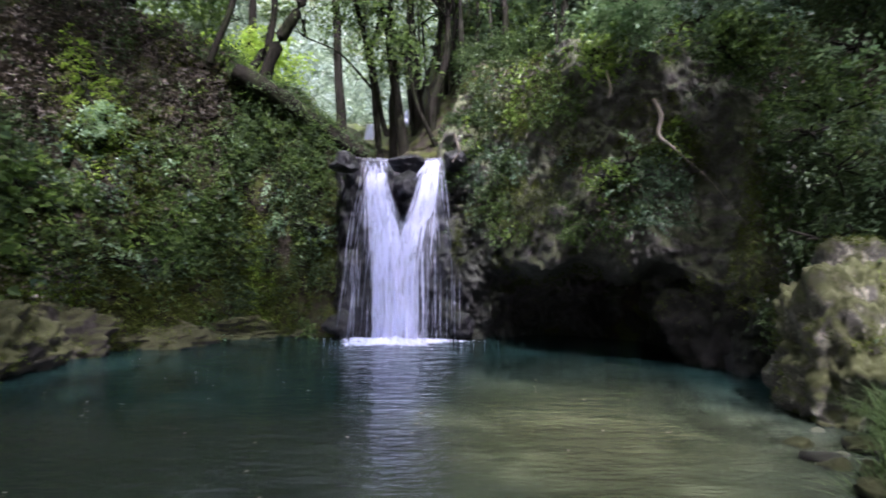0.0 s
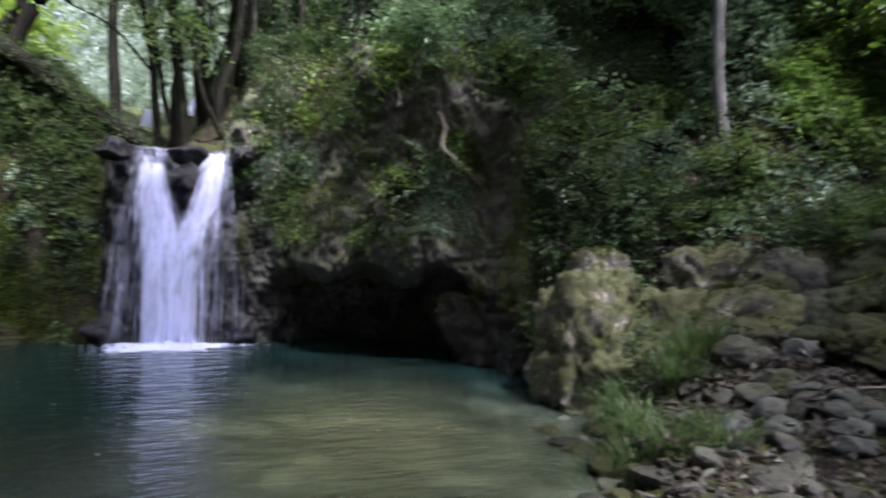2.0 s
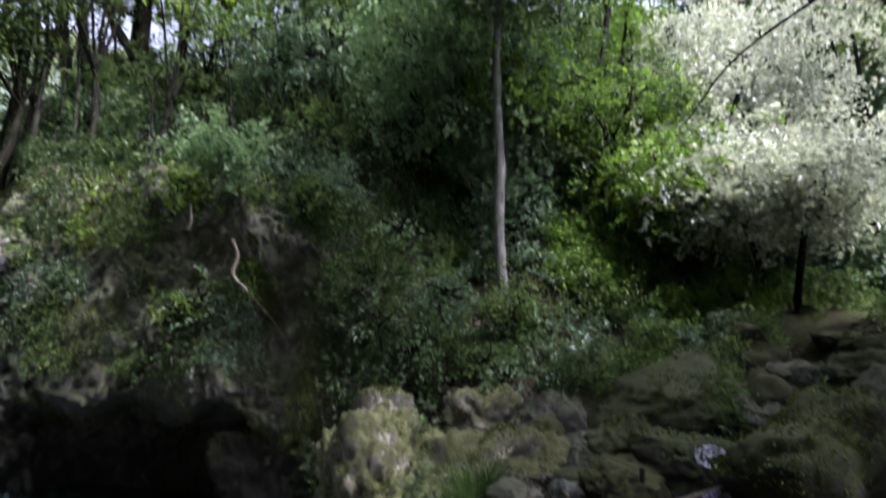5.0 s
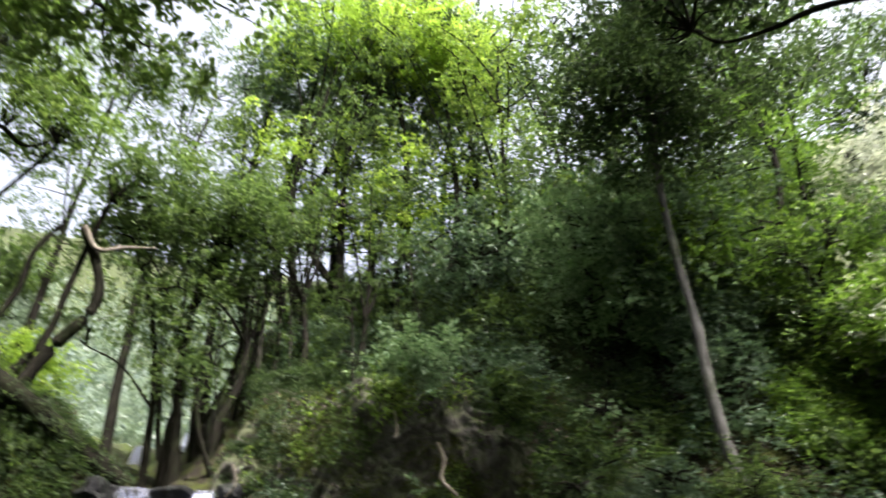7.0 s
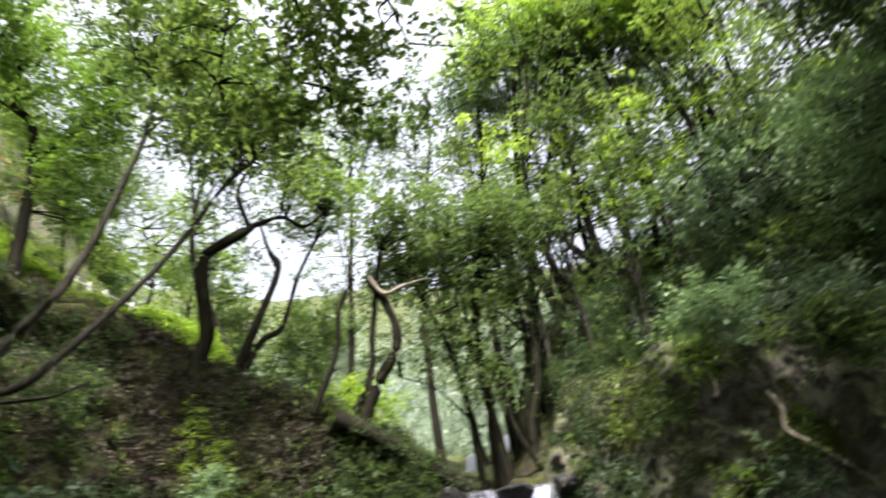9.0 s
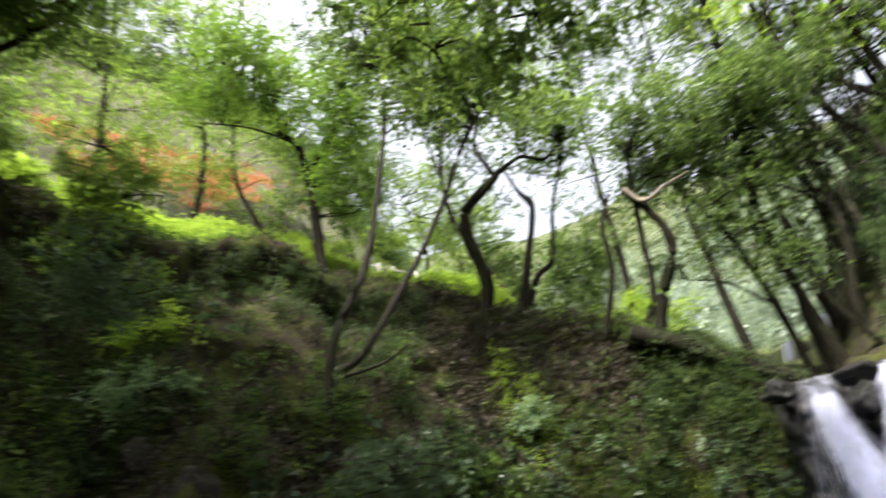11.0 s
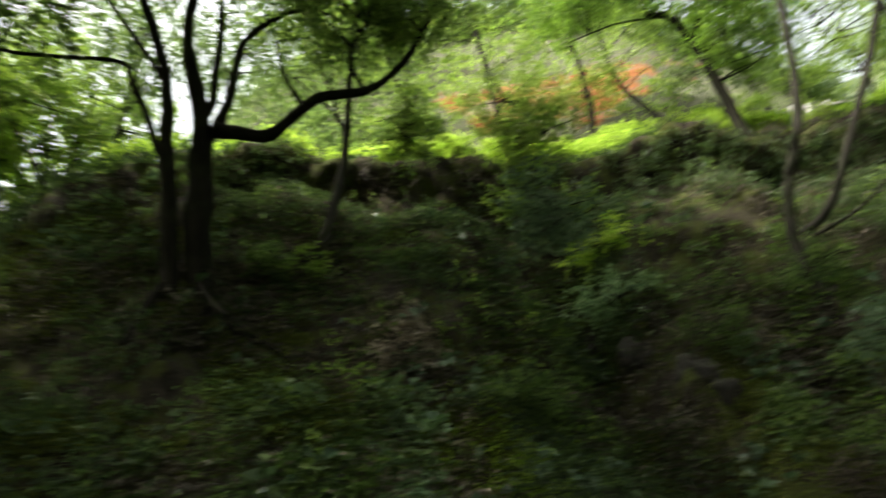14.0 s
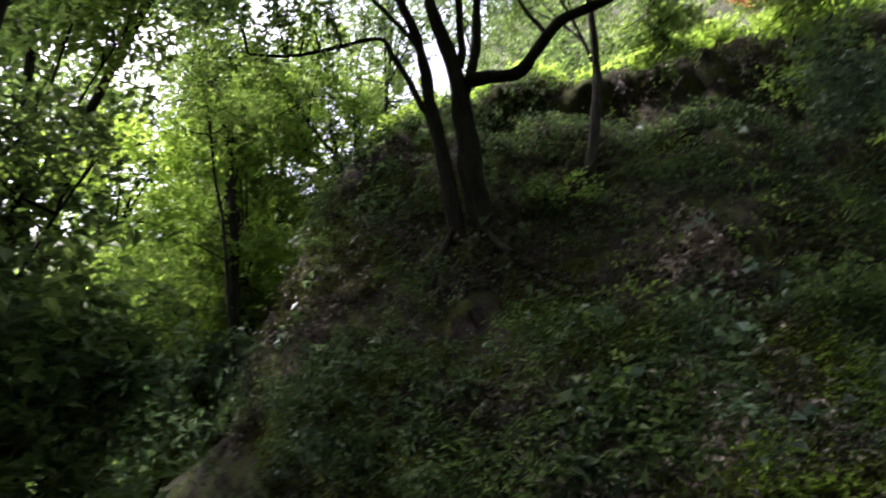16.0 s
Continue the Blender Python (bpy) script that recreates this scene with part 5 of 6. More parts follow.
# Light leaf tones here stand in for sun shining through the crowns.
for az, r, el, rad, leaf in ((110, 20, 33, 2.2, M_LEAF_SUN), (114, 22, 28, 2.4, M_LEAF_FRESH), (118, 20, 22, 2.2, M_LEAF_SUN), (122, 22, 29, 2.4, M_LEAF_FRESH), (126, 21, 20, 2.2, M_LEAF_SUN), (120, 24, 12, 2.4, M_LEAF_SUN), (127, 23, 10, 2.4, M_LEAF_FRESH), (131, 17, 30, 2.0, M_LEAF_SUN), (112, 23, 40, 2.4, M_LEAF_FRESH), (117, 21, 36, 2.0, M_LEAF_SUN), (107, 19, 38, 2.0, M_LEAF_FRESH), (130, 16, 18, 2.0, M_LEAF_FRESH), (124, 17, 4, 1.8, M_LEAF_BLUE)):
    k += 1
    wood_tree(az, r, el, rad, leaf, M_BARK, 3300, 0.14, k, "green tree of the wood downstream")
# the dark wood downstream and behind the camera
for az, r, el, rad in ((134, 10, 6, 1.4), (139, 9, 14, 1.4), (140, 9, 28, 1.6), (149, 8, 12, 1.8), (138, 10, 42, 1.5), (150, 8, 38, 1.9), (156, 8, 24, 2.0), (162, 9, 30, 2.5), (175, 10, 40, 3.0), (190, 9, 30, 2.6), (205, 9, 45, 3.0), (222, 9, 30, 2.6), (238, 9, 45, 3.0), (252, 9, 30, 2.6), (266, 10, 40, 3.0), (275, 12, 25, 2.4)):
    k += 1
    wood_tree(az if az <= 180 else az - 360, r, el, rad, (M_LEAF_FRESH if el > 35 and az < 142 else M_LEAF_MINT if az < 137 else M_LEAF) if az < 155 else M_LEAF_DARK, M_BARK, 3000 if az < 155 else 4600, 0.13, k, "dark evergreen tree at the lower stream")
# unseen high crowns over the pool, added to block sun and sky light
for x, y, z, fx, fy, n in ((2.5, -1.5, 13.5, 3.2, -5.0, 5000), (-4.5, -2.5, 12.5, -3.0, -7.0, 7000), (8.2, -3.6, 13.0, 8.5, -5.5, 5500), (-1.6, -2.8, 14.5, -1.0, -7.5, 5000), (0.2, 2.0, 15.5, 6.0, -4.5, 4500), (-6.2, 0.8, 14.5, 2.5, -6.2, 5200), (0.5, -5.5, 12.5, 0.5, -8.0, 5000), (-6.5, -7.0, 14.0, -5.0, -9.5, 6500), (-9.4, -6.8, 14.6, -5.0, -14.0, 3600), (-8.5, -4.0, 15.5, -10.5, -12.0, 6000), (-7.0, 0.0, 15.0, 3.6, -7.2, 4500), (-7.6, -11.0, 12.5, -7.8, -13.0, 4000)):
    k += 1
    foot = np.array([fx, fy, land(fx, fy)[0]])
    top = np.array([x, y, z])
    lines = [([foot, foot * 0.5 + top * 0.5 + np.array([0, -0.8, 1.0]), top], 0.26, 0.06)]
    tree("tall_tree", "unseen tall evergreen tree added to shade the pool and banks", lines, [(top, (2.8, 2.8, 1.3), 1.0)], M_BARK, M_LEAF, n, 0.15, 0.8, k, "tall trees")


# ---- woods clothing the farther slopes ----
def far_woods(az, r, n, size, material, label, seed):
    g = np.random.default_rng(seed)
    a, rr = g.uniform(az[0], az[1], n), g.uniform(0, 1, n) ** 1.5 * (r[1] - r[0]) + r[0]
    p = polar(a, rr)
    p[:, 2] += g.uniform(0.0, 1.0, n) * 0.08 * rr * (0.4 + 0.6 * (fbm(p * 0.25, 2) > 0))
    v, f = sprays(p, size * 4, 10, size, 0.55, 0.2, 0.5, seed)
    o = np.array([float(p[0, 0]), float(p[0, 1]), float(p[0, 2])])
    ob = put("far_woods", v - o, f, material)
    ob.location = o
    return tagged(ob, label, "woods", kind="stuff")


far_woods((-84, -52), (16, 32), 15000, 0.22, M_LEAF_BLUE, "pale sunlit scrub on the open hillside", 207)
far_woods((-80, -25), (17, 40), 4800, 0.24, M_LEAF, "dense green woods on the hillside", 201)
far_woods((-25, -4), (17, 34), 1500, 0.2, M_LEAF, "thin grey-green woods on the hillside above the cliff", 209)
# Both far stretches use the leaf that has haze in its colour.
far_woods((-4, 42), (34, 60), 2500, 0.34, M_LEAF_HAZE, "woods up the valley with haze in their leaf colour", 202)
far_woods((0, 45), (60, 150), 4000, 0.8, M_LEAF_HAZE, "woods on the far hillside, haze put into their colour", 203)
far_woods((72, 112), (22, 50), 4000, 0.26, M_LEAF, "woods on the hill beyond the road", 204)
far_woods((36, 72), (31, 50), 3500, 0.28, M_LEAF, "scrub above the orange road cutting", 205)
far_woods((48, 73), (23, 31), 420, 0.2, M_LEAF_FRESH, "green growth creeping over the orange cutting", 208)
far_woods((104, 150), (18, 45), 7000, 0.24, M_LEAF_FRESH, "green woods downstream", 206)

# ---- low growth ----
def cover(name, label, az, r, n, size, leaves, material, height=0.12, length=0.35, slim=0.5, seed=0, thin=0.0):
    """Low plants scattered over a stretch of the ground, gathered in drifts."""
    g = np.random.default_rng(900 + seed)
    m = n * 3
    a = g.uniform(az[0], az[1], m)
    rr = g.uniform(0, 1, m)
    lo, hi = r
    lo = keyed(TOE, a) + lo
    hi = keyed(RIDGE_R, a) + hi
    p = polar(a, lo + (hi - lo) * rr)
    drift = fbm(p * 0.8 + seed * 3.3, 3)
    s = (np.hypot(p[:, 0], p[:, 1]) - keyed(TOE, a)) / (keyed(RIDGE_R, a) - keyed(TOE, a))
    scoured = (brow_share(a) > 0.3) & (s > 0.8 + 0.06 * vnoise(p * 1.1)) & (s < 0.985)
    bare = (a > 9) & (a < 124) & ((fbm(p * 0.42 + 11, 3) < np.where(a < 44, 0.0, -0.16)) | ((a > 70) & (a < 93) & (s < 0.2))) & (s < 1)
    el = np.degrees(np.arctan2(p[:, 2] - EYE, np.hypot(p[:, 0], p[:, 1])))
    bare |= ((a - 60) / 6) ** 2 + ((el - 7.5) / 3.5) ** 2 < 1
    bare |= (a > 86) & (a < 112) & (s > 0.15) & (s < 0.98)
    sparse = 1.0 if material in (M_LITTER, M_MOSS) else np.where(a < 50, 0.14, 0.34)
    p = p[(drift > thin) & (p[:, 2] > 0.03) & ~scoured & (~bare | (g.random(m) < sparse))][:n]
    p[:, 2] += g.uniform(0.2, 1.0, len(p)) * height
    v, f = sprays(p, length, leaves, size, slim, 0.15, 0.55, seed)
    o = np.array([float(p[:, 0].mean()), float(p[:, 1].mean()), float(p[:, 2].min())])
    ob = put(name, v - o, f, material)
    ob.location = o
    return tagged(ob, label, "undergrowth", kind="stuff")


cover("undergrowth", "dark green low plants covering the left bank", (9, 99), (0.2, 0.3), 3300, 0.085, 10, M_LEAF_DARK, 0.25, 0.4, seed=1, thin=0.14)
cover("undergrowth", "large-leaved pale green herbs on the bank", (16, 118), (0.5, -0.5), 420, 0.2, 5, M_LEAF_BLUE, 0.25, 0.35, 0.85, seed=21, thin=0.0)
cover("undergrowth", "arching ferns on the bank", (10, 108), (0.3, 0.1), 2100, 0.11, 18, M_LEAF, 0.4, 0.8, 0.25, seed=22, thin=0.18)
cover("undergrowth", "low plants over the boulder bank's slope", (-60, -36), (6.2, 0.3), 1100, 0.08, 10, M_LEAF_DARK, 0.35, 0.4, seed=23, thin=0.05)
cover("undergrowth", "dark shrubs on the slope beside the cliff", (-37, -25), (1.6, 0.8), 1500, 0.08, 10, M_LEAF_DARK, 0.4, 0.4, seed=47, thin=-0.25)
cover("undergrowth", "creepers and shrubs under the wood beside the cliff", (-37, -23), (2.4, 4.5), 1200, 0.09, 11, M_LEAF_DARK, 1.1, 0.5, seed=48, thin=-0.3)
cover("leaf_litter", "brown leaves on bare earth under the pale tree", (-56, -28), (3.5, 1.5), 2200, 0.085, 9, M_LITTER, 0.05, 0.45, 0.6, seed=45, thin=-0.3)
cover("undergrowth", "bluish green broad-leaved herbs on the bank", (20, 70), (0.6, -1.5), 1300, 0.1, 9, M_LEAF, 0.3, 0.4, 0.7, seed=2, thin=0.25)
cover("undergrowth", "dark shrubs and ferns on the spur", (60, 124), (0.0, 0.2), 1500, 0.09, 10, M_LEAF_DARK, 0.35, 0.5, seed=3, thin=0.2)
cover("undergrowth", "large dark leaves in clumps on the spur", (64, 112), (0.2, 0.2), 560, 0.17, 6, M_LEAF_DARK, 0.35, 0.45, 0.6, seed=41, thin=0.2)
cover("moss", "dull green moss on the spur", (60, 120), (0.0, 0.0), 6000, 0.06, 12, M_MOSS, 0.06, 0.3, 0.6, seed=42, thin=0.0)
cover("leaf_litter", "brown leaves lying in hollows of the spur", (64, 122), (0.1, 0.2), 3000, 0.09, 9, M_LITTER, 0.06, 0.45, 0.6, seed=43, thin=0.05)
cover("undergrowth", "dark green herbs about the fall", (8.8, 19), (-0.1, 0.1), 1900, 0.08, 10, M_LEAF_DARK, 0.3, 0.35, seed=24, thin=-0.1)
cover("leaf_litter", "fallen brown leaves on the steep bank", (12, 106), (0.3, 0.8), 5000, 0.09, 10, M_LITTER, 0.05, 0.5, 0.6, seed=4, thin=0.0)
cover("moss", "yellow-green moss on the foot of the bank", (12, 60), (-0.1, -3.0), 2600, 0.05, 12, M_MOSS, 0.07, 0.25, 0.6, seed=5, thin=-0.25)
cover("undergrowth", "roadside shrubs with sunlight painted into the leaves", (28, 105), (6.6, 2.6), 7500, 0.12, 12, M_LEAF_SUN, 0.8, 0.6, seed=6, thin=-0.4)
cover("undergrowth", "green shrubs on the slope above the boulders", (-78, -33), (6.2, 4.0), 3200, 0.09, 12, M_LEAF, 0.7, 0.5, seed=7, thin=0.12)
cover("undergrowth", "shrubs on the slope above the cliff", (-28, -1), (1.5, 4.0), 3000, 0.09, 12, M_LEAF_DARK, 0.5, 0.5, seed=8, thin=-0.3)
cover("undergrowth", "fresh green sprigs scattered over the bank", (14, 93), (0.6, 0.2), 850, 0.1, 9, M_LEAF_FRESH, 0.4, 0.4, seed=25, thin=0.25)
cover("undergrowth", "pale bluish shrubs on the slope above the boulders", (-62, -34), (6.4, 3.0), 700, 0.095, 10, M_LEAF_BLUE, 0.5, 0.45, seed=26, thin=0.25)
cover("undergrowth", "dark fern-like growth hiding the spur's edge", (102, 126), (0.2, 0.8), 1000, 0.1, 12, M_LEAF_DARK, 0.45, 0.5, seed=27, thin=-0.15)
cover("undergrowth", "dark plants at the brink beside the fall", (-9, -0.8), (-0.1, 0.3), 350, 0.08, 10, M_LEAF_DARK, 0.4, 0.4, seed=36, thin=-9)
cover("undergrowth", "shrubs under the trees behind the pale trunk", (-47, -29), (8.2, 5.0), 2600, 0.1, 12, M_LEAF_BLUE, 2.6, 0.6, seed=37, thin=-0.3)
cover("leaf_litter", "brown leaves and moss along the foot of the bank", (20, 62), (-0.15, -3.4), 1800, 0.08, 9, M_LITTER, 0.08, 0.4, 0.6, seed=44, thin=-0.1)
cover("undergrowth", "dark plants filling the gully of the bank", (58, 78), (0.2, 0.0), 900, 0.085, 10, M_LEAF_DARK, 0.25, 0.45, seed=46, thin=-9)
cover("undergrowth", "vivid green brambles behind the boulders", (-62, -46), (7.6, 2.2), 800, 0.09, 11, M_LEAF_VIVID, 0.9, 0.5, seed=50, thin=-0.1)
cover("leaf_litter", "fallen leaves between the boulders", (-76, -34), (1.2, -0.5), 900, 0.07, 8, M_LITTER, 0.05, 0.5, 0.6, seed=9, thin=0.0)

cover("undergrowth", "dark creeper hanging beside the fall", (10.2, 15.5), (-0.2, 0.2), 1100, 0.075, 10, M_LEAF_DARK, 0.35, 0.5, 0.4, seed=31, thin=-9)
cover("moss", "dark moss and roots beside the fall", (9, 24), (-0.2, 0.0), 900, 0.05, 10, M_MOSS, 0.1, 0.3, 0.5, seed=33, thin=-0.2)
cover("undergrowth", "ferns and shrubs under the trees above the cliff", (-27.5, -3), (2.0, 4.5), 1300, 0.1, 12, M_LEAF_BLUE, 1.6, 0.6, seed=34, thin=-0.25)
cover("undergrowth", "green shrubs under the trees above the cliff", (-27.5, -3), (2.0, 5.5), 1300, 0.1, 12, M_LEAF, 2.4, 0.6, seed=35, thin=-0.25)
cover("undergrowth", "dark ferns and brambles on the upper bank", (18, 46), (1.6, 0.2), 900, 0.09, 12, M_LEAF_DARK, 0.4, 0.6, 0.3, seed=49, thin=0.0)
cover("dead_twigs", "brown dead fern and twigs on the upper bank", (14, 52), (1.0, 0.5), 1800, 0.1, 9, M_LITTER, 0.3, 0.5, 0.3, seed=32, thin=-0.1)


def brow_creeper(name, label, n, size, material, seed, lo=0.78, hi=0.99, leaves=9):
    """Growth hanging on the dark face under the brow."""
    g = np.random.default_rng(seed)
    a, s = g.uniform(36, 99, n * 2), g.uniform(lo, hi, n * 2)
    r = keyed(TOE, a) + s * (keyed(RIDGE_R, a) - keyed(TOE, a))
    p = polar(a, r)
    scour, lip = brow_shape(a, s, p)
    out = p[:, :2] / np.linalg.norm(p[:, :2], axis=1, keepdims=True)
    p[:, :2] += out * (scour - lip - 0.12)[:, None]
    p[:, 2] -= 0.35 * scour - 0.08
    p = p[fbm(p * 0.9 + seed, 3) > -0.15][:n]
    v, f = sprays(p, 0.4, leaves, size, 0.5, 0.6, 0.4, seed)
    o = p.mean(0)
    ob = put(name, v - o, f, material)
    ob.location = o
    return tagged(ob, label, "undergrowth", kind="stuff")


brow_creeper("creeper", "dark creeper hanging on the shaded face under the brow", 1900, 0.085, M_LEAF_DARK, 71)
brow_creeper("creeper", "dead roots and brown leaves under the brow", 260, 0.09, M_LITTER, 72)
brow_creeper("creeper", "green fern tufts on the shaded face under the brow", 300, 0.1, M_LEAF, 73, 0.76, 0.93)


def cliff_cover(name, label, n, size, material, seed, lo=1.7, thin=0.0, leaves=10, length=0.35, out=0.15, span=(-31, -1)):
    g = np.random.default_rng(40 + seed)
    a = g.uniform(span[0], span[1], n * 3)
    z = g.uniform(lo, 4.9, n * 3)
    p = polar(a, cliff_radius(a, z) - out * g.uniform(0.2, 1.2, n * 3) - 0.15, z)
    p = p[fbm(p * 1.3 + seed, 3) > thin][:n]
    v, f = sprays(p, length, leaves, size, 0.5, 0.45, 0.5, seed)
    o = np.array([2.5, 8.8, 2.0])
    ob = put(name, v - o, f, material)
    ob.location = o
    return tagged(ob, label, "undergrowth", kind="stuff")


cliff_cover("cliff_plants", "small plants hanging on the cliff face", 900, 0.06, M_LEAF, 1, thin=0.2, span=(-27, -1), out=0.06, length=0.28)
cliff_cover("cliff_plants", "grey-green tufts rooted in cracks of the cliff", 420, 0.07, M_LEAF_BLUE, 6, lo=1.9, thin=0.3, span=(-22, -1), out=0.08)
cliff_cover("cliff_plants", "fresh sprigs on ledges of the cliff", 190, 0.1, M_LEAF_FRESH, 7, lo=1.9, thin=0.3, span=(-21, -1.5))
cliff_cover("cliff_plants", "dry brown roots and dead fronds on the cliff", 70, 0.1, M_LITTER, 2, thin=0.05, length=0.45)
cliff_cover("cliff_plants", "dark plants on the rock beside the fall", 260, 0.08, M_LEAF_DARK, 5, lo=1.9, thin=0.0, span=(-6, 0.2))
cliff_cover("cliff_plants", "dark plants at the end of the cliff", 330, 0.08, M_LEAF_DARK, 8, lo=0.5, thin=-0.1, span=(-31.5, -27), out=0.2)
cliff_cover("cliff_plants", "moss tufts on the cliff face", 2300, 0.04, M_MOSS, 3, lo=0.9, thin=0.1, length=0.2, out=0.05)

# ---- bush on the cliff, bare twigs, sedges, driftwood ----
def bush(place, radii, leaves, size, material, label, seed, name="bush", group="bushes"):
    g = np.random.default_rng(seed)
    ob = base(name, place, label, "bush", group)
    stems = []
    ends = unit(g.normal(size=(14, 3))) * np.array(radii) * 0.85
    for e in ends:
        stems.append(tube(smooth_path([(0, 0, 0), e * 0.5 + g.normal(size=3) * 0.08, e], 4), 0.018, 0.005, 5))
    v, f = merge(stems)
    put("branchwork", v, f, M_BARK, ob, smooth=True)["kind"] = "stuff"
    m = leaves // 12
    q = ends[g.integers(0, 14, m)] * g.uniform(0.4, 1.05, (m, 1)) + g.normal(size=(m, 3)) * 0.14
    v, f = sprays(q, 0.35, 12, size, 0.55, 0.25, 0.6, seed)
    put("foliage", v, f, material, ob)["kind"] = "stuff"
    return ob


bush((2.75, 8.6, 4.85), (1.0, 0.6, 0.42), 2300, 0.1, M_LEAF_MINT, "broad bush with pale bluish leaves overhanging the cliff", 31)
bush((3.8, 8.2, 4.6), (0.8, 0.5, 0.45), 1500, 0.09, M_LEAF_BLUE, "bluish green bush spreading along the cliff top", 38)
bush((2.1, 8.6, 4.25), (0.4, 0.3, 0.22), 600, 0.09, M_LEAF_FRESH, "yellow-green sprays of the overhanging bush", 32)
bush((3.6, 8.1, 4.2), (0.7, 0.5, 0.5), 1600, 0.085, M_LEAF, "dark green bush on the cliff's shoulder", 33)
bush((4.6, 7.6, 3.2), (0.8, 0.6, 0.6), 1700, 0.08, M_LEAF, "green bush above the pale boulder", 34)
bush((7.0, 7.4, 3.0), (1.0, 0.6, 0.6), 2200, 0.08, M_LEAF, "dark bush round the foot of the pale tree", 37)
bush((6.2, 7.0, 2.2), (0.55, 0.45, 0.35), 800, 0.08, M_LEAF, "green bush over the mossy boulders", 36)
bush((5.6, 7.4, 3.0), (0.6, 0.45, 0.4), 900, 0.08, M_LEAF_BLUE, "green bush at the foot of the pale tree", 35)
for q, s, m, lab in (((-7.6, 3.6, 6.6), 0.9, M_LEAF_FRESH, "bush with fresh leaves in the middle of the bank"), ((-7.2, 3.4, 5.2), 0.9, M_LEAF_BLUE, "grey-green bush in the middle of the bank"), ((-5.6, 6.4, 2.6), 0.8, M_LEAF_BLUE, "broad-leaved bush low on the bank"), ((-9.6, 2.2, 8.2), 0.7, M_LEAF_FRESH, "small bright bush below the ridge"), ((-11.5, 5.2, 10.4), 1.2, M_LEAF_FRESH, "round bright green roadside shrub"), ((-12.6, 3.0, 11.0), 1.1, M_LEAF_FRESH, "sunlit green shrub beside the road")):
    bush(q, (s, s, s * 0.8), 1500, 0.09, m, lab, 60 + int(q[2] * 10))


def stick(name, pts, r0, r1, material, label, group="dead wood"):
    v, f = tube(smooth_path(pts, 6), r0, r1, 7, 0.2)
    o = np.array(pts[0], float)
    ob = put(name, v - o, f, material, smooth=True)
    ob.location = o
    return tagged(ob, label, "dead branch", group)


stick("broken_limb", [(-3.34, 12.4, 8.2), (-3.01, 12.45, 7.76), (-2.56, 12.55, 7.93), (-2.0, 12.65, 8.07)], 0.06, 0.02, M_WOOD, "bleached broken limb caught in the branches over the fall")
log = stick("leaning_log", [(-4.0, 12.15, 5.0), (-3.3, 12.2, 4.62), (-2.69, 12.25, 4.2), (-2.05, 12.35, 3.74), (-1.5, 12.45, 3.42)], 0.19, 0.16, M_BARK_SHADED, "dark mossy trunk lying slantwise to the stream")
g = np.random.default_rng(63)
along = smooth_path([(-4.0, 12.15, 5.0), (-3.3, 12.2, 4.62), (-2.69, 12.25, 4.2), (-2.05, 12.35, 3.74), (-1.5, 12.45, 3.42)], 8)
along = along[g.integers(0, len(along), 260)] + g.normal(size=(260, 3)) * [0.1, 0.1, 0.08] + [0, -0.05, 0.06]
v, f = sprays(along, 0.2, 8, 0.05, 0.55, 0.5, 0.4, 64)
put("ivy", under(log, v), f, M_LEAF_DARK, log, "dark ivy and moss on the trunk")["kind"] = "stuff"
stick("dead_branch", [(2.69, 8.1, 3.52), (2.79, 8.07, 3.3), (2.76, 8.08, 3.06), (2.94, 8.02, 2.87)], 0.03, 0.022, M_WOOD, "bleached crooked branch hanging on the cliff")
stick("hanging_root", [(2.94, 8.02, 2.87), (3.3, 7.9, 2.5), (3.55, 7.8, 2.15), (3.9, 7.6, 1.6)], 0.004, 0.003, M_WOOD, "thin root trailing down the cliff")
stick("dead_branch", [(2.2, 8.5, 4.0), (2.24, 8.45, 3.75), (2.2, 8.4, 3.6)], 0.018, 0.012, M_WOOD, "short bleached twig under the bush")
stick("dead_branch", [(0.2, 11.0, 3.6), (0.28, 10.95, 3.3), (0.16, 10.95, 3.1)], 0.02, 0.012, M_WOOD, "pale twig beside the head of the fall")
stick("driftwood", [(5.87, 1.99, 1.31), (5.61, 2.12, 1.11), (5.34, 2.24, 1.00), (5.00, 2.47, 0.87)], 0.085, 0.04, M_BARK, "thick dark driftwood branch before the great boulder")
stick("driftwood", [(5.00, 2.47, 0.87), (4.74, 2.43, 0.73), (4.55, 2.46, 0.61)], 0.035, 0.02, M_BARK_GREY, "grey fork of driftwood reaching down to the stones")
stick("driftwood", [(5.00, 2.47, 0.87), (4.92, 2.81, 0.93), (4.73, 3.09, 0.80)], 0.03, 0.012, M_BARK, "dark driftwood branch across the stones")
stick("driftwood", [(5.1, 2.55, 0.74), (5.15, 2.9, 0.85), (5.2, 3.3, 0.8), (5.3, 3.8, 0.85)], 0.02, 0.01, M_BARK_GREY, "thin grey branch on the stones")
stick("driftwood", [(5.3, 3.7, 0.75), (5.45, 3.2, 0.95), (5.8, 2.8, 1.2)], 0.02, 0.01, M_WOOD, "thin bleached stick against the boulder")
stick("driftwood", [(4.6, 3.9, 0.5), (4.75, 3.7, 0.62), (4.9, 3.4, 0.7)], 0.016, 0.01, M_WOOD, "grey stick on the gravel")
stick("driftwood", [(6.4, 3.3, 1.35), (6.9, 3.0, 1.55), (7.4, 2.7, 1.75)], 0.022, 0.012, M_WOOD, "bleached stick lying over the boulders")
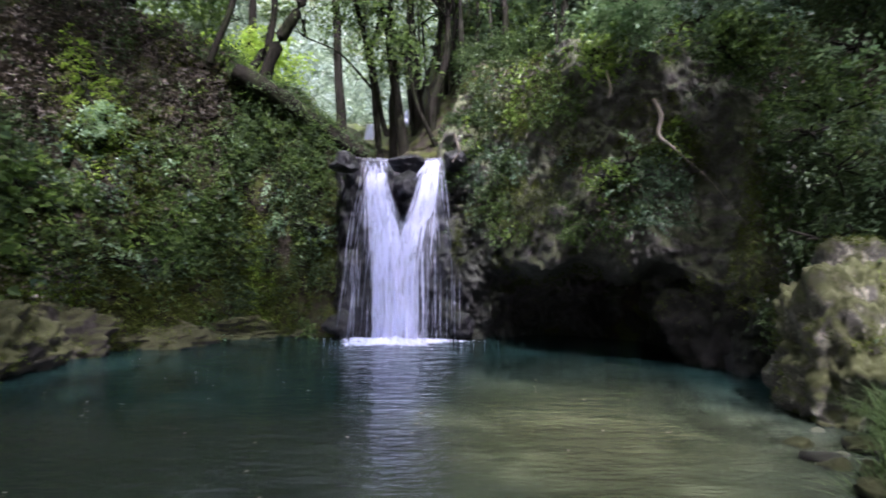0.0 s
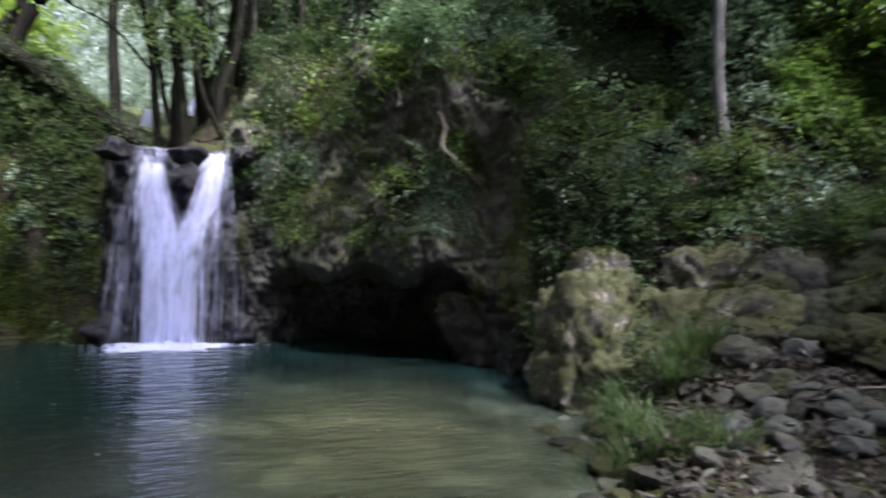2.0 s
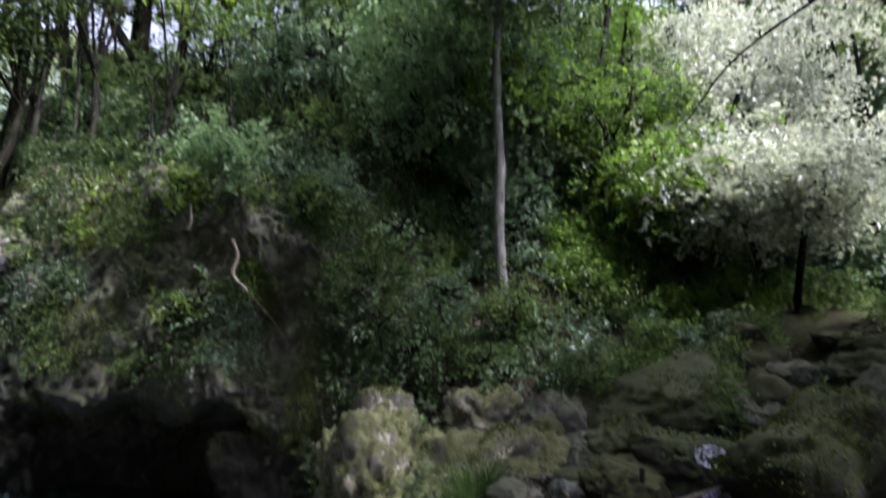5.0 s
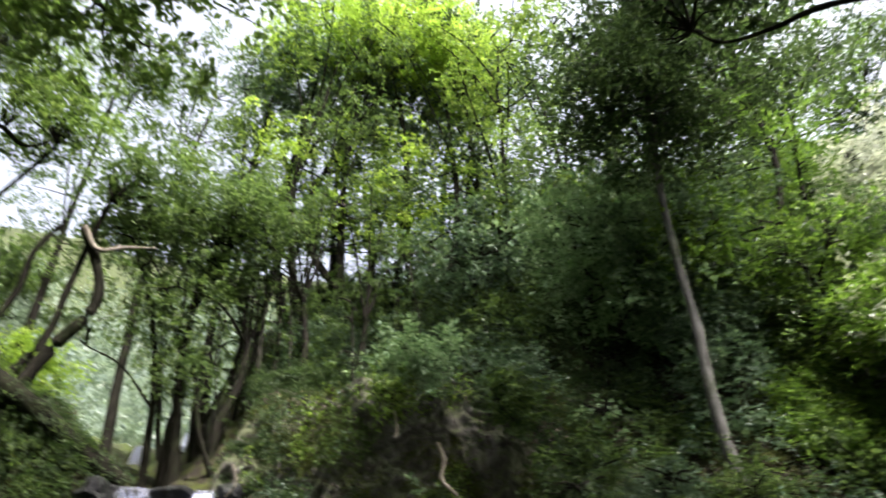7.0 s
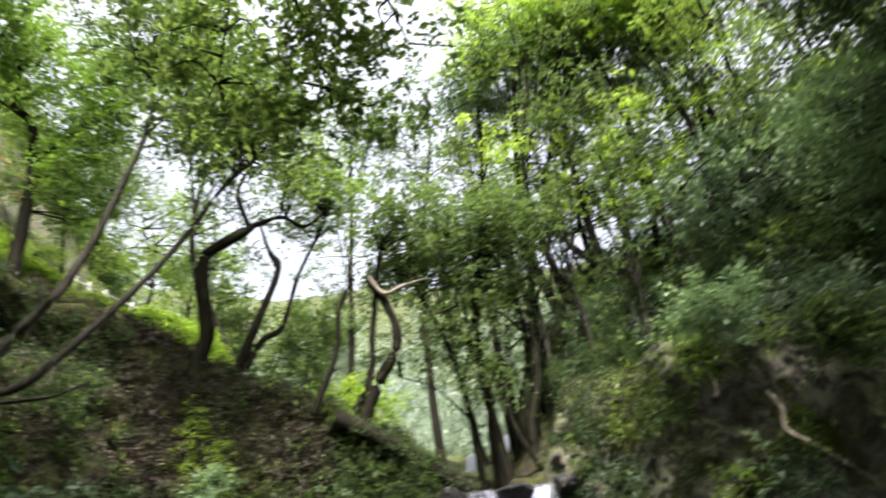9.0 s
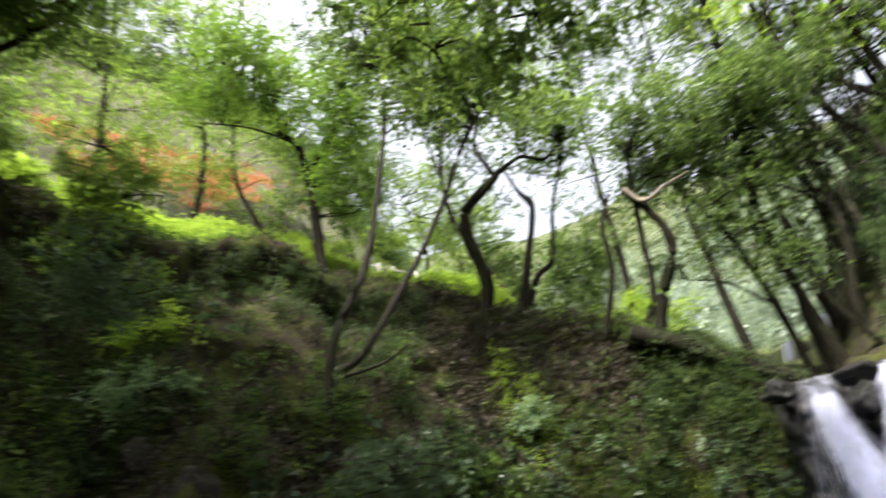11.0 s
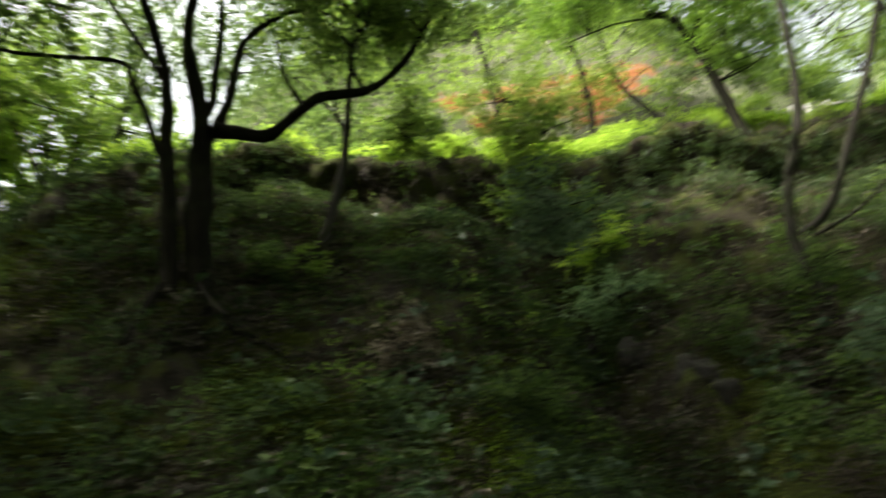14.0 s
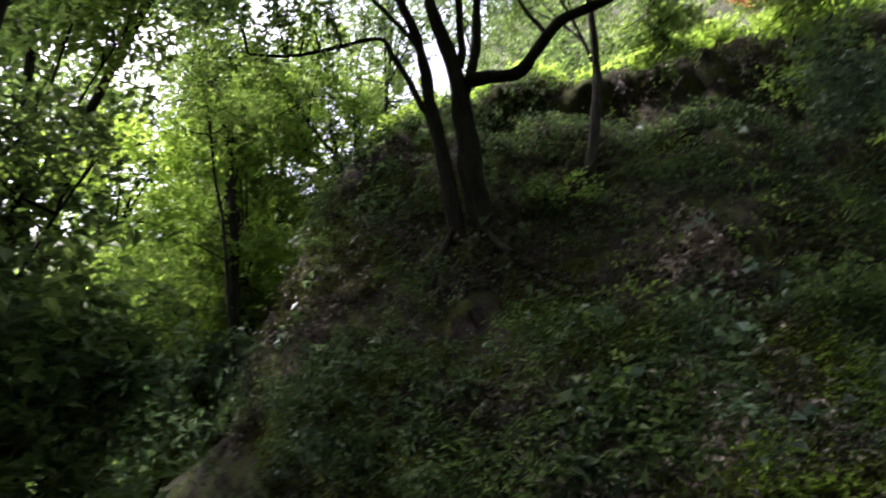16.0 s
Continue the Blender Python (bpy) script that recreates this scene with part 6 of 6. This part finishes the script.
stick("stump", [(5.53, 3.87, 0.6), (5.53, 3.87, 0.85), (5.52, 3.86, 1.08)], 0.03, 0.025, M_BARK, "short rotten post standing in the stones")
stick("stump", [(3.84, 3.39, 0.15), (3.84, 3.39, 0.35), (3.83, 3.38, 0.5)], 0.05, 0.04, M_BARK, "brown stub of wood among the stones")


def sedge(place, n, height, label, seed):
    g = np.random.default_rng(seed)
    az = g.uniform(0, 2 * np.pi, n)
    lean = g.uniform(0.3, 1.25, n)
    h = height * g.uniform(0.6, 1.1, n)
    d = np.stack([np.cos(az), np.sin(az), np.zeros(n)], -1)
    root = d * g.uniform(0, 0.12, n)[:, None] + g.normal(size=(n, 3)) * [0.05, 0.05, 0]
    side = np.cross(d, [0, 0, 1.0])
    rows, w = [], 0.008
    for s in (0, 0.35, 0.7, 1.0):
        c = root + d * (lean * h * s ** 1.6)[:, None] + np.array([0, 0, 1.0]) * (h * (s - 0.5 * lean * s * s))[:, None]
        rows += [c - side * w * (1 - 0.9 * s), c + side * w * (1 - 0.9 * s)]
    v = np.stack(rows, 1).reshape(-1, 3)
    i = np.arange(n)[:, None] * 8
    f = np.concatenate([i + np.array([[2 * k, 2 * k + 1, 2 * k + 3, 2 * k + 2]]) for k in range(3)], 0)
    ob = put("sedge_tuft", v, f, M_GRASS)
    ob.location = place
    return tagged(ob, label, "grass tuft", "sedge tufts")


for k, (x, y, n, h) in enumerate([(4.2, 4.85, 260, 0.6), (3.9, 4.6, 220, 0.55), (3.6, 4.9, 200, 0.5), (3.3, 4.3, 220, 0.5), (2.85, 4.0, 220, 0.45), (3.1, 3.7, 200, 0.4), (3.45, 3.6, 160, 0.4), (2.6, 3.6, 160, 0.4), (4.5, 4.95, 160, 0.5)]):
    sedge((x, y, float(land(x, y)[0]) - 0.02), n, h, "tuft of arching green sedge at the water's edge", 80 + k)


def flower(place, size, col, label, seed):
    mat, t, b = shader(label.replace(" ", "_"), 0.6, 0.2)
    t.links.new(ramp(t, noise_tex(t, 60, 2), [(0.3, tuple(c * 0.7 for c in col)), (0.7, col)]), b.inputs["Base Color"])
    g = np.random.default_rng(seed)
    c = unit(g.normal(size=(70, 3))) * np.array([1, 1, 0.6]) * size
    v, f = leaf_quads(c, unit(c) + g.normal(size=c.shape) * 0.5, unit(c), 0.05, 0.04)
    ob = put("flower_head", v, f, mat)
    ob.location = place
    return tagged(ob, label, "flower", kind="stuff")


flower((5.95, 3.4, 1.22), 0.12, (0.6, 0.6, 0.78), "pale blue flower head on the boulder", 91)
flower((5.5, 3.1, 0.9), 0.09, (0.35, 0.3, 0.5), "violet flower head low among the stones", 92)


# ---- guard rail of the road beyond the ridge ----
def guard_rail():
    mat, t, b = shader("white_painted_steel", 0.45, 0.4)
    t.links.new(ramp(t, noise_tex(t, 4, 6), [(0.3, (0.35, 0.35, 0.34)), (0.7, (0.5, 0.5, 0.49))]), b.inputs["Base Color"])
    pts = np.array([above(31, 20.5, 22.1), above(34, 20, 23.1), above(38.5, 19.5, 24.6), above(41, 19, 25.4)])
    line = smooth_path(pts, 6)
    rail = base("guard_rail", tuple(pts[0]), "white roadside guard rail with round posts", "guard rail")
    for dz in (0.0,):
        v, f = tube(line + [0, 0, dz], 0.022, 0.022, 8, 0.0)
        put("beam", under(rail, v), f, mat, rail, smooth=True)
    for p in line[::3]:
        v, f = tube(np.array([p + [0, 0, 0.12], p + [0, 0, -0.5], p + [0, 0, -1.6]]), 0.045, 0.045, 8, 0.0)
        put("post", under(rail, v), f, mat, rail, smooth=True)


guard_rail()


# ---- small cascade upstream ----
def cascade():
    ob = base("upper_cascade", (-1.6, 16.0, 4.0), "white water of a small cascade upstream", "waterfall")
    for a, r, el0, el1, w in ((6.4, 16.0, 9.7, 11.1, 0.2), (3.1, 17.5, 10.9, 12.4, 0.12)):
        top, foot = above(a, r + 0.4, el1), above(a + 0.3, r, el0)
        n = 8
        s = np.linspace(0, 1, n)[:, None]
        c = top * (1 - s) + foot * s
        c[:, 2] = top[2] + (foot[2] - top[2]) * s[:, 0] ** 1.7
        wv = np.array([1.0, 0, 0])
        v = np.stack([c - wv * w * 0.6, c + [0, -0.08, 0], c + wv * w * 0.6], 1).reshape(-1, 3)
        i = np.arange(n - 1)[:, None] * 3
        f = np.concatenate([i + [[0, 1, 4, 3]], i + [[1, 2, 5, 4]]], 0)
        put("stream", under(ob, v), f, M_FOAM, ob, smooth=True)


cascade()


# ---- patches that stand out on the left bank ----
def patch(name, label, category, az, r, spread, n, size, material, leaves=8, height=0.1, slim=0.6, length=0.3, seed=0):
    g = np.random.default_rng(seed)
    p = polar(az + g.normal(size=n) * spread[0], r + g.normal(size=n) * spread[1])
    p[:, 2] += g.uniform(0.1, 1, n) * height
    v, f = sprays(p, length, leaves, size, slim, 0.1, 0.7, seed)
    o = p.mean(0)
    ob = put(name, v - o, f, material)
    ob.location = o
    return tagged(ob, label, category, kind="stuff")


def on_slope(az, el):
    """How far off the ground stands at a bearing and elevation from the eye."""
    r = np.linspace(5.0, 16.0, 400)
    p = polar(np.full(400, az), r)
    seen = (p[:, 2] - EYE) / r >= math.tan(radians(el))
    return float(r[np.argmax(seen)])


# Real litter, but its paleness paints the sun fleck on the slope.
patch("leaf_litter", "leaf litter on the slope with a sun fleck in its pale colour", "leaf litter", 80.2, on_slope(80.4, 18.0) - 0.25, (0.6, 0.14), 230, 0.12, M_LITTER_PALE, 7, 0.15, 0.6, 0.35, 301)
patch("leaf_litter", "leaf litter sliding down the slope, pale for the same sun fleck", "leaf litter", 83.0, on_slope(82.6, 16.6) - 0.25, (0.55, 0.12), 80, 0.11, M_LITTER_PALE, 7, 0.12, 0.6, 0.35, 305)
patch("broad_leaved_herbs", "cluster of broad toothed green leaves low on the bank", "undergrowth", 35.5, on_slope(35.5, 3.0) - 0.2, (1.8, 0.4), 110, 0.19, M_LEAF, 6, 0.6, 0.75, 0.35, 302)
# The sunlit stripe along this root is painted in with brighter leaves.
for k, (az, el) in enumerate([(30.1, 14.1), (28.0, 11.5), (26.3, 9.2), (24.8, 7.1)]):
    r = on_slope(az, el)
    patch("mossy_rib_plants", "moss and leaves along a root, sunlight in their bright colour", "undergrowth", az, r - 0.2, (0.8, 0.22), 130, 0.075, M_LEAF_SUN if k < 2 else M_MOSS, 10, 0.35, 0.6, 0.25, 310 + k)
# Moss and litter here have the ground's sun patches in their colour.
for k, (az, el) in enumerate(((74, 1.5), (78, -0.5), (83, 0.5), (88, 0.0), (72, -2.0), (76, 3.5), (80, -2.0))):
    patch("moss_patch", "moss and small herbs low on the spur, sunlight in their bright colour", "moss", az, on_slope(az, el) - 0.1, (2.2, 0.5), 560, 0.06, M_MOSS if k % 2 else M_LEAF_SUN, 9, 0.1, 0.6, 0.25, 330 + k)
patch("leaf_litter", "litter on open ground low on the spur, sunlight in its pale colour", "leaf litter", 80, on_slope(80, 1.5), (4.0, 0.5), 420, 0.09, M_LITTER_PALE, 6, 0.08, 0.6, 0.4, 340)
for k, (az, el) in enumerate(((85.5, 2.5), (84.5, 4.5), (86.0, 0.5), (77.5, 1.0))):
    patch("leaf_litter", "litter strip down the slope with its lit band painted pale", "leaf litter", az, on_slope(az, el) - 0.1, (0.9, 0.16), 130, 0.1, M_LITTER_PALE, 6, 0.08, 0.6, 0.35, 342 + k)
for k, (az, el) in enumerate(((87.5, 4.5), (83.5, 6.0), (89.5, 2.5), (81.5, 9.0), (92.0, 6.0))):
    patch("broad_leaved_herbs", "broad glossy leaves low on the spur", "undergrowth", az, on_slope(az, el) - 0.15, (1.4, 0.25), 70, 0.13, M_LEAF_MINT if k % 2 else M_LEAF, 6, 0.25, 0.7, 0.25, 350 + k)
bush((-8.1, 7.95, 4.3), (0.8, 0.7, 0.45), 900, 0.09, M_LEAF, "low green growth round the twin tree's foot", 71)


# ---- flecks drifting on the pool ----
def flecks():
    g = np.random.default_rng(17)
    n = 46
    x, y = g.uniform(-4.5, 2.0, n), g.uniform(4.0, 10.0, n)
    c = np.stack([x, y, np.full(n, 0.006)], -1)
    axis = g.normal(size=(n, 3)) * [1, 1, 0]
    v, f = leaf_quads(c, axis, np.tile([[0, 0, 1.0]], (n, 1)), g.uniform(0.02, 0.06, n), g.uniform(0.012, 0.03, n), 0.1)
    o = np.array([-1.0, 7.0, 0.0])
    ob = put("drifting_flecks", v - o, f, M_LITTER_PALE)
    ob.location = o
    return tagged(ob, "pale petals and leaf scraps floating on the pool", "floating leaves", kind="stuff")


flecks()

for k, ((az, el), rad, leaf, n, size, label) in enumerate((
    ((61.3, 25.0), (0.5, 0.5, 0.4), M_LEAF_FRESH, 700, 0.08, "rounded brown-green bush under the ridge"),
    ((61.0, 21.5), (0.8, 0.7, 0.3), M_LEAF_SUN, 900, 0.1, "bush with spreading fresh leaves on the bank"),
    ((61.5, 17.0), (0.95, 0.8, 0.55), M_LEAF_MINT, 1500, 0.085, "grey-green bush in the middle of the bank"),
    ((55.1, 12.1), (0.7, 0.6, 0.4), M_LEAF, 1000, 0.08, "low green bush beside a dark hollow"),
    ((40.6, 6.2), (1.0, 0.7, 0.4), M_LEAF, 1500, 0.08, "mat of small green leaves low on the bank"),
    ((68.3, 27.8), (0.6, 0.5, 0.4), M_LEAF_FRESH, 500, 0.09, "small bush with bright leaves below the ridge"),
    ((91.9, 24.6), (0.6, 0.5, 0.4), M_LEAF, 900, 0.09, "dark green bush on the spur"),
    ((28.5, 12.4), (0.7, 0.5, 0.4), M_LEAF_MINT, 1000, 0.08, "pale green bush above the mossy root"),
    ((89.1, 24.8), (0.6, 0.5, 0.4), M_LEAF_FRESH, 500, 0.09, "small bush with fresh leaves on the spur"),
    ((72.4, 9.3), (0.9, 0.7, 0.5), M_LEAF, 1500, 0.09, "green bush low on the spur"),
)):
    p = polar(np.array([az]), np.array([on_slope(az, el) - 0.4]))[0]
    bush((p[0], p[1], p[2] + 0.35), rad, n, size, leaf, label, 400 + k, group="bushes on the bank")

# ---- tangle of bare twigs below the cliff-top bush ----
def tangle():
    g = np.random.default_rng(23)
    parts = []
    for k in range(46):
        a = np.array([3.1, 8.35, 4.35]) + g.normal(size=3) * [0.55, 0.2, 0.2]
        m = a + g.normal(size=3) * [0.3, 0.12, 0.2] - [0, 0.05, 0.2]
        z = m + g.normal(size=3) * [0.3, 0.12, 0.2] - [0, 0.0, 0.25]
        parts.append(tube(smooth_path([a, m, z], 5), 0.0045, 0.002, 5, 0.1, k))
    v, f = merge(parts)
    o = np.array([3.1, 8.35, 4.3])
    ob = put("twig_tangle", v - o, f, M_BARK_PALE, smooth=True)
    ob.location = o
    return tagged(ob, "tangle of thin bare twigs hanging under the bush", "twigs", kind="stuff")


tangle()

# ---- stones and tufts along the right shore ----
for k, (x, y, w) in enumerate(((3.4, 5.0, 0.4), (3.05, 4.4, 0.36), (2.8, 4.0, 0.42), (3.85, 5.6, 0.5), (2.6, 3.5, 0.4), (3.3, 4.3, 0.3), (3.7, 5.1, 0.35), (2.75, 3.6, 0.35))):
    boulder((x, y, max(0.02, float(land(x, y)[0]))), (w, w * 0.8, w * 0.55), 180 + k, M_ROCK_FOOT, "wet stone at the edge of the pool", (0, 0, 40 * k), group="stones at the water's edge", subdiv=4)
for k, (x, y, h) in enumerate(((3.05, 4.25, 0.4), (3.5, 4.85, 0.45), (3.85, 5.3, 0.45), (2.85, 3.8, 0.35))):
    sedge((x, y, float(land(x, y)[0]) - 0.02), 70, h, "tuft of arching green sedge at the water's edge", 120 + k)

# ---- shrubs along the brow of the bank, sunlight in their leaf colour ----
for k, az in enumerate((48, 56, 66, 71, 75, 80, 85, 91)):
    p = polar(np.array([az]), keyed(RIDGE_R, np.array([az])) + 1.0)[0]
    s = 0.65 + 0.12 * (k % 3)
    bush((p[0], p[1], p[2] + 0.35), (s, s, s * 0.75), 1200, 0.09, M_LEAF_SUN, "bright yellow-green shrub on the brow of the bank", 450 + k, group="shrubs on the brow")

# ---- small wet stones where the gravel runs into the pool ----
g = np.random.default_rng(61)
for k in range(18):
    s = k / 17
    x, y = 2.4 + 1.5 * s + g.normal() * 0.1, 3.6 + 3.2 * s ** 1.15 + g.normal() * 0.1
    w = g.uniform(0.14, 0.34)
    boulder((x, y, max(0.0, float(land(x, y)[0]))), (w, w * 0.8, w * 0.5), 260 + k, (M_ROCK_FOOT, M_ROCK_DARK, M_ROCK)[k % 3], "small wet stone in the shallows at the pool's edge", (0, 0, 50 * k), group="stones in the shallows", subdiv=3)
for k, az in enumerate((20, 24, 28, 32, 36, 41, 46)):
    r = on_slope(az, -3.5 - 0.05 * az)
    patch("moss_patch", "moss and fallen leaves on the foot of the bank", "moss", az, r, (1.8, 0.3), 200, 0.06, M_MOSS, 10, 0.08, 0.6, 0.25, 360 + k)
    patch("low_herbs", "small dark herbs on the foot of the bank", "undergrowth", az + 1.5, r + 0.15, (1.8, 0.3), 80, 0.08, M_LEAF if k % 2 else M_LEAF_DARK, 9, 0.15, 0.6, 0.3, 380 + k)

# ---- roots showing on the left bank ----
def root(name, line, r0, r1, label, material=M_BARK):
    """A root creeping over the bank along bearings and elevations."""
    pts = [polar(np.array([a]), np.array([on_slope(a, e) - 0.06]))[0] + [0, 0, 0.08] for a, e in line]
    return stick(name, pts, r0, r1, material, label, "roots of the bank")


root("root", [(85.3, 27.5), (86.8, 26.3), (88.4, 25.0), (89.5, 23.0)], 0.06, 0.03, "grey root of the slope tree", M_BARK_GREY)
root("root", [(85.6, 26.8), (86.1, 24.7), (84.8, 22.0), (84.2, 19.8)], 0.05, 0.025, "dark root running down to the litter")
root("root", [(87.4, 25.0), (87.4, 22.5), (86.4, 20.5)], 0.045, 0.02, "dark root under the slope tree")
root("root", [(30.4, 14.6), (29.8, 13.3), (28.9, 11.2), (27.2, 9.3), (25.3, 6.5)], 0.09, 0.06, "thick mossy root running down the bank", M_BARK_SHADED)
root("root", [(98.0, 20.5), (95.0, 18.5), (92.5, 17.0), (91.0, 15.0)], 0.1, 0.04, "dark root of the great tree", M_BARK_SHADED)
root("root", [(100.5, 19.5), (101.5, 17.0), (100.8, 14.0)], 0.09, 0.04, "dark root of the great tree", M_BARK_SHADED)

# ---- bright sprigs that stand out before the dark ----
for k, (q, s, n, leaf, label) in enumerate((
    ((2.5, 8.5, 2.75), 0.2, 190, M_LEAF_MINT, "pale glossy sprig on the cliff"),
    ((2.2, 8.6, 2.6), 0.17, 150, M_LEAF_FRESH, "fresh sprig on the cliff"),
    ((4.86, 6.85, 2.24), 0.22, 220, M_LEAF_MINT, "pale glossy sprig above the boulders"),
    ((5.78, 6.09, 1.95), 0.16, 150, M_LEAF_MINT, "pale glossy sprig among the boulders"),
    ((4.35, 7.0, 1.5), 0.12, 110, M_LEAF_MINT, "pale glossy sprig on the pale boulder"),
    ((4.59, 7.03, 3.84), 0.14, 110, M_LEAF_MINT, "pale glossy sprig on the slope"),
    ((5.18, 6.62, 3.0), 0.34, 330, M_LEAF_BLUE, "grey-green bush on the slope"),
)):
    bush(q, (s, s, s * 0.6), n, 0.085, leaf, label, 520 + k, group="sprigs")

# ---- shrubs at the far end of the boulder bank ----
for k, (az, r, size, leaf, label) in enumerate(((-55, 11.2, 0.8, M_LEAF_VIVID, "vivid green shrub behind the boulders"), (-58.5, 11.6, 0.7, M_LEAF_VIVID, "vivid green shrub behind the boulders"), (-62, 12.0, 0.6, M_LEAF_FRESH, "fresh green shrub at the edge of the open slope"), (-51, 11.0, 0.8, M_LEAF, "green shrub over the mossy slab"))):
    p = polar(np.array([az]), np.array([r]))[0]
    bush((p[0], p[1], p[2] + 0.3), (size, size, size * 0.6), 1300, 0.09, leaf, label, 540 + k, group="shrubs behind the boulders")

# ---- broad-leaved sprigs and bright moss on the bank beside the fall ----
g = np.random.default_rng(88)
for k, (az, el) in enumerate(((33.6, 6.5), (33.8, 1.3), (29.5, 4.1), (27.6, 5.0), (25.5, 2.7), (24.1, 0.2), (22.1, 6.6), (18.0, 5.9), (15.2, 5.4), (31.4, 6.2), (32.9, 8.6), (12.3, 0.5), (19.4, -2.8), (11.3, 7.0), (28.4, 10.8), (27.0, 9.2))):
    q = polar(np.array([az]), np.array([on_slope(az, el) - 0.3]))[0]
    size = g.uniform(0.16, 0.34)
    bush((q[0], q[1], q[2] + 0.15), (size, size, size * 0.5), int(600 * size), 0.1, (M_LEAF_BLUE, M_LEAF_FRESH, M_LEAF)[k % 3], ("pale glossy sprig on the bank", "fresh green sprig on the bank", "green leafy clump on the bank")[k % 3], 560 + k, group="sprigs on the bank")
for k, (az, el) in enumerate(((19.6, -1.5), (31.8, -4.4), (25.1, -5.4), (26.0, -3.6), (22.0, -2.5), (29.0, -3.0), (15.5, -0.8), (16.8, -2.6), (13.8, -3.2), (18.2, 0.2), (14.6, 1.2))):
    patch("moss_patch", "bright yellow-green moss cushion on the bank", "moss", az, on_slope(az, el) - 0.1, (0.9, 0.16), 260, 0.05, M_MOSS, 10, 0.12, 0.6, 0.2, 600 + k)
for k, (az, el) in enumerate(((32.4, 15.8), (30.5, 17.0), (33.8, 13.0), (20.0, 11.5), (23.5, 12.5))):
    patch("leaf_litter", "dry brown leaves caught on the upper bank", "leaf litter", az, on_slope(az, el) - 0.1, (1.3, 0.25), 160, 0.1, M_LITTER, 7, 0.12, 0.6, 0.35, 620 + k)
# Lighter clumps among the dark leaves stand in for sunlit patches.
for k in range(44):
    az, el = g.uniform(10.5, 38), g.uniform(-3, 15)
    q = polar(np.array([az]), np.array([max(on_slope(az, el) - 0.2, float(keyed(TOE, az)) + 0.3)]))[0]
    size = g.uniform(0.1, 0.26)
    bush((q[0], q[1], q[2] + 0.12), (size, size, size * 0.5), int(500 * size), 0.085, (M_LEAF_MINT, M_LEAF, M_LEAF_BLUE)[k % 3], ("pale glossy sprig on the bank", "green leafy clump on the bank", "grey-green sprig on the bank")[k % 3], 640 + k, group="sprigs on the bank")
# Moss cushions and litter whose light tones paint sun on the bank.
for k, (az, el) in enumerate(((32.0, -3.5), (30.5, -2.6), (17.0, -1.0), (15.5, 0.5), (16.2, -2.2), (33.2, -2.0))):
    patch("moss_patch", "bright yellow-green moss cushion on the bank", "moss", az, on_slope(az, el) - 0.12, (0.7, 0.12), 150, 0.045, M_LEAF_SUN, 9, 0.1, 0.6, 0.18, 700 + k)
for k, (az, el) in enumerate(((33.6, -1.6), (32.6, 0.2), (34.6, 11.0))):
    patch("leaf_litter", "litter on the bank with sun patches in its pale colour", "leaf litter", az, on_slope(az, el) - 0.12, (0.7, 0.12), 80, 0.08, M_LITTER_PALE, 6, 0.08, 0.6, 0.3, 710 + k)
for k, (az, r, z, w) in enumerate(((-31.0, 8.0, 1.7, 0.42), (-31.8, 8.3, 2.5, 0.5), (-30.2, 8.2, 2.9, 0.45))):
    q = polar(np.array([az]), np.array([r]), z)[0]
    bush((q[0], q[1], q[2]), (w, w, w * 0.8), 650, 0.075, M_LEAF_DARK, "dark bush rooted where the cliff ends", 730 + k, group="bushes at the cliff's end")
# Dark slabs added to give the bank's hollow its shade.
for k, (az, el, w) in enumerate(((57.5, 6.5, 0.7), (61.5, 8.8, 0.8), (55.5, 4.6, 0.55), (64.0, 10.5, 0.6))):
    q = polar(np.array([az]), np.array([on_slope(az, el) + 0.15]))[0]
    boulder((q[0], q[1], q[2]), (w, w * 0.6, w * 1.1), 270 + k, M_ROCK_DARK, "near-black slab standing for shade in a hollow of the bank", (0, 0, az), group="rocks in the bank", subdiv=4)

# ---- rounded shrubs between brow and road, and dark hedge bushes standing for shadow ----
for k, (az, el, r, w, leaf, label) in enumerate(((80.4, 34.0, 15.0, 0.8, M_LEAF_SUN, "round lime-green shrub behind the brow"), (84.3, 32.5, 14.6, 0.6, M_LEAF_SUN, "round lime-green shrub behind the brow"), (75.7, 32.3, 15.2, 0.7, M_LEAF_SUN, "round lime-green shrub behind the brow"), (88.6, 31.6, 14.4, 0.55, M_LEAF_FRESH, "bright green shrub behind the brow"), (66.0, 35.0, 16.0, 0.7, M_LEAF_SUN, "round lime-green shrub behind the brow"), (79.5, 37.0, 19.0, 1.0, M_LEAF_DARK, "dark hedge bush standing for the shadow beside the road"), (83.6, 37.0, 19.0, 1.0, M_LEAF_DARK, "dark hedge bush standing for the shadow beside the road"), (48.5, 31.0, 17.0, 0.8, M_LEAF_FRESH, "bright green shrub behind the brow"), (44.5, 30.0, 17.5, 0.7, M_LEAF_FRESH, "bright green shrub behind the brow"))):
    q = above(az, r, el)
    floor_z = land(q[0], q[1])[0]
    bush((q[0], q[1], max(floor_z + 0.3 * w, min(q[2], floor_z + 0.8 * w))), (w, w, w * 0.8), int(1500 * w), 0.1, leaf, label, 760 + k, group="shrubs behind the brow")
